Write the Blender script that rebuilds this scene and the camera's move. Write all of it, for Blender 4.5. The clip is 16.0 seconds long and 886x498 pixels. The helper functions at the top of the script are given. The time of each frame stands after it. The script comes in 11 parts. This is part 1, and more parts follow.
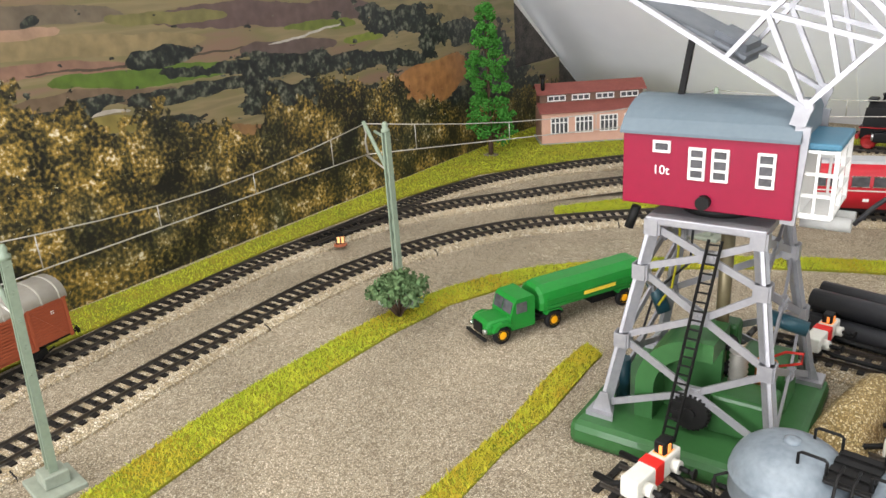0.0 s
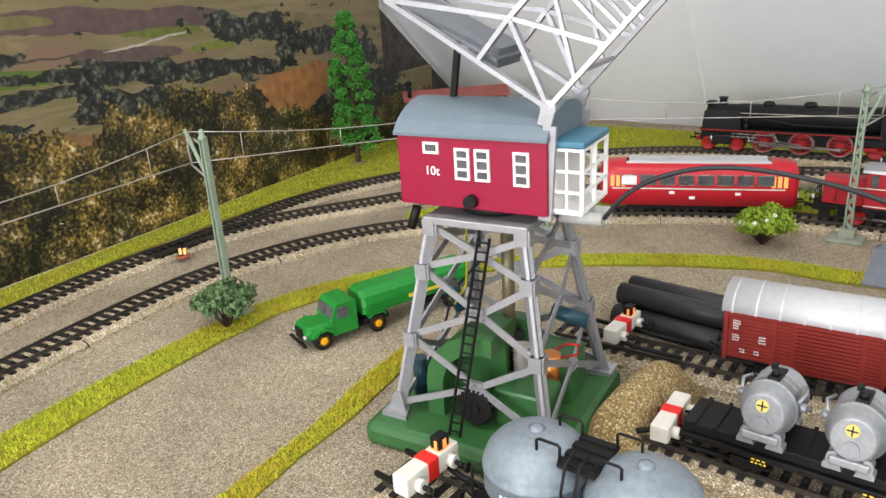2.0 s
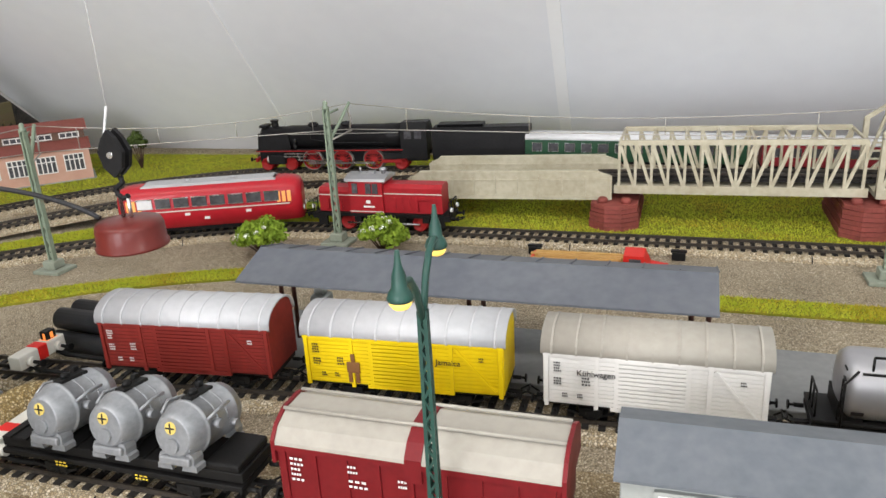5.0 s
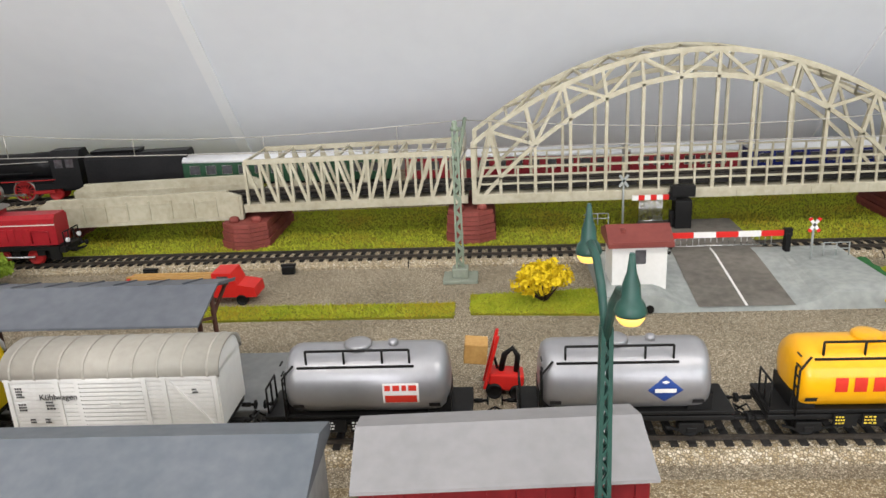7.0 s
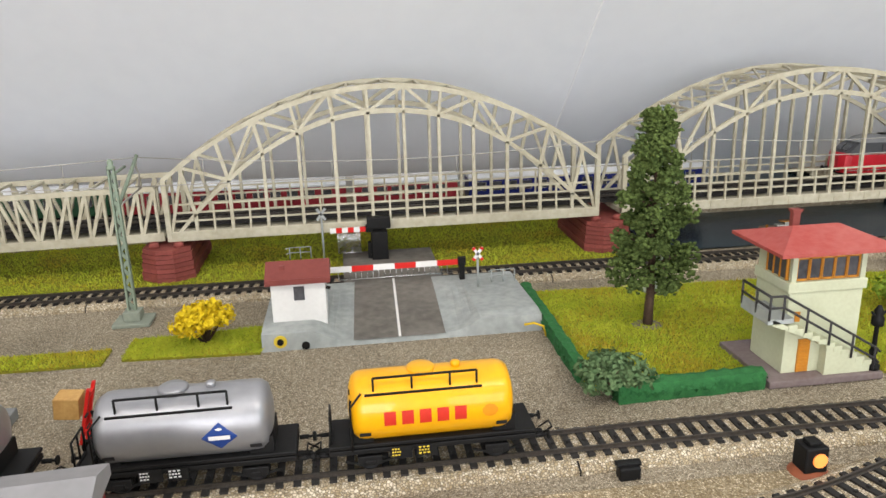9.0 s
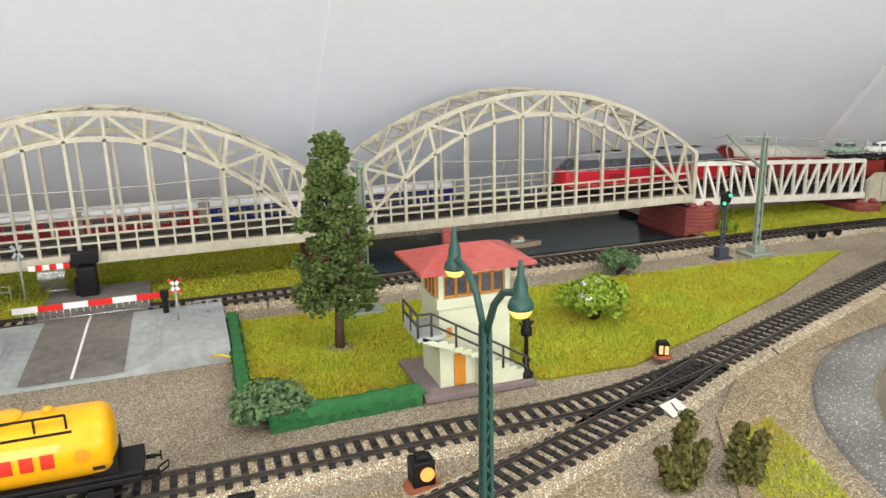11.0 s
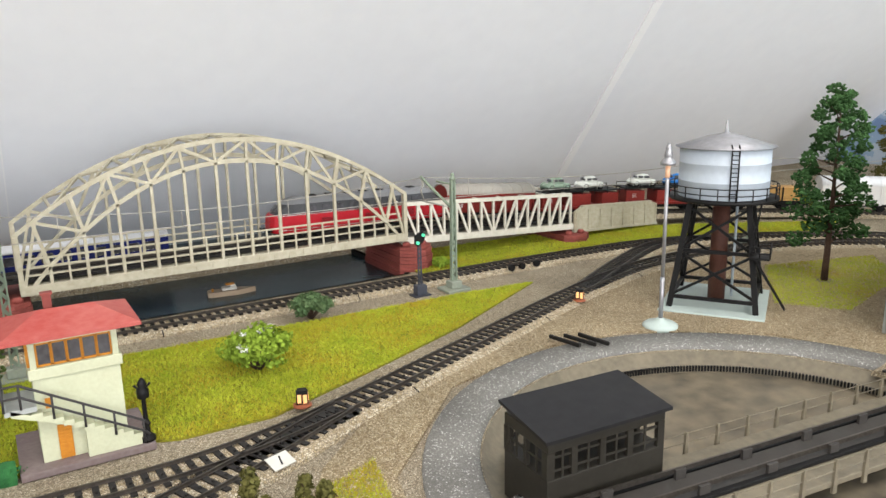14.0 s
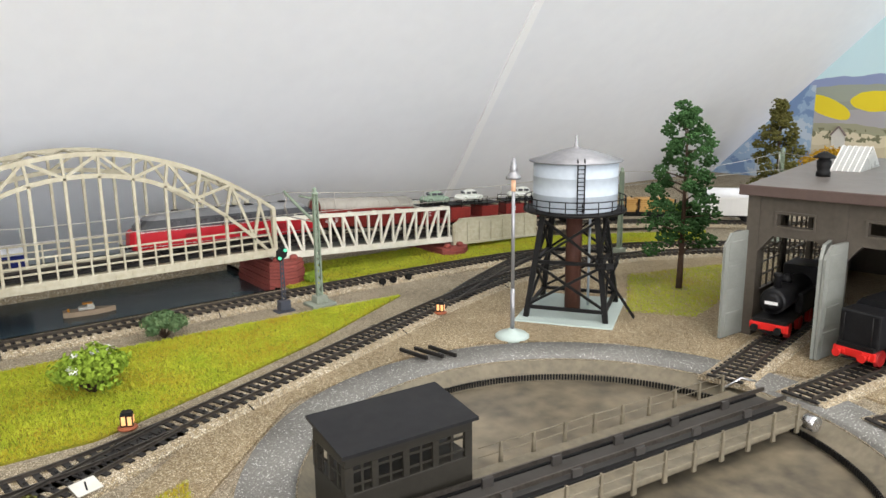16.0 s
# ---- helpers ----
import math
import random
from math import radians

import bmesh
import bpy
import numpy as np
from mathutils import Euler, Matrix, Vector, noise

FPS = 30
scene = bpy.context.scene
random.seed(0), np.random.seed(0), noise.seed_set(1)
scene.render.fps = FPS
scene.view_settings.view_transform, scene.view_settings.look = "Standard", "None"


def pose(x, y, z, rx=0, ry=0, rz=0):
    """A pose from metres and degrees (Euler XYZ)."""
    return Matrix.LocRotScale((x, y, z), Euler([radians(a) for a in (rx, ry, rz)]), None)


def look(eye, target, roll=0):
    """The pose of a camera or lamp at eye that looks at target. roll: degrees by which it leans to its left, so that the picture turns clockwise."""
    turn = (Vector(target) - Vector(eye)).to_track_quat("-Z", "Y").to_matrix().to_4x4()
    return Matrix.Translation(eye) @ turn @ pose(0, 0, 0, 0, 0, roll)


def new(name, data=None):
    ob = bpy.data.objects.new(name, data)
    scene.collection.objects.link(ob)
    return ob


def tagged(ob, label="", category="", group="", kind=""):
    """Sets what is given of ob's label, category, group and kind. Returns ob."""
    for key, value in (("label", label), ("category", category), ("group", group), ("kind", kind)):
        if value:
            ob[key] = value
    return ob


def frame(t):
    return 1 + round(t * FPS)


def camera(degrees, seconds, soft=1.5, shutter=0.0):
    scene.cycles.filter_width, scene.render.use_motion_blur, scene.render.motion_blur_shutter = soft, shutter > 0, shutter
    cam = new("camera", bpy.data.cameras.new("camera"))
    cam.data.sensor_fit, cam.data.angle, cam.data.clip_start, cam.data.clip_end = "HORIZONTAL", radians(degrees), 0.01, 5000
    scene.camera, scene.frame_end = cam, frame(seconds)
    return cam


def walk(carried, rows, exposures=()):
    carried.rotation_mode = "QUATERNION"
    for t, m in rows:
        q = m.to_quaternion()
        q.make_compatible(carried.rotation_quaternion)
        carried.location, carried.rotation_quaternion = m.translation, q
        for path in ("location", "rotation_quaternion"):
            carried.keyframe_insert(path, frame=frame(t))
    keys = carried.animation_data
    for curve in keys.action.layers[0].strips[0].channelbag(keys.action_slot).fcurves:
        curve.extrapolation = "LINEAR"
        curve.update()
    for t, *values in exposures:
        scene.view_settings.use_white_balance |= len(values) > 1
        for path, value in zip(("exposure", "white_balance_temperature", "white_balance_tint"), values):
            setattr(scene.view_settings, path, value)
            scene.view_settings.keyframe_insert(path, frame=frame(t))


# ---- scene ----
cam = camera(61.5, 16.0)
PATH = [
    (0, look((-0.344, -0.003, 0.225), (-1.671, 1.319, -0.477), -3.9)),
    (0.5, look((-0.332, 0.007, 0.223), (-1.629, 1.359, -0.476), -3.9)),
    (1, look((-0.318, 0.017, 0.223), (-1.579, 1.405, -0.473), -3.7)),
    (1.5, look((-0.309, 0.027, 0.219), (-1.532, 1.45, -0.474), -3.6)),
    (2, look((-0.293, 0.037, 0.219), (-1.465, 1.503, -0.473), -3.5)),
    (2.5, look((-0.269, 0.05, 0.218), (-1.373, 1.571, -0.465), -3.3)),
    (3, look((-0.235, 0.065, 0.216), (-1.263, 1.642, -0.459), -3.3)),
    (3.5, look((-0.204, 0.078, 0.214), (-1.142, 1.713, -0.455), -3.3)),
    (4, look((-0.175, 0.086, 0.213), (-1.018, 1.774, -0.449), -3.4)),
    (4.5, look((-0.143, 0.095, 0.209), (-0.863, 1.842, -0.447), -3.2)),
    (5, look((-0.103, 0.108, 0.205), (-0.701, 1.902, -0.446), -3.2)),
    (5.2, look((-0.085, 0.112, 0.203), (-0.628, 1.923, -0.449), -3.1)),
    (7.3, look((0.083, 0.13, 0.194), (0.007, 2.035, -0.411), -2.8)),
    (7.5, look((0.096, 0.131, 0.194), (0.063, 2.04, -0.404), -2.7)),
    (8, look((0.126, 0.129, 0.194), (0.188, 2.038, -0.399), -2.3)),
    (8.5, look((0.16, 0.129, 0.196), (0.316, 2.036, -0.385), -1.8)),
    (9, look((0.193, 0.126, 0.199), (0.442, 2.026, -0.373), -1.6)),
    (9.2, look((0.204, 0.125, 0.197), (0.494, 2.023, -0.363), -1.5)),
    (11.3, look((0.323, 0.098, 0.199), (0.999, 1.908, -0.318), -1.4)),
    (11.5, look((0.335, 0.095, 0.198), (1.046, 1.894, -0.307), -1.5)),
    (12, look((0.361, 0.087, 0.2), (1.158, 1.854, -0.294), -1.5)),
    (12.5, look((0.376, 0.078, 0.202), (1.243, 1.814, -0.279), -1.4)),
    (13, look((0.394, 0.069, 0.205), (1.317, 1.779, -0.265), -1.4)),
    (13.5, look((0.411, 0.056, 0.208), (1.387, 1.74, -0.251), -1.2)),
    (14, look((0.425, 0.049, 0.208), (1.444, 1.71, -0.245), -1.1)),
    (14.5, look((0.435, 0.041, 0.209), (1.495, 1.678, -0.235), -0.9)),
    (15, look((0.449, 0.032, 0.209), (1.55, 1.644, -0.227), -0.9)),
    (15.5, look((0.463, 0.023, 0.209), (1.602, 1.609, -0.221), -0.8)),
    (16, look((0.476, 0.011, 0.209), (1.655, 1.57, -0.214), -0.7)),
]
walk(cam, PATH, exposures=[(0.0, 0.10), (3.0, 0.0), (4.5, -0.12), (9.0, -0.28), (11.5, -0.10), (16.0, -0.08)])

# ---- light ----
world = bpy.data.worlds.new("room_air")
scene.world = world
world.use_nodes = True
world.node_tree.nodes["Background"].inputs[0].default_value = (0.9, 0.95, 1.0, 1)
world.node_tree.nodes["Background"].inputs[1].default_value = 0.03


def ceiling_lamp(x, y, z, sx, sy, watts):
    la = bpy.data.lights.new("ceiling_tube", "AREA")
    la.shape, la.size, la.size_y, la.energy = "RECTANGLE", sx, sy, watts
    la.color = (1.0, 0.93, 0.87)
    ob = new("ceiling_tube", la)
    ob.matrix_world = pose(x, y, z)
    return ob


ceiling_lamp(-0.60, -0.28, 1.10, 1.2, 0.25, 10.0)
ceiling_lamp(0.95, -0.28, 1.10, 1.2, 0.25, 11.5)
# unseen fill lamps added behind the camera for the sloping wall, left one stronger
la = bpy.data.lights.new("unseen_back_fill", "AREA")
la.shape, la.size, la.size_y, la.energy, la.color = "RECTANGLE", 1.0, 1.3, 56.0, (0.955, 0.945, 0.985)
new("unseen_back_fill", la).matrix_world = pose(-0.45, -1.99, 0.55, 90, 0, 0)
la = la.copy()
la.energy, la.size, la.color = 38.0, 1.35, (0.95, 0.945, 0.985)
new("unseen_back_fill", la).matrix_world = pose(1.28, -1.99, 0.55, 90, 0, 0)
scene.view_settings.exposure = 0.0

# ---- materials ----
MATS = {}


def material(name, col, rough=0.5, metal=0.0, col2=None, scale=60.0, amount=0.5, bump=0.0, bscale=None, spec=0.26, emit=None, coat=0.0, rnd=0.0):
    """A surface with a fine and a coarse variation between two colours, and a fine relief."""
    if name in MATS:
        return MATS[name]
    m = bpy.data.materials.new(name)
    m.use_nodes = True
    nt = m.node_tree
    b = nt.nodes["Principled BSDF"]
    b.inputs["Roughness"].default_value, b.inputs["Metallic"].default_value = rough, metal
    b.inputs["Specular IOR Level"].default_value = 0.12 if "leaves" in name or "blades" in name else spec
    b.inputs["Coat Weight"].default_value = coat
    tc = nt.nodes.new("ShaderNodeTexCoord")
    n1 = nt.nodes.new("ShaderNodeTexNoise")
    n1.inputs["Scale"].default_value, n1.inputs["Detail"].default_value = scale, 6
    n2 = nt.nodes.new("ShaderNodeTexNoise")
    n2.inputs["Scale"].default_value, n2.inputs["Detail"].default_value = scale * 7, 3
    nt.links.new(tc.outputs["Object"], n1.inputs["Vector"])
    nt.links.new(tc.outputs["Object"], n2.inputs["Vector"])
    c2 = col2 or tuple(c * 0.72 for c in col)
    mx = nt.nodes.new("ShaderNodeMix")
    mx.data_type = "RGBA"
    mx.inputs["A"].default_value, mx.inputs["B"].default_value = (*col, 1), (*c2, 1)
    ad = nt.nodes.new("ShaderNodeMath")
    ad.operation = "ADD"
    nt.links.new(n1.outputs["Fac"], ad.inputs[0])
    nt.links.new(n2.outputs["Fac"], ad.inputs[1])
    mr = nt.nodes.new("ShaderNodeMapRange")
    mr.inputs["From Min"].default_value, mr.inputs["From Max"].default_value = 0.75, 1.3
    mr.inputs["To Max"].default_value = amount
    nt.links.new(ad.outputs[0], mr.inputs["Value"])
    fac = mr.outputs["Result"]
    if rnd:
        oi = nt.nodes.new("ShaderNodeObjectInfo")
        ma = nt.nodes.new("ShaderNodeMath")
        ma.operation = "MULTIPLY_ADD"
        ma.inputs[1].default_value = rnd
        nt.links.new(oi.outputs["Random"], ma.inputs[0])
        nt.links.new(fac, ma.inputs[2])
        fac = ma.outputs[0]
    nt.links.new(fac, mx.inputs["Factor"])
    nt.links.new(mx.outputs["Result"], b.inputs["Base Color"])
    rr = nt.nodes.new("ShaderNodeMapRange")
    rr.inputs["To Min"].default_value, rr.inputs["To Max"].default_value = max(rough - 0.08, 0.02), min(rough + 0.12, 1)
    nt.links.new(n1.outputs["Fac"], rr.inputs["Value"])
    nt.links.new(rr.outputs["Result"], b.inputs["Roughness"])
    if bump:
        bp = nt.nodes.new("ShaderNodeBump")
        bp.inputs["Strength"].default_value, bp.inputs["Distance"].default_value = bump, 0.0006
        n3 = nt.nodes.new("ShaderNodeTexNoise")
        n3.inputs["Scale"].default_value, n3.inputs["Detail"].default_value = bscale or scale * 9, 4
        nt.links.new(tc.outputs["Object"], n3.inputs["Vector"])
        nt.links.new(n3.outputs["Fac"], bp.inputs["Height"])
        nt.links.new(bp.outputs["Normal"], b.inputs["Normal"])
    if emit:
        b.inputs["Emission Color"].default_value, b.inputs["Emission Strength"].default_value = (*emit[:3], 1), emit[3]
    MATS[name] = m
    return m


def gravel_material(name, cols, scale, dark=0.35, bump=1.0, rough=0.95, grout=None):
    """Stones told apart by their cells, each with a colour of its own."""
    m = bpy.data.materials.new(name)
    m.use_nodes = True
    nt = m.node_tree
    b = nt.nodes["Principled BSDF"]
    b.inputs["Roughness"].default_value, b.inputs["Specular IOR Level"].default_value = rough, 0.08
    tc = nt.nodes.new("ShaderNodeTexCoord")
    v = nt.nodes.new("ShaderNodeTexVoronoi")
    v.inputs["Scale"].default_value = scale
    nz = nt.nodes.new("ShaderNodeTexNoise")
    nz.inputs["Scale"].default_value, nz.inputs["Detail"].default_value = 14, 5
    e = nt.nodes.new("ShaderNodeTexVoronoi")
    e.feature = "DISTANCE_TO_EDGE"
    e.inputs["Scale"].default_value = scale
    for n in (v, nz, e):
        nt.links.new(tc.outputs["Object"], n.inputs["Vector"])
    r = nt.nodes.new("ShaderNodeValToRGB")
    r.color_ramp.interpolation = "CONSTANT" if len(cols) > 4 else "LINEAR"
    while len(r.color_ramp.elements) < len(cols):
        r.color_ramp.elements.new(0.5)
    for i, c in enumerate(cols):
        r.color_ramp.elements[i].position, r.color_ramp.elements[i].color = i / len(cols), (*c, 1)
    sp = nt.nodes.new("ShaderNodeSeparateColor")
    nt.links.new(v.outputs["Color"], sp.inputs[0])
    nt.links.new(sp.outputs[0], r.inputs["Fac"])
    er = nt.nodes.new("ShaderNodeMapRange")
    er.inputs["From Max"].default_value = 0.2
    er.inputs["To Min"].default_value = 0.0
    nt.links.new(e.outputs["Distance"], er.inputs["Value"])
    mx = nt.nodes.new("ShaderNodeMix")
    mx.data_type = "RGBA"
    g = grout or tuple(c * dark for c in cols[0])
    mx.inputs["A"].default_value = (*g, 1)
    nt.links.new(er.outputs["Result"], mx.inputs["Factor"])
    nt.links.new(r.outputs["Color"], mx.inputs["B"])
    m2 = nt.nodes.new("ShaderNodeMix")
    m2.data_type, m2.blend_type = "RGBA", "MULTIPLY"
    m2.inputs["Factor"].default_value = 1.0
    nr = nt.nodes.new("ShaderNodeMapRange")
    nr.inputs["From Min"].default_value, nr.inputs["From Max"].default_value = 0.3, 0.7
    nr.inputs["To Min"].default_value, nr.inputs["To Max"].default_value = 0.78, 1.08
    nt.links.new(nz.outputs["Fac"], nr.inputs["Value"])
    nt.links.new(mx.outputs["Result"], m2.inputs["A"])
    nt.links.new(nr.outputs["Result"], m2.inputs["B"])
    nt.links.new(m2.outputs["Result"], b.inputs["Base Color"])
    bp = nt.nodes.new("ShaderNodeBump")
    bp.inputs["Strength"].default_value, bp.inputs["Distance"].default_value = bump, 0.0005
    nt.links.new(er.outputs["Result"], bp.inputs["Height"])
    nt.links.new(bp.outputs["Normal"], b.inputs["Normal"])
    MATS[name] = m
    return m


GRAVEL = gravel_material("fine_gravel", [(0.50, 0.415, 0.29), (0.68, 0.575, 0.42), (0.30, 0.245, 0.17), (0.82, 0.72, 0.55), (0.54, 0.45, 0.32), (0.62, 0.53, 0.39)], 1150, 0.42)
SAND = gravel_material("sandy_gravel", [(0.50, 0.39, 0.24), (0.65, 0.53, 0.36), (0.32, 0.24, 0.14), (0.80, 0.68, 0.47), (0.50, 0.39, 0.23)], 1000, 0.46)
BALLAST = gravel_material("printed_ballast", [(0.55, 0.455, 0.31), (0.65, 0.555, 0.40), (0.42, 0.33, 0.20), (0.75, 0.665, 0.51), (0.50, 0.405, 0.265)], 760, 0.26, 0.6)
SPECKLE = gravel_material("speckled_grey_stone", [(0.24, 0.235, 0.21), (0.30, 0.295, 0.27), (0.19, 0.185, 0.17), (0.26, 0.255, 0.235), (0.24, 0.235, 0.215), (0.21, 0.205, 0.19), (0.28, 0.27, 0.25), (0.2, 0.195, 0.18), (0.24, 0.235, 0.22), (0.62, 0.61, 0.57), (0.22, 0.215, 0.2)], 1100, 0.7, 0.3)
TURF = material("grass_mat", (0.16, 0.18, 0.014), 0.95, col2=(0.25, 0.21, 0.02), scale=40, amount=1.0, bump=0.8)
BLADE = material("grass_blades", (0.33, 0.41, 0.03), 0.8, col2=(0.53, 0.54, 0.05), scale=45, amount=1.0)
BLADE_DRY = material("dry_grass_blades", (0.44, 0.44, 0.035), 0.85, col2=(0.46, 0.31, 0.035), scale=30, amount=1.0)
GREYSLEEPER = material("grey_sleepers", (0.018, 0.017, 0.016), 0.5, col2=(0.05, 0.046, 0.042), scale=200, spec=0.2)
SLEEPER = material("black_sleepers", (0.012, 0.011, 0.010), 0.6, col2=(0.028, 0.025, 0.022), scale=200, spec=0.18)
RAIL = material("dark_rail_steel", (0.13, 0.115, 0.10), 0.35, 0.8, col2=(0.03, 0.026, 0.022), scale=90)
CREAM = material("cream_bridge_plastic", (0.49, 0.46, 0.35), 0.5, col2=(0.31, 0.27, 0.18), scale=25, amount=0.7, bump=0.1)
WHITEISH = material("white_bridge_plastic", (0.66, 0.64, 0.55), 0.5, col2=(0.45, 0.42, 0.33), scale=25, amount=0.6)
REDBRICK = material("red_brick_plastic", (0.30, 0.075, 0.06), 0.65, col2=(0.20, 0.05, 0.04), scale=60, amount=0.9, bump=0.4, rnd=0.5)
PALEBRICK = material("pale_red_brick", (0.54, 0.33, 0.25), 0.7, col2=(0.46, 0.26, 0.19), scale=70, amount=0.8, bump=0.3)
TRAINRED = material("train_red_paint", (0.42, 0.012, 0.022), 0.35, col2=(0.30, 0.01, 0.016), scale=40, amount=0.5, coat=0.15)
LOCORED = material("loco_red_paint", (0.33, 0.014, 0.02), 0.4, col2=(0.22, 0.01, 0.014), scale=40, amount=0.6)
BROWNRED = material("oxide_red_paint", (0.21, 0.022, 0.016), 0.5, col2=(0.13, 0.014, 0.012), scale=50, amount=0.7)
WINERED = material("wine_red_paint", (0.155, 0.008, 0.011), 0.45, col2=(0.11, 0.006, 0.008), scale=50, amount=0.6)
CRIMSON = material("crimson_cab_plastic", (0.235, 0.004, 0.03), 0.4, col2=(0.20, 0.004, 0.026), scale=40, amount=0.6, coat=0.1)
YELLOW = material("yellow_paint", (0.74, 0.54, 0.005), 0.45, col2=(0.64, 0.45, 0.004), scale=40, amount=0.5)
TANKYELLOW = material("tank_yellow_paint", (0.78, 0.38, 0.003), 0.35, col2=(0.66, 0.30, 0.003), scale=30, amount=0.5, coat=0.3)
OFFWHITE = material("off_white_plastic", (0.60, 0.59, 0.53), 0.5, col2=(0.48, 0.46, 0.40), scale=30, amount=0.5)
WHITE = material("white_paint", (0.74, 0.73, 0.70), 0.45, col2=(0.62, 0.61, 0.58), scale=60, amount=0.4)
SILVERROOF = material("silver_grey_roof", (0.47, 0.475, 0.485), 0.45, 0.15, col2=(0.38, 0.385, 0.395), scale=35, amount=0.6)
BEIGEROOF = material("beige_roof", (0.35, 0.33, 0.285), 0.5, col2=(0.27, 0.25, 0.215), scale=35, amount=0.6)
TANKSILVER = material("silver_tank_paint", (0.34, 0.34, 0.35), 0.36, 0.6, col2=(0.27, 0.27, 0.28), scale=30, amount=0.5)
POTSILVER = material("dull_silver_container", (0.29, 0.30, 0.31), 0.40, 0.45, col2=(0.19, 0.20, 0.21), scale=60, amount=0.7, bump=0.15)
CRANESILVER = material("silver_crane_plastic", (0.34, 0.34, 0.355), 0.38, 0.55, col2=(0.25, 0.25, 0.27), scale=60, amount=0.6)
SILOBLUE = material("blue_grey_silo", (0.135, 0.165, 0.19), 0.42, 0.1, col2=(0.23, 0.265, 0.29), scale=45, amount=0.7, bump=0.15, coat=0.08)
SLATE = material("slate_grey_roof", (0.10, 0.115, 0.13), 0.5, col2=(0.15, 0.16, 0.175), scale=25, amount=0.8)
PLATROOF = material("canopy_grey_plastic", (0.088, 0.096, 0.112), 0.5, col2=(0.125, 0.134, 0.148), scale=20, amount=0.9)
LIGHTROOF = material("pale_grey_roof", (0.25, 0.243, 0.245), 0.55, col2=(0.21, 0.207, 0.207), scale=30, amount=0.8)
CONCRETE = material("grey_concrete_plastic", (0.36, 0.38, 0.36), 0.65, col2=(0.22, 0.24, 0.23), scale=25, amount=0.8, bump=0.15)
ASPHALT = material("model_asphalt", (0.10, 0.092, 0.078), 0.6, col2=(0.19, 0.175, 0.15), scale=22, amount=0.9)
BLACK = material("black_underframe", (0.008, 0.008, 0.008), 0.5, col2=(0.016, 0.015, 0.014), scale=90, spec=0.15)
STEAMBLACK = material("steam_loco_black", (0.008, 0.008, 0.009), 0.4, col2=(0.018, 0.018, 0.018), scale=60, spec=0.18)
WHEELRED = material("wheel_red", (0.33, 0.016, 0.016), 0.45, col2=(0.20, 0.011, 0.011), scale=80)
STEEL = material("bright_steel", (0.6, 0.6, 0.6), 0.25, 0.95, col2=(0.45, 0.45, 0.45), scale=90)
GREENPAINT = material("green_truck_plastic", (0.012, 0.19, 0.025), 0.35, col2=(0.01, 0.14, 0.02), scale=50, amount=0.5, coat=0.15)
CRANEGREEN = material("green_crane_base", (0.030, 0.105, 0.030), 0.4, col2=(0.022, 0.08, 0.022), scale=40, amount=0.6, coat=0.15)
MASTGREEN = material("grey_green_mast", (0.22, 0.27, 0.20), 0.5, col2=(0.16, 0.20, 0.15), scale=60, amount=0.7)
MASTBASE = material("mast_foot", (0.26, 0.29, 0.23), 0.6, col2=(0.19, 0.21, 0.17), scale=60, amount=0.7)
WIRE = material("wire_metal", (0.42, 0.40, 0.36), 0.4, 0.6, scale=100)
DARKWIRE = material("black_cable", (0.02, 0.02, 0.022), 0.5, scale=100)
LAMPGREEN = material("dark_green_lamp_post", (0.022, 0.07, 0.055), 0.35, col2=(0.03, 0.05, 0.045), scale=80)
LAMPGLOW = material("warm_lamp_glass", (0.85, 0.62, 0.15), 0.4, col2=(0.8, 0.55, 0.1), emit=(1.0, 0.62, 0.12, 0.9))
GLOWORANGE = material("orange_lit_lens", (0.9, 0.35, 0.08), 0.4, emit=(1.0, 0.22, 0.04, 0.7))
GLOWWARM = material("lit_carriage_window", (0.7, 0.35, 0.12), 0.4, emit=(1.0, 0.4, 0.08, 0.35))
GLASS = material("dark_window", (0.05, 0.05, 0.055), 0.12, col2=(0.11, 0.11, 0.12), scale=40, amount=0.9, spec=0.7)
BLINDW = material("white_window_blind", (0.7, 0.7, 0.7), 0.3)
LEAFGREEN = material("conifer_leaves", (0.055, 0.125, 0.04), 0.9, col2=(0.018, 0.045, 0.014), scale=90, amount=1.0)
LEAFDARK = material("dark_tree_leaves", (0.105, 0.145, 0.040), 0.9, col2=(0.028, 0.046, 0.012), scale=90, amount=1.0)
LEAFBRIGHT = material("bright_bush_leaves", (0.26, 0.36, 0.04), 0.8, col2=(0.13, 0.21, 0.02), scale=90, amount=1.0)
LEAFGREY = material("grey_green_leaves", (0.065, 0.125, 0.05), 0.85, col2=(0.14, 0.20, 0.09), scale=200, amount=1.0)
LEAFOLIVE = material("olive_fir_leaves", (0.085, 0.085, 0.025), 0.9, col2=(0.13, 0.12, 0.035), scale=120, amount=1.0)
LEAFYELLOW = material("yellow_blossom", (0.75, 0.55, 0.01), 0.7, col2=(0.6, 0.42, 0.01), scale=100, amount=1.0)
LEAFOCHRE = material("ochre_autumn_leaves", (0.55, 0.33, 0.02), 0.8, col2=(0.4, 0.22, 0.02), scale=90, amount=1.0)
BLOSSOM = material("white_blossom", (0.85, 0.85, 0.78), 0.7)
HEDGE = material("green_hedge_foam", (0.018, 0.095, 0.028), 0.9, col2=(0.035, 0.16, 0.045), scale=300, amount=1.0, bump=1.0, bscale=700)
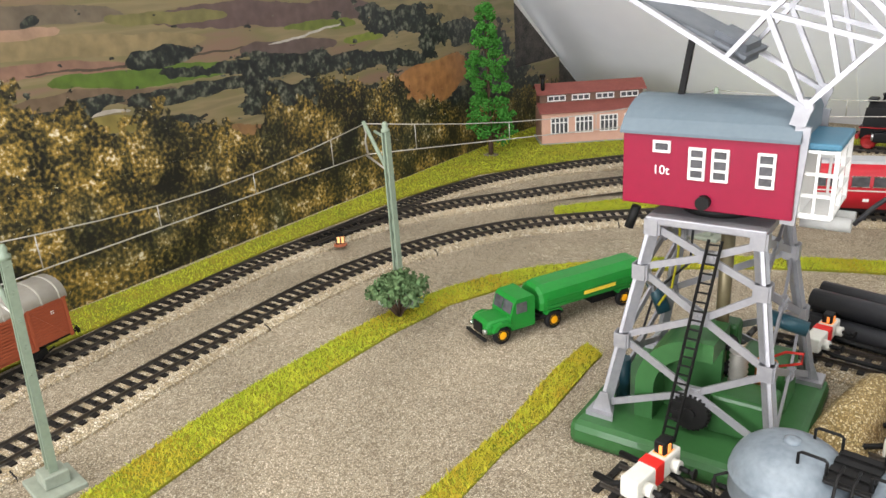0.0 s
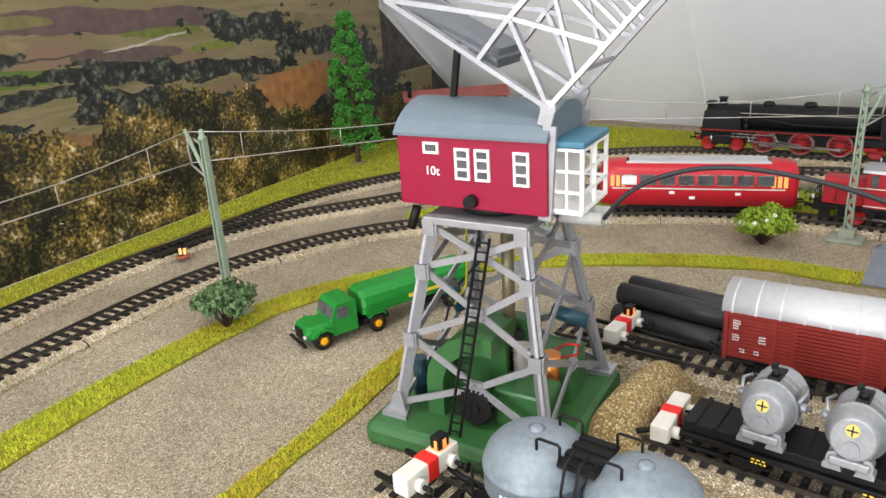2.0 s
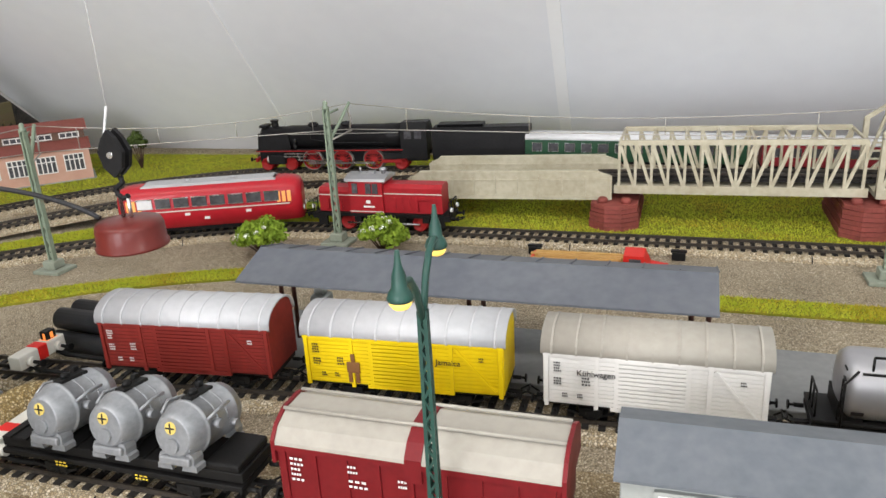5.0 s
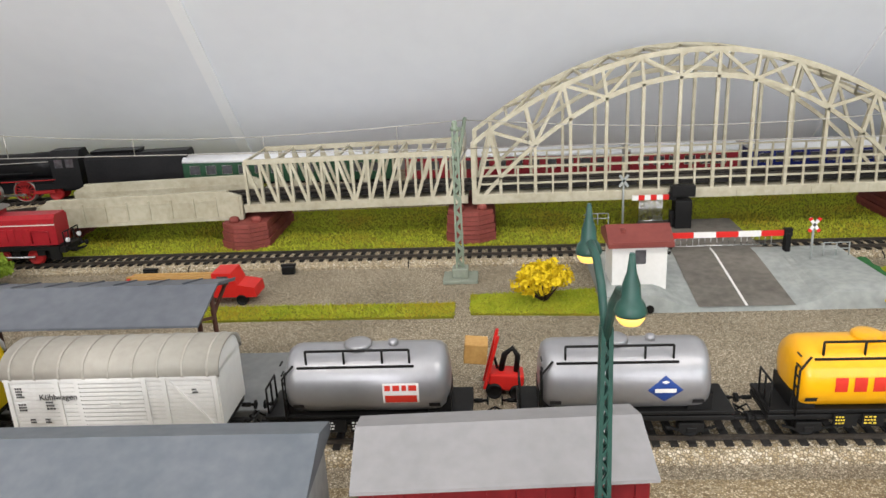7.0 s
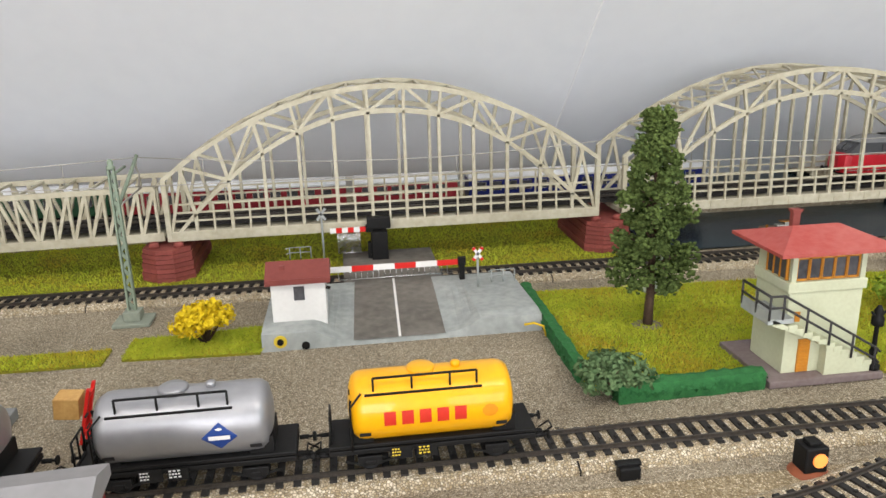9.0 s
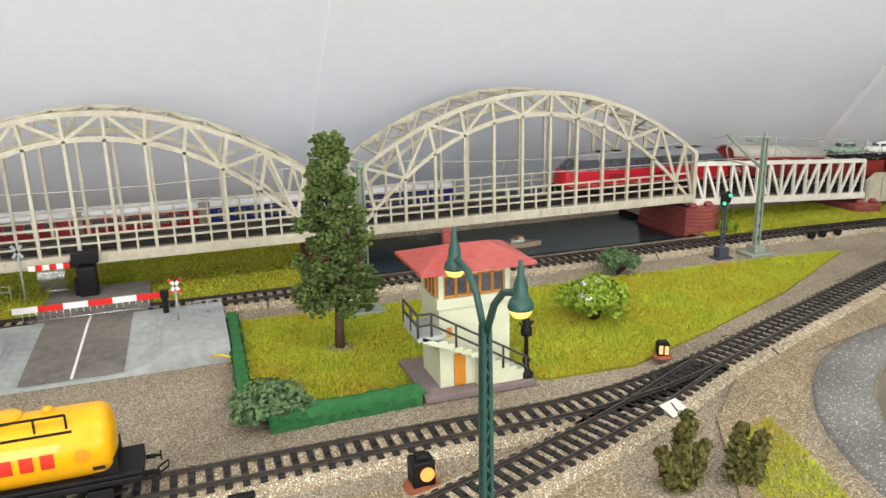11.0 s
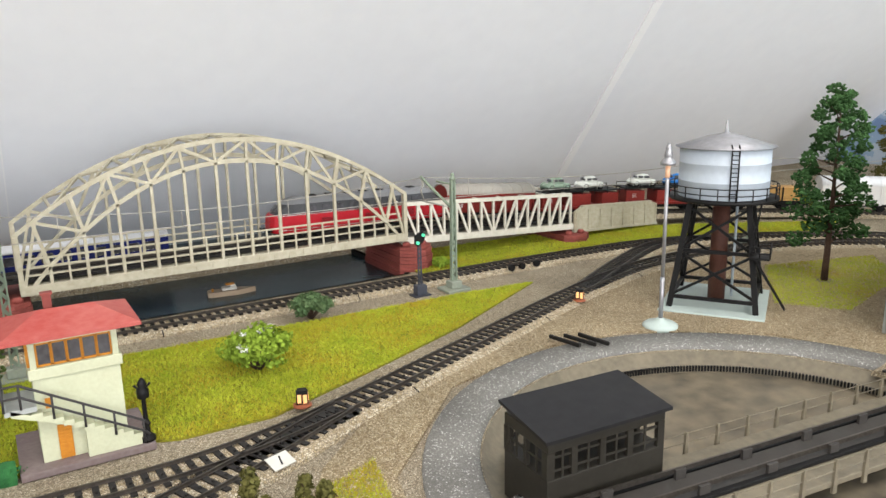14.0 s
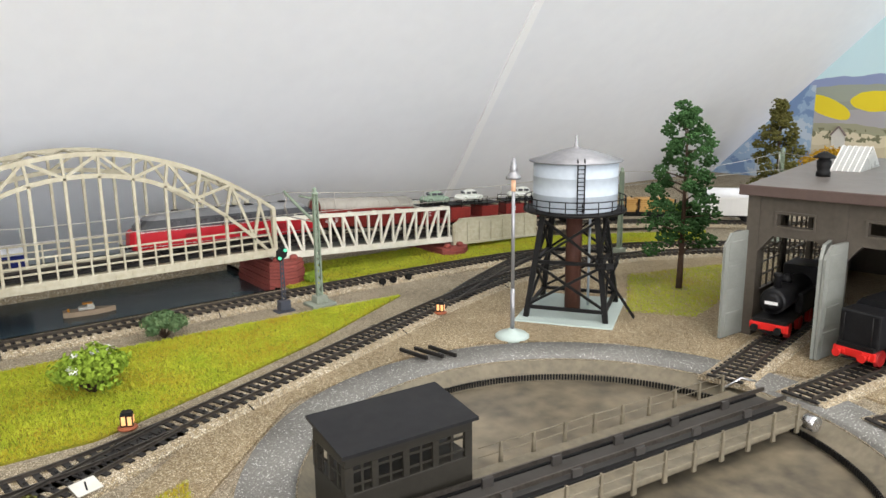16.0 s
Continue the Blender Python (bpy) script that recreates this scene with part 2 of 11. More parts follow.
TRUNK = material("brown_trunk", (0.09, 0.055, 0.035), 0.85, col2=(0.05, 0.03, 0.02), scale=80, amount=1.0, bump=0.6)
ROOFRED = material("red_tiled_roof", (0.34, 0.055, 0.045), 0.55, col2=(0.42, 0.12, 0.10), scale=30, amount=0.8, bump=0.15)
ROOFBROWN = material("brown_red_roof", (0.20, 0.05, 0.04), 0.5, col2=(0.15, 0.035, 0.03), scale=40, amount=0.7)
SBWALL = material("pale_green_plaster", (0.52, 0.54, 0.38), 0.6, col2=(0.45, 0.46, 0.31), scale=60, amount=0.7, bump=0.3)
ORANGE = material("orange_timber", (0.55, 0.23, 0.025), 0.5, col2=(0.42, 0.16, 0.02), scale=60, amount=0.7)
SBBASE = material("mauve_grey_slab", (0.16, 0.12, 0.115), 0.7, col2=(0.22, 0.18, 0.17), scale=50, amount=0.8)
WATER = material("dark_river_plate", (0.012, 0.028, 0.034), 0.22, col2=(0.018, 0.036, 0.042), scale=20, amount=0.8, bump=0.08, bscale=90)
TTFLOOR = material("turntable_pit_floor", (0.21, 0.175, 0.118), 0.36, col2=(0.045, 0.041, 0.034), scale=7, amount=1.0)
TTGREY = material("turntable_grey", (0.20, 0.172, 0.12), 0.42, col2=(0.12, 0.105, 0.075), scale=30, amount=0.9)
HUTDARK = material("dark_olive_hut", (0.020, 0.018, 0.014), 0.45, col2=(0.030, 0.027, 0.021), scale=40, amount=0.7, spec=0.2)
HUTROOF = material("black_hut_roof", (0.011, 0.011, 0.012), 0.45, col2=(0.020, 0.020, 0.021), scale=20, amount=0.9, spec=0.16)
SHEDWALL = material("brown_grey_shed", (0.092, 0.079, 0.062), 0.6, col2=(0.066, 0.057, 0.045), scale=40, amount=0.8)
SHEDROOF = material("dark_shed_roof", (0.12, 0.105, 0.095), 0.4, col2=(0.16, 0.145, 0.13), scale=25, amount=0.8)
SHEDDOOR = material("pale_grey_door", (0.235, 0.245, 0.22), 0.55, col2=(0.19, 0.20, 0.18), scale=60, amount=0.6)
TOWERWHITE = material("white_grey_tank", (0.47, 0.53, 0.58), 0.45, 0.0, col2=(0.40, 0.45, 0.50), scale=30, amount=0.7)
TOWERROOF = material("grey_metal_roof", (0.34, 0.34, 0.35), 0.4, 0.5, col2=(0.24, 0.24, 0.25), scale=30, amount=0.7)
PALEBLUE = material("pale_blue_green_base", (0.44, 0.52, 0.48), 0.5, col2=(0.38, 0.45, 0.42), scale=40, amount=0.6)
RUST = material("rust_brown_pipe", (0.09, 0.035, 0.022), 0.6, col2=(0.06, 0.025, 0.018), scale=60, amount=0.8)
BUFFRED = material("signal_red", (0.6, 0.02, 0.015), 0.45, col2=(0.5, 0.015, 0.012), scale=60)
MAGNET = material("oxide_brown_magnet", (0.115, 0.016, 0.012), 0.34, col2=(0.085, 0.012, 0.009), scale=40, amount=0.6, coat=0.1)
WOODLIGHT = material("pale_planks", (0.55, 0.33, 0.11), 0.6, col2=(0.42, 0.23, 0.07), scale=90, amount=0.9, rnd=0.6)
BLUEPAINT = material("coach_blue", (0.012, 0.02, 0.14), 0.4, col2=(0.01, 0.015, 0.10), scale=40)
CARBLUE = material("car_blue", (0.01, 0.16, 0.50), 0.3, coat=0.2)
CARGREEN = material("car_grey_green", (0.22, 0.30, 0.22), 0.35, coat=0.2)
CARWHITE = material("car_cream_white", (0.62, 0.64, 0.58), 0.35, coat=0.2)
COACHGREEN = material("coach_green", (0.02, 0.07, 0.035), 0.4)
ROOFWHITE = material("white_coach_roof", (0.72, 0.73, 0.74), 0.4, col2=(0.6, 0.61, 0.62), scale=30, amount=0.5)
BOAT = material("tan_boat", (0.42, 0.32, 0.22), 0.5, col2=(0.33, 0.24, 0.16), scale=60)
INK = material("black_lettering", (0.02, 0.02, 0.022), 0.6)
INKWHITE = material("white_lettering", (0.75, 0.75, 0.73), 0.6)
INKRED = material("red_lettering", (0.55, 0.03, 0.015), 0.5)
INKBLUE = material("blue_badge", (0.015, 0.05, 0.22), 0.45)
INKYELLOW = material("yellow_badge", (0.75, 0.55, 0.05), 0.5)
WALLPAINT = material("white_wall_paint", (0.86, 0.88, 0.91), 0.75, col2=(0.81, 0.83, 0.865), scale=6, amount=0.6, bump=0.35, bscale=60)
ROOMWALL = material("room_wall_paint", (0.7, 0.7, 0.68), 0.8, scale=5, amount=0.4)
ROOMFLOOR = material("room_floor", (0.25, 0.22, 0.18), 0.6, scale=8)
PATINA = material("white_rock", (0.72, 0.72, 0.68), 0.8, col2=(0.5, 0.5, 0.46), scale=120, amount=1.0, bump=1.0)


# ---- mesh helpers ----
def bm_new():
    return bmesh.new()


def box(bm, x0, x1, y0, y1, z0, z1, bev=0.0):
    vs = [bm.verts.new((x, y, z)) for z in (z0, z1) for y in (y0, y1) for x in (x0, x1)]
    fs = [bm.faces.new([vs[i] for i in f]) for f in ((0, 2, 3, 1), (4, 5, 7, 6), (0, 1, 5, 4), (2, 6, 7, 3), (0, 4, 6, 2), (1, 3, 7, 5))]
    if bev:
        bmesh.ops.bevel(bm, geom=list({e for f in fs for e in f.edges}), offset=bev, segments=2, affect="EDGES", profile=0.5)
    return bm


def bar(bm, a, b, w, h=None, up=(0, 0, 1)):
    """A straight bar of width w and height h from a to b."""
    a, b, h = Vector(a), Vector(b), h or w
    d = (b - a).normalized()
    u = Vector(up)
    if abs(d.dot(u)) > 0.98:
        u = Vector((0, 1, 0))
    s = d.cross(u).normalized()
    u = s.cross(d)
    vs = [bm.verts.new(p + s * i * w / 2 + u * j * h / 2) for p in (a, b) for i, j in ((-1, -1), (1, -1), (1, 1), (-1, 1))]
    for f in ((0, 1, 2, 3), (7, 6, 5, 4), (0, 4, 5, 1), (1, 5, 6, 2), (2, 6, 7, 3), (3, 7, 4, 0)):
        bm.faces.new([vs[i] for i in f])
    return bm


def rod(bm, a, b, r, r2=None, n=10, caps=True):
    """A round rod or cone from a to b."""
    a, b, r2 = Vector(a), Vector(b), r if r2 is None else r2
    d = (b - a).normalized()
    u = Vector((0, 0, 1)) if abs(d.z) < 0.95 else Vector((1, 0, 0))
    s = d.cross(u).normalized()
    u = s.cross(d)
    ring = []
    for p, q in ((a, r), (b, r2)):
        ring.append([bm.verts.new(p + (s * math.cos(k * math.tau / n) + u * math.sin(k * math.tau / n)) * max(q, 1e-5)) for k in range(n)])
    for k in range(n):
        f = bm.faces.new((ring[0][k], ring[0][(k + 1) % n], ring[1][(k + 1) % n], ring[1][k]))
        f.smooth = True
    if caps:
        bm.faces.new(ring[0][::-1])
        bm.faces.new(ring[1])
    return bm


def lathe(bm, prof, n=24, centre=(0, 0, 0), axis="z"):
    """A turned body: prof is (radius, height) from bottom to top."""
    c = Vector(centre)
    rings = []
    for r, h in prof:
        ring = []
        for k in range(n):
            a = k * math.tau / n
            p = (r * math.cos(a), r * math.sin(a), h)
            if axis == "x":
                p = (h, p[0], p[1])
            elif axis == "y":
                p = (p[1], h, p[0])
            ring.append(bm.verts.new(c + Vector(p)))
        rings.append(ring)
    for i in range(len(rings) - 1):
        for k in range(n):
            f = bm.faces.new((rings[i][k], rings[i][(k + 1) % n], rings[i + 1][(k + 1) % n], rings[i + 1][k]))
            f.smooth = True
    bm.faces.new(rings[0][::-1])
    bm.faces.new(rings[-1])
    return bm


def prism(bm, prof, a, b, axis="x", smooth=False):
    """A closed outline (two coordinates) swept from a to b along an axis."""
    def put(u, v, s):
        return {"x": (s, u, v), "y": (u, s, v), "z": (u, v, s)}[axis]
    r0 = [bm.verts.new(put(u, v, a)) for u, v in prof]
    r1 = [bm.verts.new(put(u, v, b)) for u, v in prof]
    n = len(prof)
    for i in range(n):
        f = bm.faces.new((r0[i], r0[(i + 1) % n], r1[(i + 1) % n], r1[i]))
        f.smooth = smooth
    bm.faces.new(r0[::-1])
    bm.faces.new(r1)
    return bm


def tube(bm, pts, r, n=6):
    """A thin round wire through points, one connected skin."""
    pts = [Vector(p) for p in pts]
    rings, last = [], None
    for i, p in enumerate(pts):
        d = (pts[min(i + 1, len(pts) - 1)] - pts[max(i - 1, 0)]).normalized()
        u = last - d * last.dot(d) if last else d.orthogonal()
        if u.length < 1e-6:
            u = d.orthogonal()
        u.normalize()
        last = u
        w = d.cross(u)
        rings.append([bm.verts.new(p + (u * math.cos(k * math.tau / n) + w * math.sin(k * math.tau / n)) * r) for k in range(n)])
    for a, b in zip(rings, rings[1:]):
        for k in range(n):
            bm.faces.new((a[k], a[(k + 1) % n], b[(k + 1) % n], b[k])).smooth = True
    bm.faces.new(rings[0][::-1])
    bm.faces.new(rings[-1])
    return bm


def blob(bm, c, r, squash=1.0, seg=8):
    m = Matrix.Translation(c) @ Matrix.Diagonal((r, r, r * squash, 1))
    bmesh.ops.create_icosphere(bm, subdivisions=2 if seg > 6 else 1, radius=1, matrix=m)
    return bm


def mesh_of(name, bm, mat):
    bmesh.ops.recalc_face_normals(bm, faces=bm.faces)
    me = bpy.data.meshes.new(name)
    bm.to_mesh(me)
    bm.free()
    me.materials.append(mat)
    return me


def part(name, bm, mat, parent=None, label=""):
    ob = new(name, mesh_of(name, bm, mat))
    ob.parent = parent
    if label:
        ob["label"] = label
    return ob


def put_part(name, me, m, parent, label=""):
    """A further object on a mesh that is there already."""
    ob = new(name, me)
    ob.parent = parent
    ob.matrix_local = m
    if label:
        ob["label"] = label
    return ob


def thing(name, label, category, m=None, group="", kind=""):
    ob = new(name)
    ob.empty_display_size = 0.01
    if m is not None:
        ob.matrix_world = m
    return tagged(ob, label, category, group, kind)


def writing(text, size, mat, parent, m, name="lettering", thick=0.0001):
    cu = bpy.data.curves.new(name, "FONT")
    cu.body, cu.size, cu.extrude = text, size, thick
    tmp = bpy.data.objects.new(name, cu)
    scene.collection.objects.link(tmp)
    dg = bpy.context.evaluated_depsgraph_get()
    me = bpy.data.meshes.new_from_object(tmp.evaluated_get(dg))
    bpy.data.objects.remove(tmp)
    me.materials.clear()
    me.materials.append(mat)
    ob = new(name, me)
    ob.parent = parent
    ob.matrix_local = m
    return ob


def marks(bm, x, y, z, rows, w=0.004, h=0.0009, gap=0.0015, t=0.0002, seed=1):
    """Unreadable small lettering on a side that faces -y: short plain bars."""
    r = random.Random(seed)
    for i in range(rows):
        n = 3 + i % 2
        u = w * r.uniform(0.7, 1.0) / n
        for k in range(n):
            box(bm, x + k * u, x + (k + 0.62) * u, y - t, y, z - i * gap - h * 0.8, z - i * gap)
    return bm


def smooth_path(pts, step=0.006):
    """A smooth line through points, sampled evenly."""
    p = [Vector(q if len(q) == 3 else (*q, 0)) for q in pts]
    p = [2 * p[0] - p[1], *p, 2 * p[-1] - p[-2]]
    dense = []
    for i in range(1, len(p) - 2):
        n = max(4, int((p[i + 1] - p[i]).length / 0.003))
        for k in range(n):
            t = k / n
            dense.append(0.5 * (2 * p[i] + (p[i + 1] - p[i - 1]) * t + (2 * p[i - 1] - 5 * p[i] + 4 * p[i + 1] - p[i + 2]) * t * t + (3 * p[i] - p[i - 1] - 3 * p[i + 1] + p[i + 2]) * t ** 3))
    dense.append(p[-2])
    out, carry = [dense[0]], 0.0
    for a, b in zip(dense, dense[1:]):
        d = (b - a).length
        while carry + d >= step:
            a = a + (b - a) * ((step - carry) / d)
            out.append(a.copy())
            d, carry = (b - a).length, 0.0
        carry += d
    return out


def on_path(path, dist, step=0.006):
    """Place and heading at a distance along a sampled line."""
    i = min(max(int(dist / step), 0), len(path) - 2)
    d = path[i + 1] - path[i]
    return path[i] + d * (dist / step - i), math.degrees(math.atan2(d.y, d.x))


def sides(path, i):
    a, b = path[max(i - 1, 0)], path[min(i + 1, len(path) - 1)]
    d = (b - a)
    d.z = 0
    d.normalize()
    return Vector((-d.y, d.x, 0))


def sweep(path, prof):
    """An open outline (across, up) swept along a line."""
    bm = bmesh.new()
    rows = []
    for i, p in enumerate(path):
        s = sides(path, i)
        rows.append([bm.verts.new(p + s * u + Vector((0, 0, v))) for u, v in prof])
    for r, q in zip(rows, rows[1:]):
        for k in range(len(prof) - 1):
            bm.faces.new((r[k], q[k], q[k + 1], r[k + 1]))
    bm.faces.new(rows[0])
    bm.faces.new(rows[-1][::-1])
    return bm

# ---- room ----
def slope_y(z):
    return 1.065 - 1.08 * z


bm = bm_new()
prism(bm, [(slope_y(-0.05), -0.05), (slope_y(1.6), 1.6), (slope_y(1.6) + 0.06, 1.66), (slope_y(-0.05) + 0.1, -0.05)], -1.10, 2.25, "x")
tagged(part("wall_slope", bm, WALLPAINT), "white painted sloping attic wall behind the layout", "wall", kind="structure")
bm = bm_new()
prism(bm, [(-2.0, -0.8), (1.2, -0.8), (1.2, -0.05), (slope_y(1.6) + 0.02, 1.6), (-2.0, 1.6)], -1.12, -1.04, "x")
tagged(part("wall_left", bm, ROOMWALL), "plain white gable wall", "wall", kind="structure")
# back wall out of view; its wide opening is assumed, framing the fill lamps
bm = bm_new()
for a in ((-1.12, -0.97, -0.8, 1.66), (1.97, 2.3, -0.8, 1.66), (-0.97, 1.97, -0.8, -0.12), (-0.97, 1.97, 1.22, 1.66)):
    box(bm, a[0], a[1], -2.06, -2.0, a[2], a[3])
tagged(part("wall_back", bm, ROOMWALL), "unseen plain white room wall with an assumed opening round the fill lamps", "wall", kind="structure")
bm = bm_new()
box(bm, -1.12, 2.3, -2.0, slope_y(1.6) + 0.06, 1.6, 1.66)
tagged(part("ceiling", bm, ROOMWALL), "plain white ceiling", "ceiling", kind="structure")
bm = bm_new()
box(bm, -1.12, 2.3, -2.06, 1.2, -0.86, -0.8)
tagged(part("floor", bm, ROOMFLOOR), "brown floor of the room", "floor", kind="structure")
# raised joints of the wall boards
for k, (xb, xt) in enumerate(((-0.243, -0.203), (-0.63, -0.55), (1.27, 1.115), (0.441, 0.443))):
    bm = bm_new()
    z0, z1 = 0.0, 0.5
    wide = 0.013 if k in (0, 2) else 0.0014
    bar(bm, (xb, slope_y(z0) - 0.0006, z0 - 0.0006), (xt, slope_y(z1) - 0.0006, z1 - 0.0006), wide, 0.0042 if wide > 0.005 else 0.0016, up=(0, 0.68, 0.73))
    tagged(part("trim", bm, material("white_joint_filler", (0.93, 0.94, 0.95), 0.6, col2=(0.90, 0.91, 0.92))), "thin white filled joint of the sloping wall", "joint", kind="structure")


def landscape_material():
    m = bpy.data.materials.new("printed_landscape")
    m.use_nodes = True
    nt = m.node_tree
    b = nt.nodes["Principled BSDF"]
    b.inputs["Roughness"].default_value = 0.45
    L = nt.links.new
    tc = nt.nodes.new("ShaderNodeTexCoord")
    sep = nt.nodes.new("ShaderNodeSeparateXYZ")
    L(tc.outputs["Object"], sep.inputs[0])

    def noise_tex(scale, detail=6, stretch=None):
        n = nt.nodes.new("ShaderNodeTexNoise")
        n.inputs["Scale"].default_value, n.inputs["Detail"].default_value = scale, detail
        if stretch:
            mp = nt.nodes.new("ShaderNodeMapping")
            mp.inputs["Scale"].default_value = stretch
            L(tc.outputs["Object"], mp.inputs[0])
            L(mp.outputs[0], n.inputs["Vector"])
        else:
            L(tc.outputs["Object"], n.inputs["Vector"])
        return n.outputs["Fac"]

    def mathn(op, a, c=0.0):
        n = nt.nodes.new("ShaderNodeMath")
        n.operation = op
        for i, v in enumerate((a, c)):
            if isinstance(v, (int, float)):
                n.inputs[i].default_value = v
            else:
                L(v, n.inputs[i])
        return n.outputs[0]

    def ramp(v, stops, const=False):
        r = nt.nodes.new("ShaderNodeValToRGB")
        r.color_ramp.interpolation = "CONSTANT" if const else "LINEAR"
        while len(r.color_ramp.elements) < len(stops):
            r.color_ramp.elements.new(0.5)
        for e, (p, c) in zip(r.color_ramp.elements, stops):
            e.position, e.color = p, (*c, 1)
        L(v, r.inputs["Fac"])
        return r.outputs["Color"]

    def mixc(f, a, c):
        n = nt.nodes.new("ShaderNodeMix")
        n.data_type = "RGBA"
        if isinstance(f, (int, float)):
            n.inputs["Factor"].default_value = f
        else:
            L(f, n.inputs["Factor"])
        L(a, n.inputs["A"])
        L(c, n.inputs["B"])
        return n.outputs["Result"]

    def step(v, lo, hi):
        n = nt.nodes.new("ShaderNodeMapRange")
        n.inputs["From Min"].default_value, n.inputs["From Max"].default_value = lo, hi
        L(v, n.inputs["Value"])
        return n.outputs["Result"]

    # ground between the fields: soft tan and olive stripes
    wave = nt.nodes.new("ShaderNodeTexNoise")
    wave.inputs["Scale"].default_value, wave.inputs["Detail"].default_value = 16, 5
    wsub = nt.nodes.new("ShaderNodeVectorMath")
    wsub.operation = "MULTIPLY_ADD"
    wsub.inputs[1].default_value = (0.0, 0.07, 0.016)
    L(tc.outputs["Object"], wave.inputs["Vector"])
    L(wave.outputs["Color"], wsub.inputs[0])
    L(tc.outputs["Object"], wsub.inputs[2])
    warped = nt.nodes.new("ShaderNodeSeparateXYZ")
    L(wsub.outputs[0], warped.inputs[0])
    WY, WZ = mathn("SUBTRACT", warped.outputs["Y"], 0.035), mathn("SUBTRACT", warped.outputs["Z"], 0.008)
    stripes = noise_tex(1.0, 4, (0.3, 7, 70))
    fields = ramp(stripes, [(0.30, (0.12, 0.10, 0.048)), (0.45, (0.215, 0.168, 0.088)), (0.55, (0.16, 0.136, 0.06)), (0.70, (0.19, 0.12, 0.08))])
    grain = noise_tex(90, 6)
    fleck = noise_tex(420, 4)
    ragged = noise_tex(38, 5, (1, 0.6, 1.3))

    def inside_of(cy, cz, hy, hz, slant, rough_edge):
        dz = mathn("SUBTRACT", mathn("SUBTRACT", WZ, cz), mathn("MULTIPLY", mathn("SUBTRACT", WY, cy), slant))
        d = mathn("ADD", mathn("POWER", mathn("ABSOLUTE", mathn("DIVIDE", mathn("SUBTRACT", WY, cy), hy)), 2.6), mathn("POWER", mathn("ABSOLUTE", mathn("DIVIDE", dz, hz)), 2.6))
        return mathn("ADD", d, mathn("MULTIPLY", mathn("SUBTRACT", ragged if rough_edge > 1 else grain, 0.5), rough_edge))

    def field(cy, cz, hy, hz, col, slant=-0.05):
        """One ploughed or green field with a soft grain."""
        nonlocal fields
        tint = ramp(grain, [(0.3, tuple(c * 0.60 for c in col)), (0.7, tuple(c * 0.95 for c in col))])
        fields = mixc(mathn("LESS_THAN", inside_of(cy, cz, hy, hz, slant, 0.5), 1.0), fields, tint)

    field(0.17, 0.214, 0.09, 0.007, (0.16, 0.125, 0.085))
    field(0.22, 0.190, 0.10, 0.008, (0.27, 0.205, 0.10))
    field(0.175, 0.203, 0.035, 0.004, (0.38, 0.24, 0.16))
    field(0.19, 0.176, 0.06, 0.005, (0.26, 0.145, 0.10))
    field(0.41, 0.198, 0.13, 0.011, (0.125, 0.080, 0.072))
    field(0.30, 0.204, 0.06, 0.005, (0.19, 0.17, 0.06))
    field(0.42, 0.166, 0.065, 0.007, (0.12, 0.082, 0.070))
    field(0.27, 0.161, 0.078, 0.0075, (0.10, 0.165, 0.022))
    field(0.23, 0.150, 0.07, 0.006, (0.17, 0.115, 0.07))
    field(0.46, 0.183, 0.05, 0.005, (0.15, 0.18, 0.03))
    field(0.52, 0.164, 0.028, 0.004, (0.19, 0.23, 0.03))
    field(0.66, 0.178, 0.06, 0.010, (0.22, 0.17, 0.08))
    field(0.215, 0.129, 0.055, 0.007, (0.24, 0.19, 0.05))
    field(0.37, 0.096, 0.045, 0.006, (0.26, 0.14, 0.06), -0.2)
    field(0.205, 0.1385, 0.036, 0.0016, (0.45, 0.40, 0.34), 0.0)
    field(0.44, 0.1765, 0.05, 0.0012, (0.50, 0.46, 0.40), 0.09)
    field(0.27, 0.1725, 0.09, 0.0010, (0.08, 0.06, 0.04), 0.0)
    # woods between the fields
    crowns = nt.nodes.new("ShaderNodeTexVoronoi")
    crowns.inputs["Scale"].default_value = 90
    L(tc.outputs["Object"], crowns.inputs["Vector"])
    leafy = mathn("SUBTRACT", mathn("ADD", noise_tex(230, 7), 0.14), mathn("MULTIPLY", crowns.outputs["Distance"], 0.42))
    woods = ramp(leafy, [(0.30, (0.006, 0.008, 0.008)), (0.45, (0.018, 0.022, 0.018)), (0.56, (0.066, 0.072, 0.050)), (0.74, (0.17, 0.165, 0.125))])
    wood_d = None
    for cy, cz, hy, hz, slant in ((0.285, 0.1745, 0.030, 0.0075, 0.0), (0.37, 0.1555, 0.075, 0.006, -0.06), (0.49, 0.143, 0.15, 0.013, -0.10), (0.60, 0.175, 0.085, 0.017, -0.10), (0.70, 0.150, 0.09, 0.018, -0.05)):
        d = inside_of(cy, cz, hy, hz, slant, 6.0)
        wood_d = d if wood_d is None else mathn("MINIMUM", wood_d, d)
    for cy, cz, hy, hz, slant in ((0.28, 0.1425, 0.095, 0.0075, -0.02), (0.28, 0.117, 0.045, 0.012, 0.0), (0.44, 0.118, 0.085, 0.016, -0.12), (0.17, 0.1445, 0.03, 0.004, 0.0), (0.76, 0.085, 0.11, 0.045, 0.0), (0.19, 0.2105, 0.012, 0.004, 0.0)):
        wood_d = mathn("MINIMUM", wood_d, inside_of(cy, cz, hy, hz, slant, 6.0))
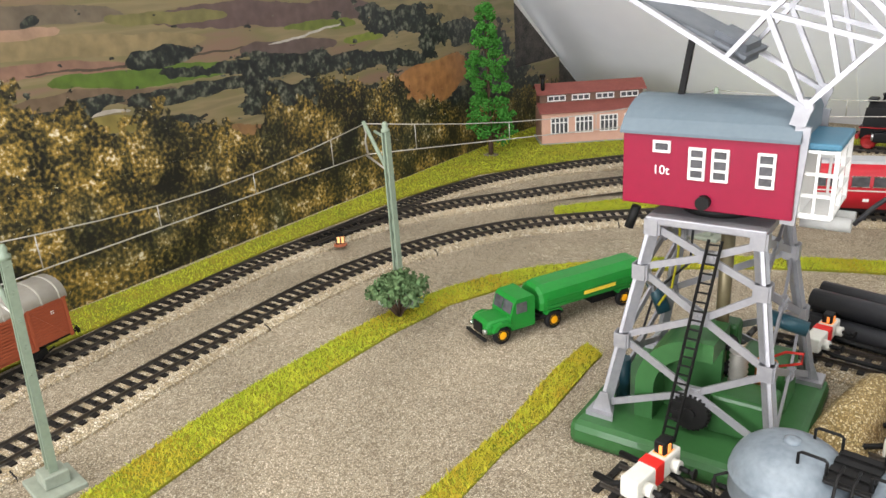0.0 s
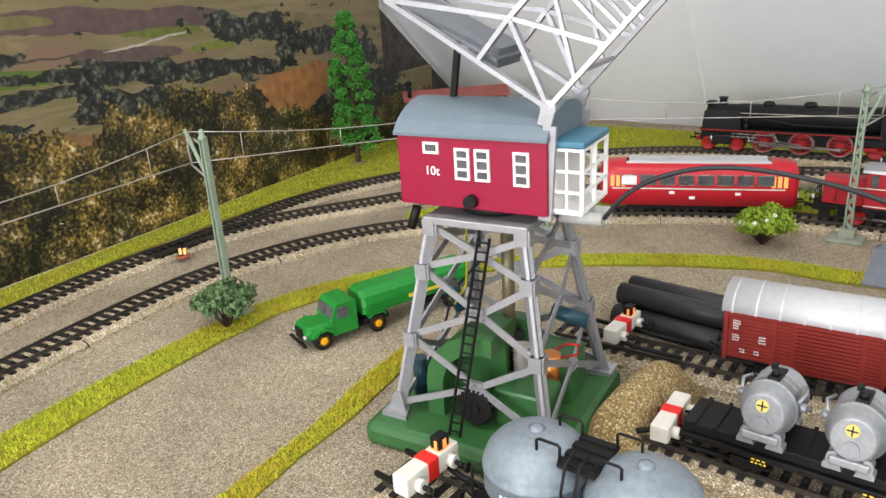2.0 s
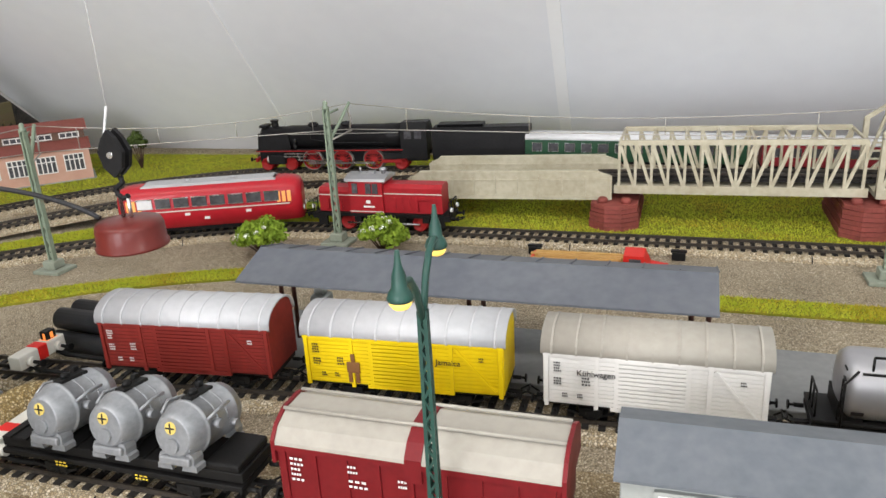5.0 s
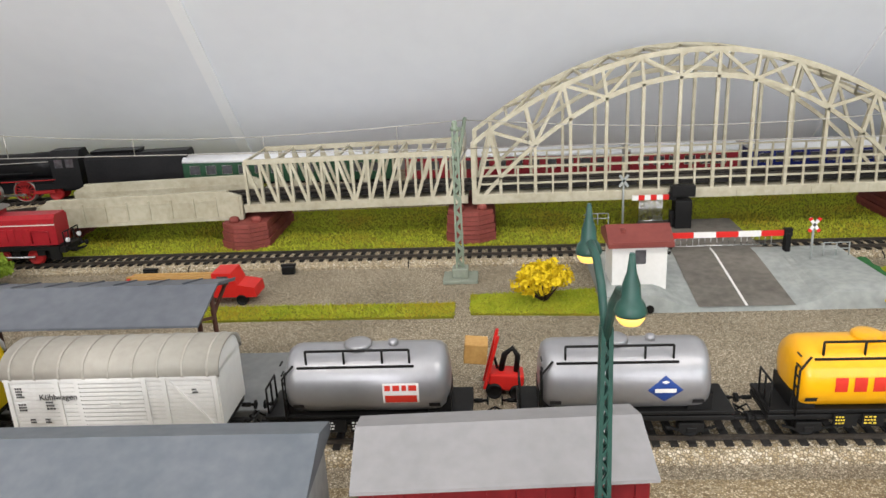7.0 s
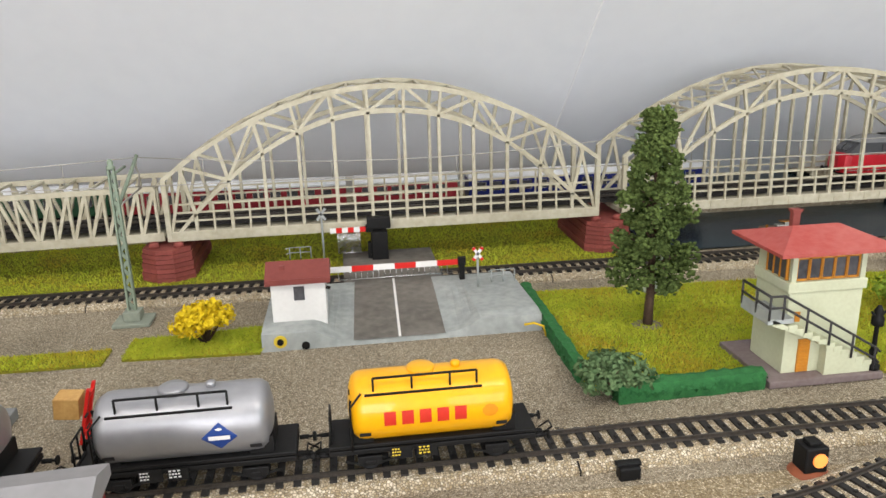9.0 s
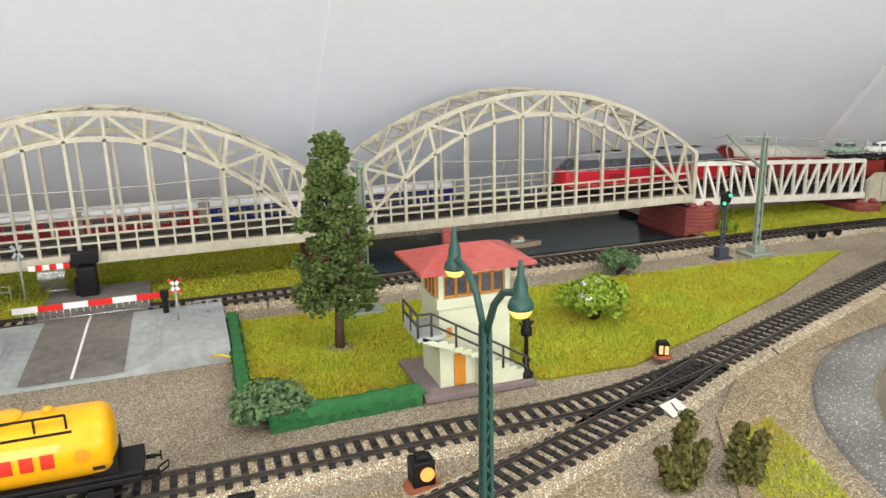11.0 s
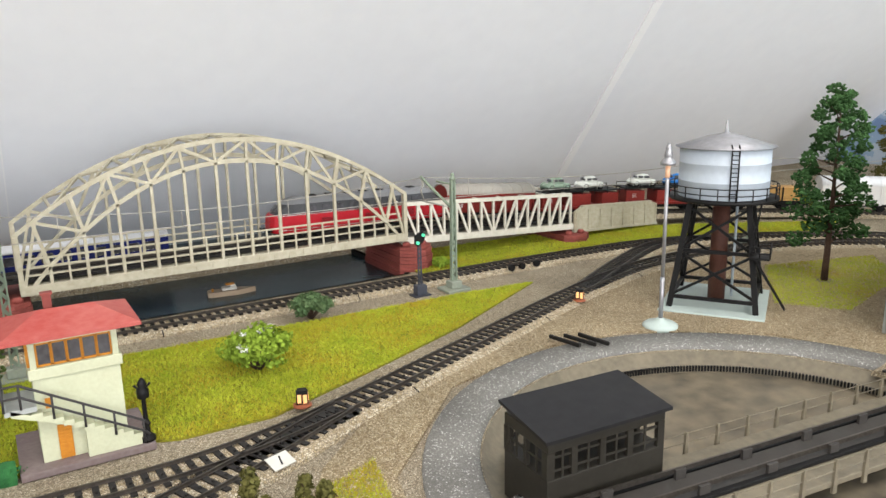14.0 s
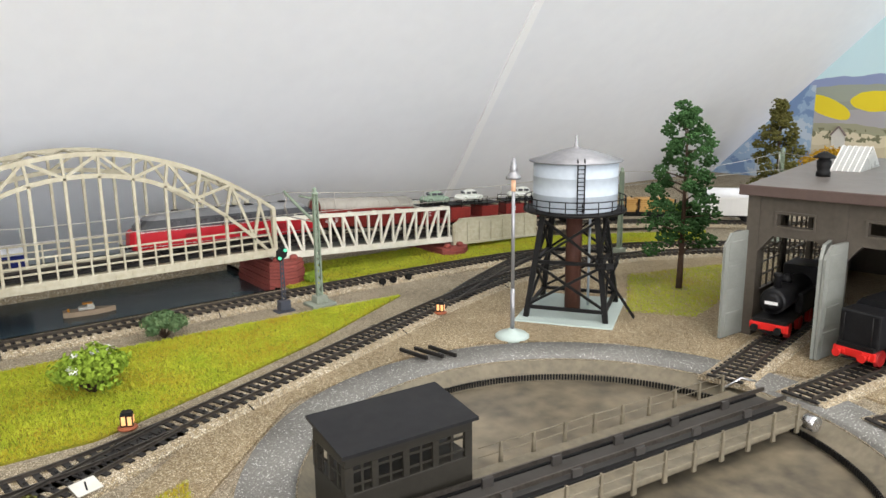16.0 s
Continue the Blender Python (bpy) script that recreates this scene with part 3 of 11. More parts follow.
    # scattered single trees and hedges
    lone = mathn("MULTIPLY", mathn("SUBTRACT", noise_tex(60, 3, (1, 0.7, 1.6)), 0.665), -60.0)
    wood_d = mathn("MINIMUM", wood_d, mathn("ADD", lone, 1.0))
    far = mixc(mathn("LESS_THAN", wood_d, 1.0), fields, woods)
    # the bare orange slope with dark firs below it
    slope = ramp(grain, [(0.3, (0.20, 0.085, 0.03)), (0.7, (0.36, 0.165, 0.055))])
    far = mixc(mathn("LESS_THAN", inside_of(0.625, 0.100, 0.085, 0.026, 0.10, 0.5), 1.0), far, slope)
    # near trees in autumn colours
    crown = nt.nodes.new("ShaderNodeTexVoronoi")
    crown.inputs["Scale"].default_value = 34
    dist = nt.nodes.new("ShaderNodeVectorMath")
    dist.operation = "ADD"
    wob = nt.nodes.new("ShaderNodeTexNoise")
    wob.inputs["Scale"].default_value = 60
    wsc = nt.nodes.new("ShaderNodeVectorMath")
    wsc.operation = "SCALE"
    wsc.inputs["Scale"].default_value = 0.03
    L(tc.outputs["Object"], wob.inputs["Vector"])
    L(wob.outputs["Color"], wsc.inputs[0])
    L(tc.outputs["Object"], dist.inputs[0])
    L(wsc.outputs[0], dist.inputs[1])
    L(dist.outputs[0], crown.inputs["Vector"])
    lit = mathn("SUBTRACT", mathn("ADD", noise_tex(300, 9), 0.16), mathn("MULTIPLY", crown.outputs["Distance"], 0.42))
    gold = ramp(lit, [(0.31, (0.005, 0.005, 0.003)), (0.42, (0.05, 0.042, 0.012)), (0.52, (0.17, 0.115, 0.024)), (0.62, (0.36, 0.23, 0.045)), (0.76, (0.75, 0.68, 0.52))])
    dark = ramp(lit, [(0.34, (0.003, 0.004, 0.003)), (0.48, (0.024, 0.026, 0.011)), (0.61, (0.085, 0.078, 0.026)), (0.80, (0.55, 0.50, 0.36))])
    near = mixc(step(noise_tex(15, 5), 0.38, 0.56), dark, gold)
    glint = mathn("MULTIPLY", step(fleck, 0.66, 0.72), step(noise_tex(26, 3), 0.5, 0.62))
    near = mixc(glint, near, ramp(fleck, [(0.0, (0.6, 0.5, 0.3)), (1.0, (0.85, 0.8, 0.65))]))
    # wavy top of the near trees, falling and rising along the poster
    top = ramp(mathn("DIVIDE", sep.outputs["Y"], 0.8), [(0.0, (0.81, 0.81, 0.81)), (0.19, (0.81, 0.81, 0.81)), (0.26, (0.72, 0.72, 0.72)), (0.36, (0.60, 0.60, 0.60)), (0.435, (0.52, 0.52, 0.52)), (0.51, (0.60, 0.60, 0.60)), (0.61, (0.64, 0.64, 0.64)), (0.70, (0.56, 0.56, 0.56)), (0.80, (0.36, 0.36, 0.36)), (1.0, (0.30, 0.30, 0.30))])
    edge = mathn("ADD", mathn("MULTIPLY", top, 0.2), mathn("ADD", mathn("MULTIPLY", mathn("SUBTRACT", noise_tex(26, 4), 0.5), 0.10), mathn("MULTIPLY", mathn("SUBTRACT", noise_tex(130, 4), 0.5), 0.05)))
    h = mathn("SUBTRACT", sep.outputs["Z"], edge)
    L(mixc(step(h, -0.003, 0.0), near, far), b.inputs["Base Color"])
    return m


bm = bm_new()
prism(bm, [(-0.855, -0.28), (-1.024, 0.95), (-1.029, 0.95), (-0.861, -0.28)], -0.01, 0.09, "z")
prism(bm, [(-0.856, -0.28), (-1.0065, 0.823), (-1.014, 0.823), (-0.861, -0.28)], 0.09, 0.45, "z")
tagged(part("backdrop", bm, landscape_material()), "printed photo backdrop of autumn woods and fields", "backdrop", kind="structure")
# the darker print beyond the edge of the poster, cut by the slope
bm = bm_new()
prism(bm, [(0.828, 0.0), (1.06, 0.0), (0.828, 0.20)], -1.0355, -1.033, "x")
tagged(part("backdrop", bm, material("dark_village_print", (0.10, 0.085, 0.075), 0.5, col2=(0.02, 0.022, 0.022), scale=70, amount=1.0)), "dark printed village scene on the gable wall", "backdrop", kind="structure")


def mural_material():
    m = bpy.data.materials.new("painted_mural")
    m.use_nodes = True
    nt = m.node_tree
    b = nt.nodes["Principled BSDF"]
    b.inputs["Roughness"].default_value = 0.8
    L = nt.links.new
    tc = nt.nodes.new("ShaderNodeTexCoord")
    sep = nt.nodes.new("ShaderNodeSeparateXYZ")
    L(tc.outputs["Object"], sep.inputs[0])
    def mathn(op, a, c=0.0):
        n = nt.nodes.new("ShaderNodeMath")
        n.operation = op
        for i, v in enumerate((a, c)):
            if isinstance(v, (int, float)):
                n.inputs[i].default_value = v
            else:
                L(v, n.inputs[i])
        return n.outputs[0]

    def noise_tex(scale, detail=4):
        n = nt.nodes.new("ShaderNodeTexNoise")
        n.inputs["Scale"].default_value, n.inputs["Detail"].default_value = scale, detail
        L(tc.outputs["Object"], n.inputs["Vector"])
        return n.outputs["Fac"]

    def ramp(v, stops):
        r = nt.nodes.new("ShaderNodeValToRGB")
        r.color_ramp.interpolation = "CONSTANT"
        while len(r.color_ramp.elements) < len(stops):
            r.color_ramp.elements.new(0.5)
        for e, (p, c) in zip(r.color_ramp.elements, stops):
            e.position, e.color = p, (*c, 1)
        L(v, r.inputs["Fac"])
        return r.outputs["Color"]

    def over(mask, a, c):
        n = nt.nodes.new("ShaderNodeMix")
        n.data_type = "RGBA"
        L(mask, n.inputs["Factor"])
        for k, v in (("A", a), ("B", c)):
            if isinstance(v, tuple):
                n.inputs[k].default_value = (*v, 1)
            else:
                L(v, n.inputs[k])
        return n.outputs["Result"]

    Y, Z = sep.outputs["Y"], sep.outputs["Z"]
    wave = mathn("ADD", Z, mathn("MULTIPLY", mathn("SUBTRACT", noise_tex(7, 3), 0.5), 0.05))
    # meadows, hazy hills and sky from below upwards
    col = ramp(wave, [(0.0, (0.50, 0.44, 0.30)), (0.085, (0.60, 0.54, 0.38)), (0.108, (0.30, 0.30, 0.20)), (0.122, (0.36, 0.35, 0.36)), (0.150, (0.27, 0.29, 0.24)), (0.168, (0.30, 0.33, 0.27)), (0.202, (0.24, 0.29, 0.46)), (0.222, (0.52, 0.70, 0.74))])
    # tree rows with gaps, dark
    trees = mathn("MULTIPLY", mathn("GREATER_THAN", noise_tex(70, 6), 0.54), mathn("MULTIPLY", mathn("GREATER_THAN", Z, 0.088), mathn("LESS_THAN", Z, 0.116)))
    col = over(trees, col, (0.16, 0.16, 0.09))
    # two rape fields
    for y0, z0, ry, rz, tilt in ((0.800, 0.160, 0.050, 0.020, 0.35), (0.700, 0.172, 0.052, 0.021, 0.0)):
        dy, dz = mathn("SUBTRACT", Y, y0), mathn("SUBTRACT", Z, z0)
        dz = mathn("SUBTRACT", dz, mathn("MULTIPLY", dy, tilt))
        q = mathn("ADD", mathn("POWER", mathn("ABSOLUTE", mathn("DIVIDE", dy, ry)), 2.0), mathn("POWER", mathn("ABSOLUTE", mathn("DIVIDE", dz, rz)), 2.0))
        q = mathn("ADD", q, mathn("MULTIPLY", noise_tex(40, 3), 0.4))
        col = over(mathn("LESS_THAN", q, 1.2), col, (0.72, 0.58, 0.02))
    # blue brushed strip towards the slope
    blue = ramp(noise_tex(26, 5), [(0.0, (0.16, 0.25, 0.42)), (0.46, (0.27, 0.38, 0.52)), (0.56, (0.42, 0.50, 0.58))])
    col = over(mathn("MULTIPLY", mathn("GREATER_THAN", Y, 0.826), mathn("LESS_THAN", Z, 0.205)), col, blue)
    L(col, b.inputs["Base Color"])
    return m


bm = bm_new()
prism(bm, [(-2.0, -0.8), (1.2, -0.8), (1.2, -0.05), (slope_y(1.6) + 0.02, 1.6), (-2.0, 1.6)], 2.1, 2.2, "x")
tagged(part("wall_right", bm, mural_material()), "gable wall with a painted landscape mural", "wall", kind="structure")
house = thing("mural_house", "flat cut-out of a white house on the mural", "cut-out", pose(2.099, 0.769, 0.072))
bm = bm_new()
prism(bm, [(-0.014, 0), (0.014, 0), (0.014, 0.030), (0.0, 0.046), (-0.014, 0.030)], -0.002, 0.0, "x")
part("front", bm, OFFWHITE, house)
bm = bm_new()
bar(bm, (-0.0025, -0.016, 0.029), (-0.0025, 0.0, 0.048), 0.003, 0.003)
bar(bm, (-0.0025, 0.016, 0.029), (-0.0025, 0.0, 0.048), 0.003, 0.003)
part("gable_edge", bm, SBBASE, house)

# ---- board, river and paving ----
TTC, TTR = Vector((0.777, 0.2690, 0)), 0.1660


def disc_hole_board():
    """The board's top as a sheet with a round hole for the turntable and a gap for the river."""
    bm = bm_new()
    n = 48
    x0, x1, y0, y1 = TTC.x - 0.22, TTC.x + 0.22, TTC.y - 0.22, TTC.y + 0.22
    ring = [(TTC.x + TTR * math.cos(k * math.tau / n), TTC.y + TTR * math.sin(k * math.tau / n)) for k in range(n)]
    outer = []
    for k in range(n):
        c, s = math.cos(k * math.tau / n), math.sin(k * math.tau / n)
        f = 0.22 / max(abs(c), abs(s))
        outer.append((TTC.x + f * c, TTC.y + f * s))
    vi = [bm.verts.new((*p, 0)) for p in ring]
    vo = [bm.verts.new((*p, 0)) for p in outer]
    for k in range(n):
        bm.faces.new((vi[k], vo[k], vo[(k + 1) % n], vi[(k + 1) % n]))
    vb = [bm.verts.new((*p, -0.03)) for p in ring]
    for k in range(n):
        bm.faces.new((vi[(k + 1) % n], vb[(k + 1) % n], vb[k], vi[k]))

    def q(a, b, c, d):
        bm.faces.new([bm.verts.new((x, y, 0)) for x, y in ((a, c), (b, c), (b, d), (a, d))])
    q(-1.04, 2.1, -0.35, y0)
    q(-1.04, x0, y0, y1)
    q(x1, 2.1, y0, y1)
    q(-1.04, 2.1, y1, 0.735)
    q(-1.04, 0.445, 0.735, 1.08)
    q(0.80, 2.1, 0.735, 1.08)
    return bm


tagged(part("ground", disc_hole_board(), GRAVEL), "layout board strewn with fine grey-beige gravel", "ground", kind="structure")
bm = bm_new()
box(bm, -1.04, 2.1, -0.37, -0.35, -0.10, 0.0)
tagged(part("trim", bm, TRUNK), "wooden front edge of the layout board", "board edge", kind="structure")
bm = bm_new()
box(bm, 0.445, 0.80, 0.735, 1.08, -0.02, -0.006)
tagged(part("water", bm, WATER), "dark green-black river surface under the bridge", "river", kind="structure")
# banks of the river
bm = bm_new()
box(bm, 0.441, 0.445, 0.735, 1.08, -0.02, 0.0)
box(bm, 0.80, 0.804, 0.735, 1.08, -0.02, 0.0)
box(bm, 0.441, 0.804, 0.731, 0.735, -0.02, 0.0)
tagged(part("trim", bm, BLACK), "dark bank edge of the river", "bank", kind="structure")


def sheet(name, pts, z, mat, label, thick=0.0012, cat="ground"):
    bm = bm_new()
    prism(bm, pts, z - thick * 0.5, z + thick, "z")
    return tagged(part(name, bm, mat), label, cat, kind="structure")


SANDPOLY = [(0.5008, 0.2997), (0.5592, 0.397), (0.6579, 0.4838), (0.7573, 0.5255), (0.9272, 0.5706), (1.048, 0.5962), (1.2785, 0.5459), (1.4154, 0.4445), (1.5803, 0.1961), (1.2812, -0.1005), (0.9422, -0.0967), (0.9923, 0.2532), (0.9445, 0.3948), (0.8559, 0.463), (0.7766, 0.4733), (0.6776, 0.4508), (0.5888, 0.3674), (0.5599, 0.2578), (0.5224, 0.1088), (0.454, 0.1095)]
sheet("ground", SANDPOLY, 0.0006, SAND, "sandy beige gravel round the turntable")
sheet("ground", [(-0.4389, 0.3067), (-0.433, 0.2821), (-0.2903, 0.2549), (0.1082, 0.2687), (0.4812, 0.2998), (0.4805, 0.3973), (0.1056, 0.4001), (-0.4412, 0.3766)], 0.0007, SAND, "sandy gravel between the sidings")


def inside(x, y, poly):
    c, j = False, len(poly) - 1
    for i in range(len(poly)):
        (xi, yi), (xj, yj) = poly[i], poly[j]
        if (yi > y) != (yj > y) and x < (xj - xi) * (y - yi) / (yj - yi) + xi:
            c = not c
        j = i
    return c


def lawn(poly, count, label, dry=0.0, tall=0.0024, z=0.0, seed=1):
    """A fibre mat with short upright blades."""
    r = random.Random(seed)
    root = thing("lawn", label, "grass", kind="structure")
    bm = bm_new()
    prism(bm, poly, z - 0.0004, z + 0.0014, "z")
    part("turf", bm, TURF, root)
    xs, ys = [p[0] for p in poly], [p[1] for p in poly]
    count = int(count * 1.7)
    groups = {0: ([], []), 1: ([], [])}
    k = 0
    while k < count:
        x, y = r.uniform(min(xs), max(xs)), r.uniform(min(ys), max(ys))
        if not inside(x, y, poly):
            continue
        k += 1
        g = 1 if noise.noise(Vector((x * 22, y * 22, 3.1))) * 0.5 + 0.5 + r.uniform(-0.2, 0.2) < dry else 0
        v, f = groups[g]
        a, h, w = r.uniform(0, math.tau), tall * r.uniform(0.5, 1.15), r.uniform(0.00030, 0.00065)
        lx, ly = r.gauss(0, 0.5) * h, r.gauss(0, 0.5) * h
        b = len(v)
        v += [(x - math.cos(a) * w, y - math.sin(a) * w, z + 0.001), (x + math.cos(a) * w, y + math.sin(a) * w, z + 0.001), (x + lx, y + ly, z + 0.001 + h)]
        f.append((b, b + 1, b + 2))
    for g, mat in ((0, BLADE), (1, BLADE_DRY)):
        v, f = groups[g]
        if f:
            me = bpy.data.meshes.new("blades")
            me.from_pydata(v, [], f)
            me.materials.append(mat)
            ob = new("blades", me)
            ob.parent = root
            tagged(ob, kind="stuff")
    return root


# ---- tracks ----
F_PTS = [(-0.682, -0.1883), (-0.7151, -0.0405), (-0.74, 0.0604), (-0.7666, 0.178), (-0.7875, 0.2984), (-0.7871, 0.3795), (-0.7671, 0.4534), (-0.7305, 0.5159), (-0.6595, 0.5882), (-0.5735, 0.6452), (-0.4889, 0.685), (-0.4076, 0.7012), (-0.2545, 0.7036), (-0.0011, 0.7016), (0.3501, 0.6957), (0.7592, 0.6919), (0.9797, 0.686), (1.1265, 0.6672), (1.2754, 0.6001), (1.3977, 0.4951), (1.4901, 0.354)]
M_PTS = [(-0.7545, -0.1929), (-0.8126, 0.0545), (-0.8605, 0.2547), (-0.8714, 0.376), (-0.8525, 0.4783), (-0.8075, 0.5613), (-0.7491, 0.6349, 0.004), (-0.6747, 0.6973, 0.009), (-0.5942, 0.739, 0.014), (-0.4926, 0.7668, 0.019), (-0.36, 0.788, 0.025), (-0.165, 0.790, 0.034), (0.04, 0.788, 0.038), (0.42, 0.786, 0.038), (0.82, 0.79, 0.034), (1.06, 0.788, 0.018), (1.205, 0.7721, 0.012), (1.3866, 0.7004, 0.004), (1.5522, 0.5558), (1.6701, 0.354)]
R_PTS = [(-0.8687, 0.3558), (-0.8784, 0.457), (-0.8806, 0.5383), (-0.8616, 0.6203), (-0.8191, 0.6981, 0.001), (-0.7509, 0.7772, 0.003), (-0.6712, 0.8341, 0.006), (-0.5798, 0.8658, 0.010), (-0.4465, 0.8827, 0.011), (-0.2105, 0.8955, 0.012), (0.1973, 0.9009, 0.005), (0.7025, 0.8986, 0.003), (1.1072, 0.8987, 0.003)]
A_PTS = [(-0.50, 0.4095), (-0.40, 0.415), (-0.30, 0.4235), (-0.2, 0.430), (0.0, 0.4325), (0.25, 0.4325), (0.40, 0.4325), (0.5, 0.4327), (0.5887, 0.4522), (0.7323, 0.5065), (0.9123, 0.5737), (1.0381, 0.6033), (1.1487, 0.5966), (1.2487, 0.5611), (1.3373, 0.5002), (1.4129, 0.3942)]
A2_PTS = [(0.3037, 0.358), (0.3627, 0.3641), (0.4157, 0.3778), (0.5099, 0.4119), (0.5985, 0.4541)]
X_PTS = [(0.9123, 0.5737), (0.9983, 0.6185), (1.0898, 0.6577), (1.1505, 0.658)]
B_PTS = [(-0.412, 0.335), (-0.2, 0.335), (0.0, 0.336), (0.303, 0.357)]
C_PTS = [(-0.4927, 0.2420), (-0.4212, 0.2435), (-0.1893, 0.2475), (0.1086, 0.2520)]
PATHS = {}


def track(key, pts, label, bed=True, joints=True, dark=False, bedh=0.0046):
    path = smooth_path(pts)
    PATHS[key] = path
    root = thing("track", label, "railway track", kind="structure")
    if bed:
        prof = [(-0.0198, -0.03 if key == "R" else -0.0005), (-0.0195, 0.0019), (-0.0150, bedh), (0.0150, bedh), (0.0195, 0.0019), (0.0198, -0.0005)]
        if key == "M":
            # on the bridges the track lies on a dark bed
            on = [p for p in path if -0.352 < p.x < 1.21 and p.y > 0.7]
            before, after = [p for p in path if p.x <= -0.346 or p.y <= 0.7 and p.x < 0.5], [p for p in path if p.x >= 1.204 and p.x > 0.5]
            part("roadbed", sweep(on, [(-0.0150, bedh - 0.003), (-0.0140, bedh), (0.0140, bedh), (0.0150, bedh - 0.003)]), SLEEPER, root, "dark bridge track bed")
            for seg in (before, after):
                if len(seg) > 2:
                    part("roadbed", sweep(seg, prof), BALLAST, root, "printed beige stone ballast bed")
        else:
            part("roadbed", sweep(path, prof), BALLAST, root, "printed beige stone ballast bed")
    for s in (-1, 1):
        u = s * 0.00825
        part("rail", sweep(path, [(u - 0.0009, 0.0056), (u - 0.0009, 0.0060), (u - 0.00045, 0.0062), (u - 0.0005, 0.0078), (u + 0.0005, 0.0078), (u + 0.00045, 0.0062), (u + 0.0009, 0.0060), (u + 0.0009, 0.0056)]), RAIL, root, "dark steel rail")
    v, f = [], []
    ties = smooth_path(pts, 0.0080)
    for i in range(0, len(ties) - 1):
        s, p = sides(ties, i), ties[i]
        d = Vector((s.y, -s.x, 0))
        for hw, hl, z0, z1 in ((0.0128, 0.0017, bedh - 0.0002, 0.0057), (0.0007, 0.0007, 0.0057, 0.0069)):
            b = len(v)
            for zz in (z0, z1):
                for a, c in ((-1, -1), (1, -1), (1, 1), (-1, 1)):
                    q = p + s * a * hw + d * c * hl
                    v.append((q.x, q.y, q.z + zz))
            f += [(b + 4, b + 5, b + 6, b + 7), (b, b + 1, b + 5, b + 4), (b + 1, b + 2, b + 6, b + 5), (b + 2, b + 3, b + 7, b + 6), (b + 3, b, b + 4, b + 7)]
    me = bpy.data.meshes.new("sleepers")
    me.from_pydata(v, [], f)
    me.materials.append(GREYSLEEPER if key in ("A", "A2", "X", "B", "S1", "S2", "S3") else SLEEPER)
    ob = new("sleepers", me)
    ob.parent = root
    tagged(ob, "black sleepers and centre studs", kind="stuff")
    if joints and bed:
        for i in range(12, len(path) - 2, 30):
            bm = bm_new()
            s, p = sides(path, i), path[i]
            d = Vector((s.y, -s.x, 0))
            for sg in (-1, 1):
                a, b = p + s * sg * 0.0200 + Vector((0, 0, 0.0)), p + s * sg * 0.0151 + Vector((0, 0, bedh + 0.0001))
                bar(bm, a + Vector((0, 0, 0.0021)), b, 0.0008, 0.0004)
                bar(bm, a, a + Vector((0, 0, 0.0021)), 0.0008, 0.0004)
            part("joint", bm, BLACK, root)
    return root


track("F", F_PTS, "curved and straight sheet-metal railway track on a printed ballast bed")
track("M", M_PTS, "railway track climbing onto the bridge", joints=False)
track("R", R_PTS, "rear railway track along the sloping wall", joints=False)
track("A", A_PTS, "siding track with a long line of goods wagons")
track("A2", A2_PTS, "branch of a turnout joining the siding", joints=False)
track("X", X_PTS, "diagonal turnout branch between two tracks", joints=False)
track("B", B_PTS, "second siding track beside the wagons")
track("C", C_PTS, "third siding track in the front")

# ---- lawns ----
off = [p - sides(PATHS["F"], i) * (0.062 + 0.036 * min(1.0, max(0.0, (p.y - 0.15) / 0.4))) for i, p in enumerate(PATHS["F"])]
strip = [p for p in off if p.x < 0.043 and p.y > -0.1]
edge_a = [(p.x, p.y) for p in strip[::6]]
edge_b = []
for i in range(0, len(strip), 6):
    s = sides(strip, i)
    w = 0.031 - 0.007 * min(1.0, max(0.0, strip[i].y / 0.5)) + 0.004 * noise.noise(Vector((i * 0.2, 0, 0)))
    edge_b.append((strip[i].x - s.x * w, strip[i].y - s.y * w))
lawn(edge_a + edge_b[::-1], 26000, "narrow strip of bright green static grass beside the curve", 0.42, seed=3)
lawn([(-0.5544, -0.079), (-0.5339, -0.0775), (-0.5326, 0.0921), (-0.5358, 0.1715), (-0.5457, 0.2308), (-0.548, 0.2707), (-0.5592, 0.3303), (-0.5606, 0.3423), (-0.5763, 0.3495), (-0.5728, 0.3095), (-0.5597, 0.25), (-0.5551, 0.2003), (-0.5521, 0.1705)], 8000, "narrow dry strip of grass beside the crane", 0.62, seed=4)
lawn([(-0.7961, -0.2451), (-0.8438, 0.0531), (-0.8999, 0.3344), (-0.9111, 0.5068), (-0.9027, 0.6191), (-0.8651, 0.6915), (-0.7921, 0.7755), (-0.6932, 0.8595), (-0.5813, 0.8955), (-0.417, 0.9135), (-0.2116, 0.9239), (-0.2126, 1.0403), (-1.018, 1.006), (-1.0035, 0.8228), (-0.9203, 0.2526), (-0.8692, -0.2483)], 32000, "lawn strip in front of the photo backdrop", 0.25, seed=5)
lawn([(-0.7562, 0.5634), (-0.7223, 0.6137), (-0.6631, 0.6693), (-0.5929, 0.7115), (-0.4913, 0.7391), (-0.3687, 0.7513), (-0.3679, 0.7328), (-0.4903, 0.7167), (-0.5912, 0.6728), (-0.6711, 0.6181), (-0.7399, 0.5438)], 9000, "grass between the two curved tracks", 0.3, seed=6)
lawn([(-0.3677, 0.7266), (-0.0017, 0.7285), (0.2999, 0.7234), (0.4399, 0.7214), (0.4401, 0.8756), (-0.3733, 0.8586)], 34000, "lawn under the bridge spans", 0.35, seed=7)
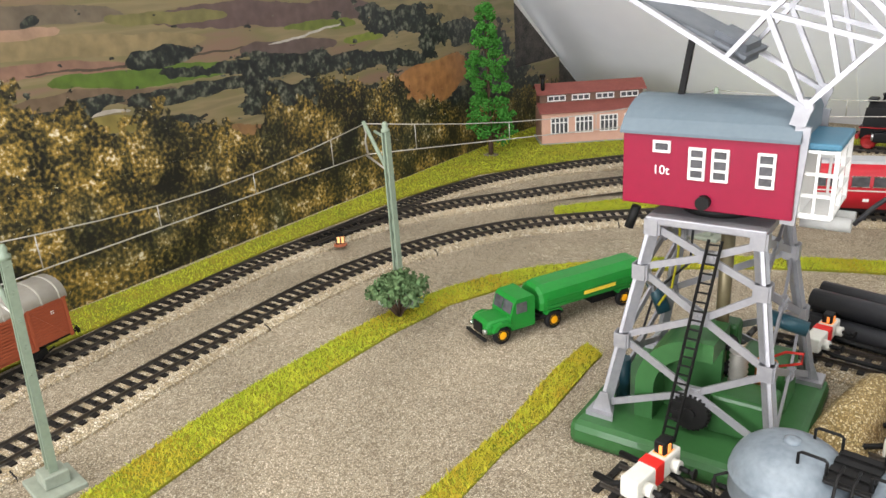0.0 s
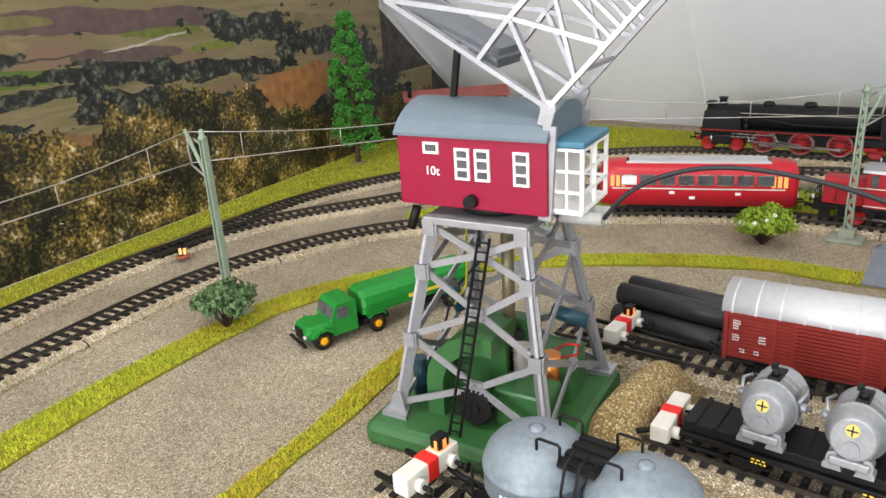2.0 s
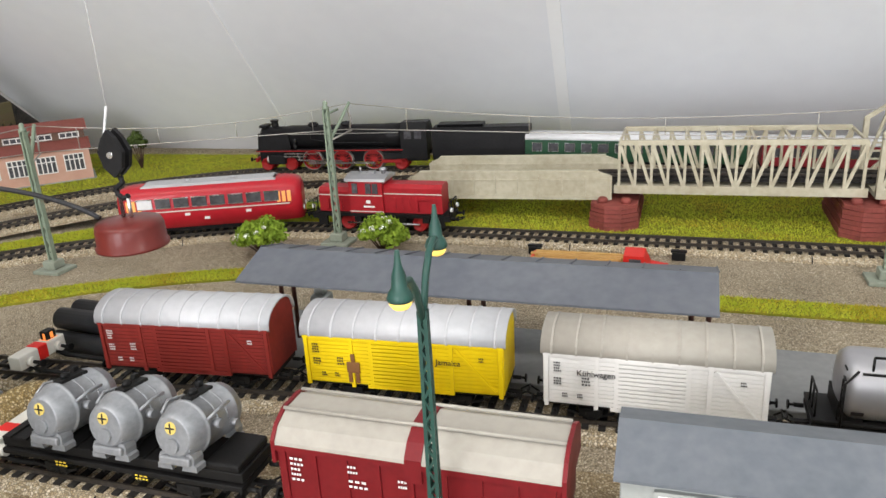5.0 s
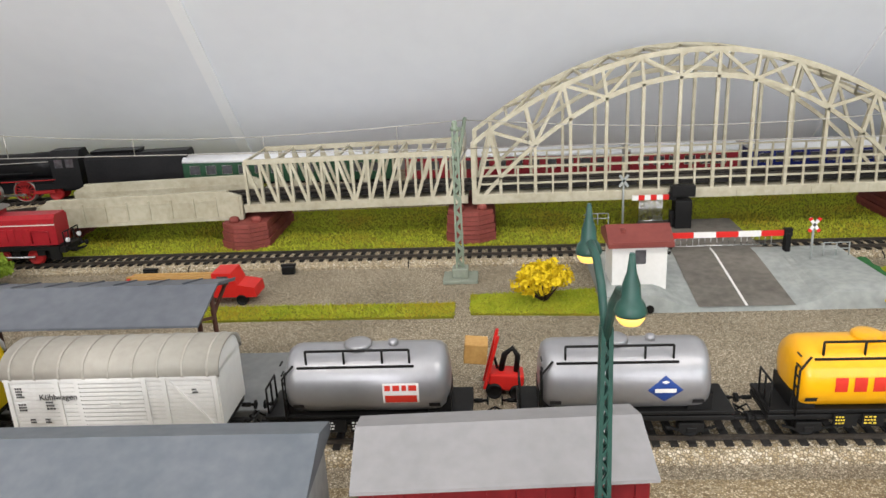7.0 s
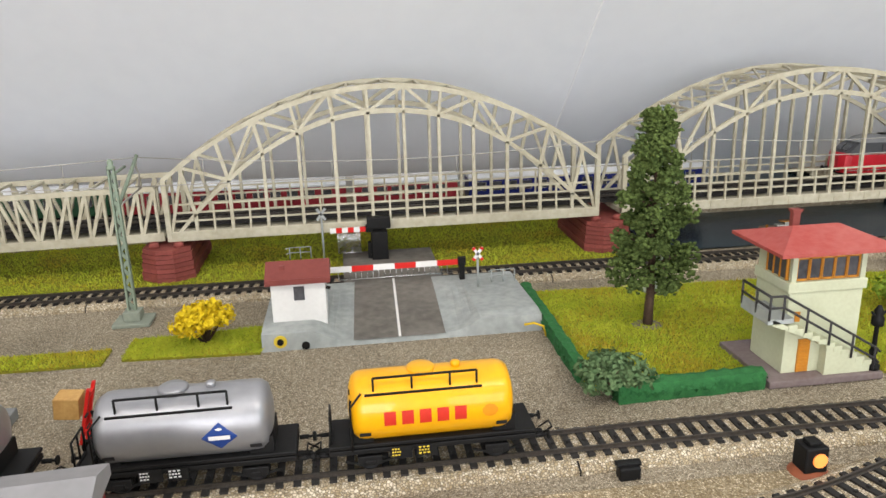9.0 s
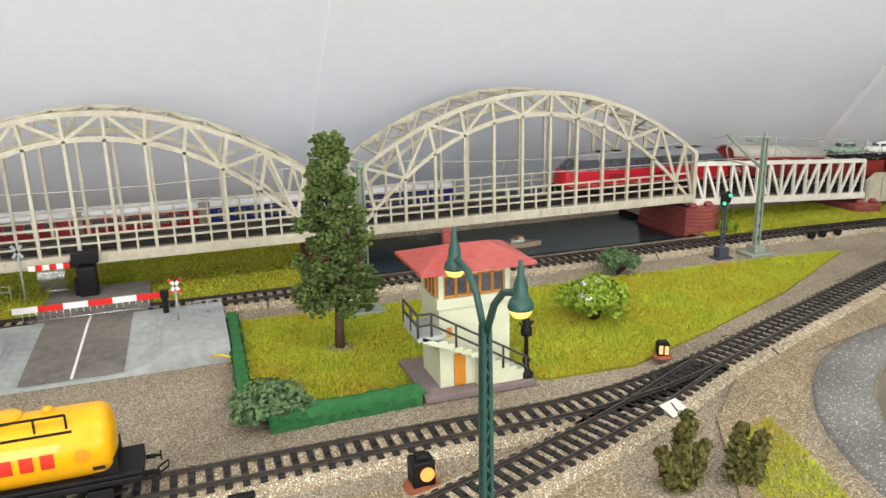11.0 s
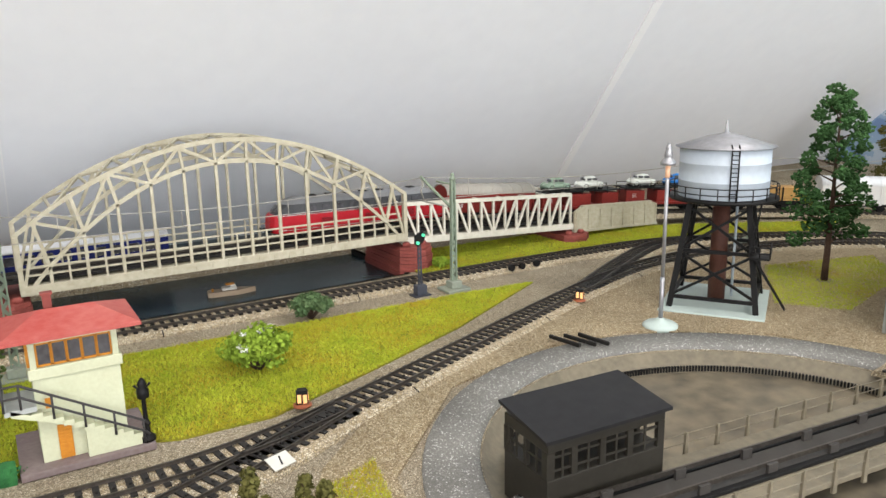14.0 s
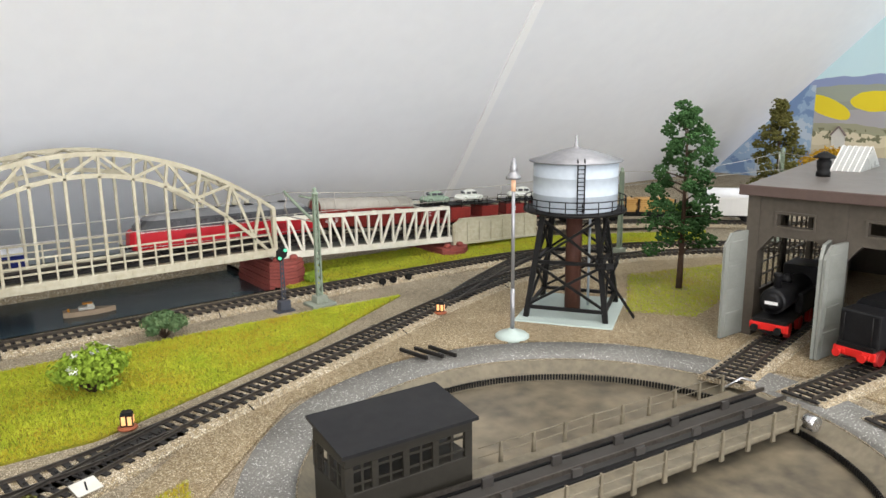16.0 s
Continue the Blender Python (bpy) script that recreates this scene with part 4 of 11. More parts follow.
lawn([(0.8098, 0.7207), (1.0005, 0.7128), (1.1416, 0.6992), (1.2818, 0.6381), (1.3616, 0.5972), (1.4243, 0.628), (1.2546, 0.7309), (1.1041, 0.8025), (0.8117, 0.8221)], 20000, "lawn beside the bridge ramp", 0.35, seed=8)
lawn([(0.0442, 0.6164), (0.0449, 0.5839), (0.132, 0.5781), (0.1312, 0.6227)], 5000, "small lawn patch with a yellow bush", 0.3, seed=9)
lawn([(0.3224, 0.6526), (0.3219, 0.4912), (0.4159, 0.4814), (0.4899, 0.4823), (0.5018, 0.4773), (0.559, 0.4751), (0.6481, 0.5098), (0.7476, 0.5517), (0.8862, 0.6265), (0.7984, 0.6337), (0.5394, 0.6423)], 60000, "large lawn by the signal box", 0.4, seed=10)
lawn([(0.501, 0.2707), (0.53, 0.3286), (0.5475, 0.3754), (0.5868, 0.39), (0.579, 0.3576), (0.5596, 0.2993), (0.5403, 0.2608)], 7000, "small yellow-green grass patch at the turntable", 0.45, seed=11)
lawn([(1.0168, 0.4416), (1.0508, 0.3915), (1.1942, 0.4243), (1.2634, 0.49), (1.1288, 0.5313)], 12000, "lawn round the tree by the water tower", 0.3, seed=12)

# ---- bridges ----
def arch_bridge(x0, label):
    """A tied-arch lattice bridge 0.37 m long with two arch ribs, hangers and a railing."""
    L, y0, y1, zb = 0.372, 0.750, 0.820, 0.034
    root = thing("arch_bridge", label, "bridge", pose(x0, 0, 0), group="arch bridges")
    up = [(k / 24 * L, zb + 0.05 + 0.070 * (1 - (2 * k / 24 - 1) ** 2)) for k in range(25)]
    lo = [(0.010 + k / 24 * (L - 0.02), zb + 0.006 + 0.094 * (1 - abs(2 * k / 24 - 1) ** 2.1)) for k in range(25)]
    for y in (y0, y1):
        bm = bm_new()
        for pts, w in ((up, 0.0042), (lo, 0.0042)):
            half = [(p[0], p[1] - w / 2) for p in pts] + [(p[0], p[1] + w / 2) for p in pts[::-1]]
            n = len(pts)
            vs = [[bm.verts.new((p[0], y + e, p[1])) for p in half] for e in (-0.0016, 0.0016)]
            for i in range(n - 1):
                j, k = 2 * n - 1 - i, 2 * n - 2 - i
                for f in ((vs[0][i], vs[0][i + 1], vs[0][k], vs[0][j]), (vs[1][j], vs[1][k], vs[1][i + 1], vs[1][i]), (vs[0][i + 1], vs[0][i], vs[1][i], vs[1][i + 1]), (vs[0][j], vs[0][k], vs[1][k], vs[1][j])):
                    bm.faces.new(f)
        part("arch_rib", bm, CREAM, root)
        bm = bm_new()
        for k in range(1, 24, 2):
            a, b = up[k], lo[k]
            if abs(a[1] - b[1]) > 0.004:
                bar(bm, (a[0], y, a[1]), (b[0], y, b[1]), 0.0025, 0.0030)
            nk = k + 2
            if nk < 25:
                c, d = (up[k], lo[nk]) if (k // 2) % 2 == 0 else (lo[k], up[nk])
                bar(bm, (c[0], y, c[1]), (d[0], y, d[1]), 0.0021, 0.0027)
        bar(bm, (0.002, y, zb), (0.002, y, up[0][1]), 0.004, 0.005)
        bar(bm, (L - 0.002, y, zb), (L - 0.002, y, up[0][1]), 0.004, 0.005)
        bar(bm, (0.004, y, zb + 0.006), (0.018, y, up[1][1]), 0.0024)
        bar(bm, (L - 0.004, y, zb + 0.006), (L - 0.018, y, up[1][1]), 0.0024)
        part("lattice", bm, CREAM, root)
        for k in range(1, 24):
            x = lo[k][0]
            bm = bm_new()
            if k % 2:
                bar(bm, (x, y, zb + 0.004), (x, y, lo[k][1]), 0.0026, 0.0032)
            else:
                bar(bm, (x, y - 0.0012 if y == y0 else y + 0.0012, zb + 0.004), (x, y, min(zb + 0.030, lo[k][1])), 0.0016, 0.0018)
            part("hanger", bm, CREAM, root)
        bm = bm_new()
        for z in (zb + 0.016, zb + 0.023, zb + 0.030):
            bar(bm, (0.008, y, z), (L - 0.008, y, z), 0.0013, 0.0015)
        part("railing", bm, CREAM, root)
        bm = bm_new()
        box(bm, 0, L, y - 0.0022, y + 0.0022, zb - 0.001, zb + 0.0075, 0.0006)
        for k in range(24):
            box(bm, 0.008 + k * 0.0152, 0.0092 + k * 0.0152, y - 0.0028, y + 0.0028, zb - 0.0005, zb + 0.007)
        part("girder", bm, CREAM, root)
    for k in range(2, 23, 2):
        for ya, yb, e, w in ((y0, y1, 0, 0.0022), (y0, y1, 2, 0.0018), (y1, y0, 2, 0.0017)):
            if k + e < 23:
                bm = bm_new()
                bar(bm, (up[k][0], ya, up[k][1]), (up[k + e][0], yb, up[k + e][1]), w)
                part("wind_brace", bm, CREAM, root)
    bm = bm_new()
    box(bm, 0, L, y0 + 0.002, y1 - 0.002, zb - 0.0005, zb + 0.0035)
    part("deck", bm, CREAM, root, "dark soiled bridge deck")
    return root


arch_bridge(0.044, "cream plastic arch railway bridge standing on brick piers")
arch_bridge(0.437, "cream plastic arch railway bridge spanning the dark river")


def truss_bridge(x0, x1, z0, z1, mat, label, ht=0.041, y0=0.757, y1=0.822):
    """A low lattice bridge, seen from the side as two trusses."""
    root = thing("truss_bridge", label, "bridge", group="truss bridges")
    n = 14
    zz = lambda x: z0 + (z1 - z0) * (x - x0) / (x1 - x0)
    for y in (y0, y1):
        bm = bm_new()
        bar(bm, (x0, y, z0), (x1, y, z1), 0.004, 0.007)
        bar(bm, (x0 + 0.004, y, z0 + ht), (x1 - 0.004, y, z1 + ht), 0.0036, 0.0042)
        part("chord", bm, mat, root)
        xs = [x0 + 0.004 + (x1 - x0 - 0.008) * k / n for k in range(n + 1)]
        for k in range(n + 1):
            bm = bm_new()
            bar(bm, (xs[k], y, zz(xs[k])), (xs[k], y, zz(xs[k]) + ht), 0.0022, 0.0028)
            part("post", bm, mat, root)
        for k in range(n):
            a, b = (0, ht) if k >= n / 2 else (ht, 0)
            bm = bm_new()
            bar(bm, (xs[k], y, zz(xs[k]) + a), (xs[k + 1], y, zz(xs[k + 1]) + b), 0.0020, 0.0026)
            part("diagonal", bm, mat, root)
    for k in range(0, n + 1, 2):
        x = x0 + 0.004 + (x1 - x0 - 0.008) * k / n
        part("cross_beam", bar(bm_new(), (x, y0, zz(x) + ht), (x, y1, zz(x) + ht), 0.002), mat, root)
    bm = bm_new()
    bar(bm, (x0, (y0 + y1) / 2, z0 - 0.001), (x1, (y0 + y1) / 2, z1 - 0.001), y1 - y0 - 0.006, 0.003)
    part("deck", bm, mat, root)
    return root


truss_bridge(-0.158, 0.040, 0.034, 0.036, CREAM, "cream lattice truss bridge next to the arch bridge")
truss_bridge(0.806, 1.054, 0.031, 0.018, WHITEISH, "whitish lattice truss bridge on a falling ramp")


def girder_bridge(x0, x1, z0, z1, label, y0=0.757, y1=0.822, ht=0.028):
    root = thing("girder_bridge", label, "bridge")
    zz = lambda x: z0 + (z1 - z0) * (x - x0) / (x1 - x0)
    for y, s in ((y0, -1), (y1, 1)):
        bm = bm_new()
        prism(bm, [(x0, z0 - 0.008), (x1, z1 - 0.008), (x1, z1 + ht - 0.004), (x1 - 0.012, z1 + ht), (x0 + 0.012, z0 + ht), (x0, z0 + ht - 0.006)], y - 0.0015, y + 0.0015, "y")
        bar(bm, (x0, y, z0 - 0.007), (x1, y, z1 - 0.007), 0.006, 0.003)
        bar(bm, (x0 + 0.012, y, z0 + ht), (x1 - 0.012, y, z1 + ht), 0.005, 0.0024)
        bar(bm, (x0, y, z0 + 0.009), (x1, y, z1 + 0.009), 0.0042, 0.0016)
        part("side_girder", bm, CREAM, root)
        n = max(2, int((x1 - x0) / 0.02))
        for k in range(n + 1):
            x = x0 + 0.003 + (x1 - x0 - 0.006) * k / n
            bm = bm_new()
            bar(bm, (x, y + s * 0.001, zz(x) - 0.006), (x, y + s * 0.001, zz(x) + ht - 0.004), 0.0016, 0.0036)
            part("stiffener", bm, CREAM, root)
    bm = bm_new()
    bar(bm, (x0, (y0 + y1) / 2, z0 - 0.004), (x1, (y0 + y1) / 2, z1 - 0.004), y1 - y0 - 0.004, 0.003)
    part("deck", bm, CREAM, root)
    return root


girder_bridge(-0.350, -0.160, 0.029, 0.033, "cream plate girder bridge ramp", ht=0.0165)
girder_bridge(1.056, 1.205, 0.018, 0.012, "low cream plate girder ramp", ht=0.024)


def pier(x, y0, y1, ztop, w=0.042):
    root = thing("bridge_pier", "red brick bridge pier with a pointed cutwater", "pier", pose(x, 0, 0), group="bridge piers")
    n = max(3, int((ztop + 0.006) / 0.0036))
    for k in range(n):
        za, zb = -0.006 + (ztop + 0.006) * k / n, -0.006 + (ztop + 0.006) * (k + 1) / n - 0.0004
        t = 0.003 * (1 - k / n) + (0.0006 if k % 2 else 0)
        h = w / 2 - 0.002 + t
        bm = bm_new()
        prism(bm, [(-h, y0 - t), (-h * 0.35, y0 - 0.010 - t), (h * 0.35, y0 - 0.010 - t), (h, y0 - t), (h, y1 + t), (-h, y1 + t)], za, zb, "z")
        part("course", bm, REDBRICK, root)
    for s in (-0.010, 0.010):
        bm = bm_new()
        lathe(bm, [(0.0045, 0), (0.0045, 0.003), (0.003, 0.0045)], 10, (s, y0 + 0.002, ztop - 0.0004))
        part("bearing", bm, REDBRICK, root)
    return root


for x, zt in ((-0.355, 0.012), (-0.157, 0.024), (0.042, 0.029), (0.424, 0.029), (0.818, 0.027), (1.052, 0.010)):
    pier(x, 0.748, 0.828, zt)


# ---- overhead line ----
def mast(x, y, arm, h=0.118, lean=0.0):
    """A lattice catenary mast with an arm over the track."""
    root = thing("catenary_mast", "grey-green lattice catenary mast on a square foot", "catenary mast", pose(x, y, 0, lean), group="catenary masts")
    bm = bm_new()
    box(bm, -0.013, 0.013, -0.011, 0.011, 0, 0.003, 0.0006)
    box(bm, -0.006, 0.006, -0.006, 0.006, 0.003, 0.010, 0.0008)
    part("foot", bm, MASTBASE, root)
    for s in (-1, 1):
        bm = bm_new()
        bar(bm, (s * 0.0025, 0, 0.009), (s * 0.0017, 0, h), 0.0013, 0.0040)
        part("upright", bm, MASTGREEN, root)
    bm = bm_new()
    n = 16
    for k in range(n):
        z0, z1 = 0.010 + (h - 0.012) * k / n, 0.010 + (h - 0.012) * (k + 1) / n
        s = 1 if k % 2 else -1
        w0, w1 = 0.0025 - 0.0008 * k / n, 0.0025 - 0.0008 * (k + 1) / n
        bar(bm, (-s * w0, 0, z0), (s * w1, 0, z1), 0.0011, 0.0024)
    part("lacing", bm, MASTGREEN, root)
    bm = bm_new()
    lathe(bm, [(0.0030, 0), (0.0030, 0.002), (0.0018, 0.003), (0.0022, 0.005), (0.0012, 0.007)], 8, (0, 0, h))
    part("insulator", bm, MASTGREEN, root)
    ax, ay = arm
    bm = bm_new()
    tube(bm, [(0, 0, h - 0.028), (ax * 0.55, ay * 0.55, h - 0.012), (ax, ay, h + 0.002)], 0.0015)
    tube(bm, [(0, 0, h - 0.004), (ax * 0.5, ay * 0.5, h - 0.002)], 0.0010)
    part("arm", bm, MASTGREEN, root)
    bm = bm_new()
    tube(bm, [(ax, ay, h + 0.002), (ax * 0.92, ay * 0.92, h - 0.006), (ax, ay, h - 0.012), (ax * 0.93, ay * 0.93, h - 0.020)], 0.0008)
    tube(bm, [(0, 0, h - 0.027), (ax, ay, h - 0.022)], 0.0008)
    part("hanger", bm, WIRE, root)
    return (x + ax * 0.96, y + ay * 0.96, h)


heads = [(-0.7286, -0.1613, 0.118)]
heads.append(mast(-0.6999, 0.0729, (-0.030, -0.004), lean=-3))
heads.append(mast(-0.7165, 0.3215, (-0.034, 0.010), 0.126))
heads.append(mast(-0.6021, 0.5686, (-0.010, 0.022)))
heads.append(mast(-0.388, 0.674, (0.010, 0.026)))
heads.append(mast(0.036, 0.653, (0.006, 0.045), 0.112))
heads.append(mast(0.425, 0.6394, (-0.004, 0.045), 0.112))
heads.append(mast(0.807, 0.652, (-0.018, 0.030), 0.110))
heads.append(mast(1.2046, 0.607, (-0.004, 0.030), 0.104))
heads.append(mast(1.4326, 0.5276, (-0.016, -0.004), 0.120))
heads.append((1.5403, 0.1961, 0.112))
for a, b in zip(heads, heads[1:]):
    root = thing("overhead_wire", "thin overhead wire with droppers between masts", "wire", group="overhead wires")
    n, top, low = 8, [], []
    for k in range(n + 1):
        t = k / n
        p = Vector(a).lerp(Vector(b), t)
        top.append(p + Vector((0, 0, 0.001 - 0.010 * math.sin(math.pi * t))))
        low.append(p + Vector((0, 0, -0.021)))
    bm = bm_new()
    tube(bm, top, 0.00038, 5)
    part("messenger", bm, WIRE, root)
    bm = bm_new()
    tube(bm, low, 0.00042, 5)
    part("contact_wire", bm, WIRE, root)
    for k in range(1, n, 2):
        bm = bm_new()
        rod(bm, top[k], low[k], 0.00035, None, 5)
        part("dropper", bm, WIRE, root)


# ---- trees and bushes ----
def leaf_cloud(centres, count, size, seed):
    """Many small leaves scattered round the clump centres (x, y, z, radius)."""
    r = random.Random(seed)
    v, f = [], []
    for cx, cy, cz, cr in centres:
        for _ in range(count):
            d = Vector((r.gauss(0, 1), r.gauss(0, 1), r.gauss(0, 1))).normalized() * cr * r.uniform(0.55, 1.08)
            p = Vector((cx, cy, cz)) + Vector((d.x, d.y, d.z * 0.75))
            n = (d.normalized() + Vector((r.gauss(0, 0.5), r.gauss(0, 0.5), r.gauss(0, 0.5)))).normalized()
            u = n.orthogonal().normalized()
            u = (u * math.cos(r.uniform(0, 6.28)) + n.cross(u) * math.sin(r.uniform(0, 6.28))).normalized()
            w = n.cross(u)
            s = size * r.uniform(0.6, 1.3)
            b = len(v)
            v += [tuple(p - u * s), tuple(p + w * s * 0.6), tuple(p + u * s), tuple(p - w * s * 0.6 + n * s * 0.3)]
            f.append((b, b + 1, b + 2, b + 3))
    me = bpy.data.meshes.new("crown")
    me.from_pydata(v, [], f)
    return me


def foam_cloud(centres, count, size, seed):
    """Small knobbly foam lumps scattered over the clump centres (x, y, z, radius)."""
    r = random.Random(seed)
    bm = bm_new()
    bmesh.ops.create_icosphere(bm, subdivisions=1, radius=1.0)
    ico_v = [v.co.copy() for v in bm.verts]
    ico_f = [[v.index for v in f.verts] for f in bm.faces]
    bm.free()
    v, f = [], []
    for cx, cy, cz, cr in centres:
        for _ in range(count):
            d = Vector((r.gauss(0, 1), r.gauss(0, 1), r.gauss(0, 1))).normalized() * cr * r.uniform(0.35, 1.0)
            s = size * r.uniform(0.6, 1.35)
            b = len(v)
            for q in ico_v:
                k = s * r.uniform(0.65, 1.3)
                v.append((cx + d.x + q.x * k, cy + d.y + q.y * k, cz + d.z * 0.75 + q.z * k * 0.8))
            f += [tuple(b + i for i in t) for t in ico_f]
    me = bpy.data.meshes.new("crown")
    me.from_pydata(v, [], f)
    return me


def tree(x, y, h, rad, trunk_h, mat, label, shape="column", seed=1, clumps=60, count=60, leaf=0.0015, taper=0.6):
    r = random.Random(seed)
    root = thing("tree", label, "tree", pose(x, y, 0))
    bm = bm_new()
    tops = []
    rod(bm, (0, 0, 0.0), (0.001, 0, trunk_h), 0.0035, 0.0026, 9)
    rod(bm, (0.001, 0, trunk_h), (0.0, 0, h * 0.92), 0.0026, 0.0006, 7)
    cs = []
    for k in range(clumps):
        t = (k + 0.5) / clumps
        z = trunk_h * 0.9 + (h - trunk_h * 0.9) * t
        if shape == "column":
            w = rad * (0.55 + 0.6 * math.sin(math.pi * min(1, (1 - t) * 1.15) * 0.62)) * (1 - taper * t ** 1.6)
        else:
            w = rad * math.sin(math.pi * (0.18 + 0.78 * t)) ** 0.8
        a = k * 2.4 + r.uniform(-0.5, 0.5)
        q = w * r.uniform(0.35, 0.85)
        c = (q * math.cos(a), q * math.sin(a), z + r.uniform(-0.004, 0.004))
        cs.append((*c, rad * r.uniform(0.26, 0.42) * (1 - 0.35 * t)))
        if k % 3 == 0:
            rod(bm, (0, 0, z - 0.01), c, 0.0010, 0.0004, 5)
    part("trunk", bm, TRUNK, root, "brown trunk with limbs")
    me = foam_cloud(cs, count, leaf, seed)
    me.materials.append(mat)
    put_part("crown", me, Matrix(), root)
    bm = bm_new()
    for k in range(9):
        a = k * math.tau / 9
        blob(bm, (0.007 * math.cos(a), 0.006 * math.sin(a), 0.0008), 0.0045, 0.4, 5)
    part("root_mound", bm, SBBASE, root)
    return root


def bush(x, y, h, rad, mat, label, seed=1, flowers=None, clumps=14, count=130, leaf=0.0020, z=0.0):
    r = random.Random(seed)
    root = thing("bush", label, "bush", pose(x, y, z))
    bm = bm_new()
    cs = []
    for k in range(clumps):
        a, q = k * 2.4, rad * math.sqrt((k + 0.5) / clumps) * 0.8
        zz = h * (0.35 + 0.45 * (1 - (q / rad) ** 2)) + r.uniform(-0.1, 0.1) * h
        c = (q * math.cos(a), q * math.sin(a), zz)
        cs.append((*c, rad * r.uniform(0.30, 0.44)))
        rod(bm, (0, 0, 0), c, 0.0008, 0.0004, 5)
    part("stems", bm, TRUNK, root)
    me = leaf_cloud(cs, count, leaf, seed)
    me.materials.append(mat)
    put_part("leaves", me, Matrix(), root)
    if flowers:
        fl = [(cx * 1.15, cy * 1.15, cz + cr * 0.5, 0.0028) for cx, cy, cz, cr in cs[::flowers]]
        me = leaf_cloud(fl, 26, 0.0012, seed + 7)
        me.materials.append(BLOSSOM)
        put_part("blossoms", me, Matrix(), root, "white blossoms")
    return root


tree(0.390, 0.573, 0.146, 0.027, 0.034, LEAFDARK, "dense dark green column tree on the lawn", seed=2, clumps=95, taper=0.5)
tree(1.124, 0.461, 0.190, 0.035, 0.050, LEAFGREEN, "tall green tree behind the water tower", seed=5, clumps=54, count=80, leaf=0.0016, taper=0.3)
tree(-0.951, 0.699, 0.182, 0.031, 0.030, material("fresh_green_leaves", (0.06, 0.22, 0.035), 0.8, col2=(0.035, 0.14, 0.02), scale=90, amount=1.0), "fresh green poplar tree before the photo backdrop", seed=8, clumps=75)
tree(1.8128, 0.7417, 0.172, 0.052, 0.03, LEAFOLIVE, "olive green tree near the painted mural", seed=11, clumps=44, count=70, leaf=0.0024, taper=0.75)
bush(-0.7001, 0.3047, 0.036, 0.022, LEAFGREY, "grey-green flowering bush at a mast foot", 3)
bush(-0.4417, 0.6342, 0.032, 0.022, LEAFBRIGHT, "bright green bush beside the platform", 4, flowers=5, clumps=22)
bush(-0.3361, 0.6521, 0.034, 0.020, LEAFBRIGHT, "bright green bush by the catenary mast", 5, flowers=5, clumps=22)
bush(0.0946, 0.6029, 0.030, 0.020, LEAFYELLOW, "bush full of yellow blossom on a lawn patch", 6, clumps=18, count=80)
bush(0.3319, 0.4842, 0.024, 0.021, LEAFGREY, "dark rounded bush at the hedge corner", 7)
bush(0.5759, 0.5562, 0.034, 0.025, LEAFBRIGHT, "bright green bush with white flowers on the lawn", 8, flowers=4, clumps=24)
bush(0.6539, 0.6471, 0.024, 0.018, LEAFGREY, "small green bush by the track", 9)


def fir(x, y, spires, label, seed):
    """A little fir of several leaning needle spires."""
    r = random.Random(seed)
    root = thing("fir", label, "fir", pose(x, y, 0))
    bm = bm_new()
    cs = []
    for dx, dy, h, w in spires:
        rod(bm, (dx * 0.3, dy * 0.3, 0), (dx, dy, h * 0.9), 0.0010, 0.0004, 5)
        for k in range(9):
            t = (k + 0.3) / 9
            cs.append((dx * (0.3 + 0.7 * t) + r.gauss(0, 0.0008), dy * (0.3 + 0.7 * t) + r.gauss(0, 0.0008), h * (0.12 + 0.88 * t), w * (1.0 - 0.75 * t) + 0.0012))
    part("trunk", bm, TRUNK, root)
    me = leaf_cloud(cs, 80, 0.0016, seed)
    me.materials.append(LEAFOLIVE)
    put_part("needles", me, Matrix(), root)
    return root


fir(0.5050, 0.3560, ((0.004, 0.002, 0.036, 0.007), (-0.012, -0.003, 0.022, 0.006), (-0.004, -0.008, 0.026, 0.006), (0.008, -0.006, 0.024, 0.006)), "olive green little fir near the turntable", 10)
fir(0.5330, 0.3480, ((-0.003, 0.0, 0.030, 0.006), (0.007, -0.004, 0.026, 0.006), (0.002, -0.007, 0.020, 0.005)), "small olive green fir shrub", 12)
bush(-0.798, 0.927, 0.060, 0.016, LEAFDARK, "dark bush beside the brick building", 13, clumps=8)
bush(-0.826, 0.922, 0.052, 0.013, LEAFDARK, "dark little tree beside the brick building", 14, clumps=7)
bush(1.9405, 0.7001, 0.05, 0.06, LEAFOCHRE, "ochre autumn bushes before the mural", 15, clumps=24, leaf=0.003, z=0.03)
bush(0.8421, 0.7341, 0.012, 0.011, LEAFBRIGHT, "small green shrub at a pier foot", 16, clumps=8)


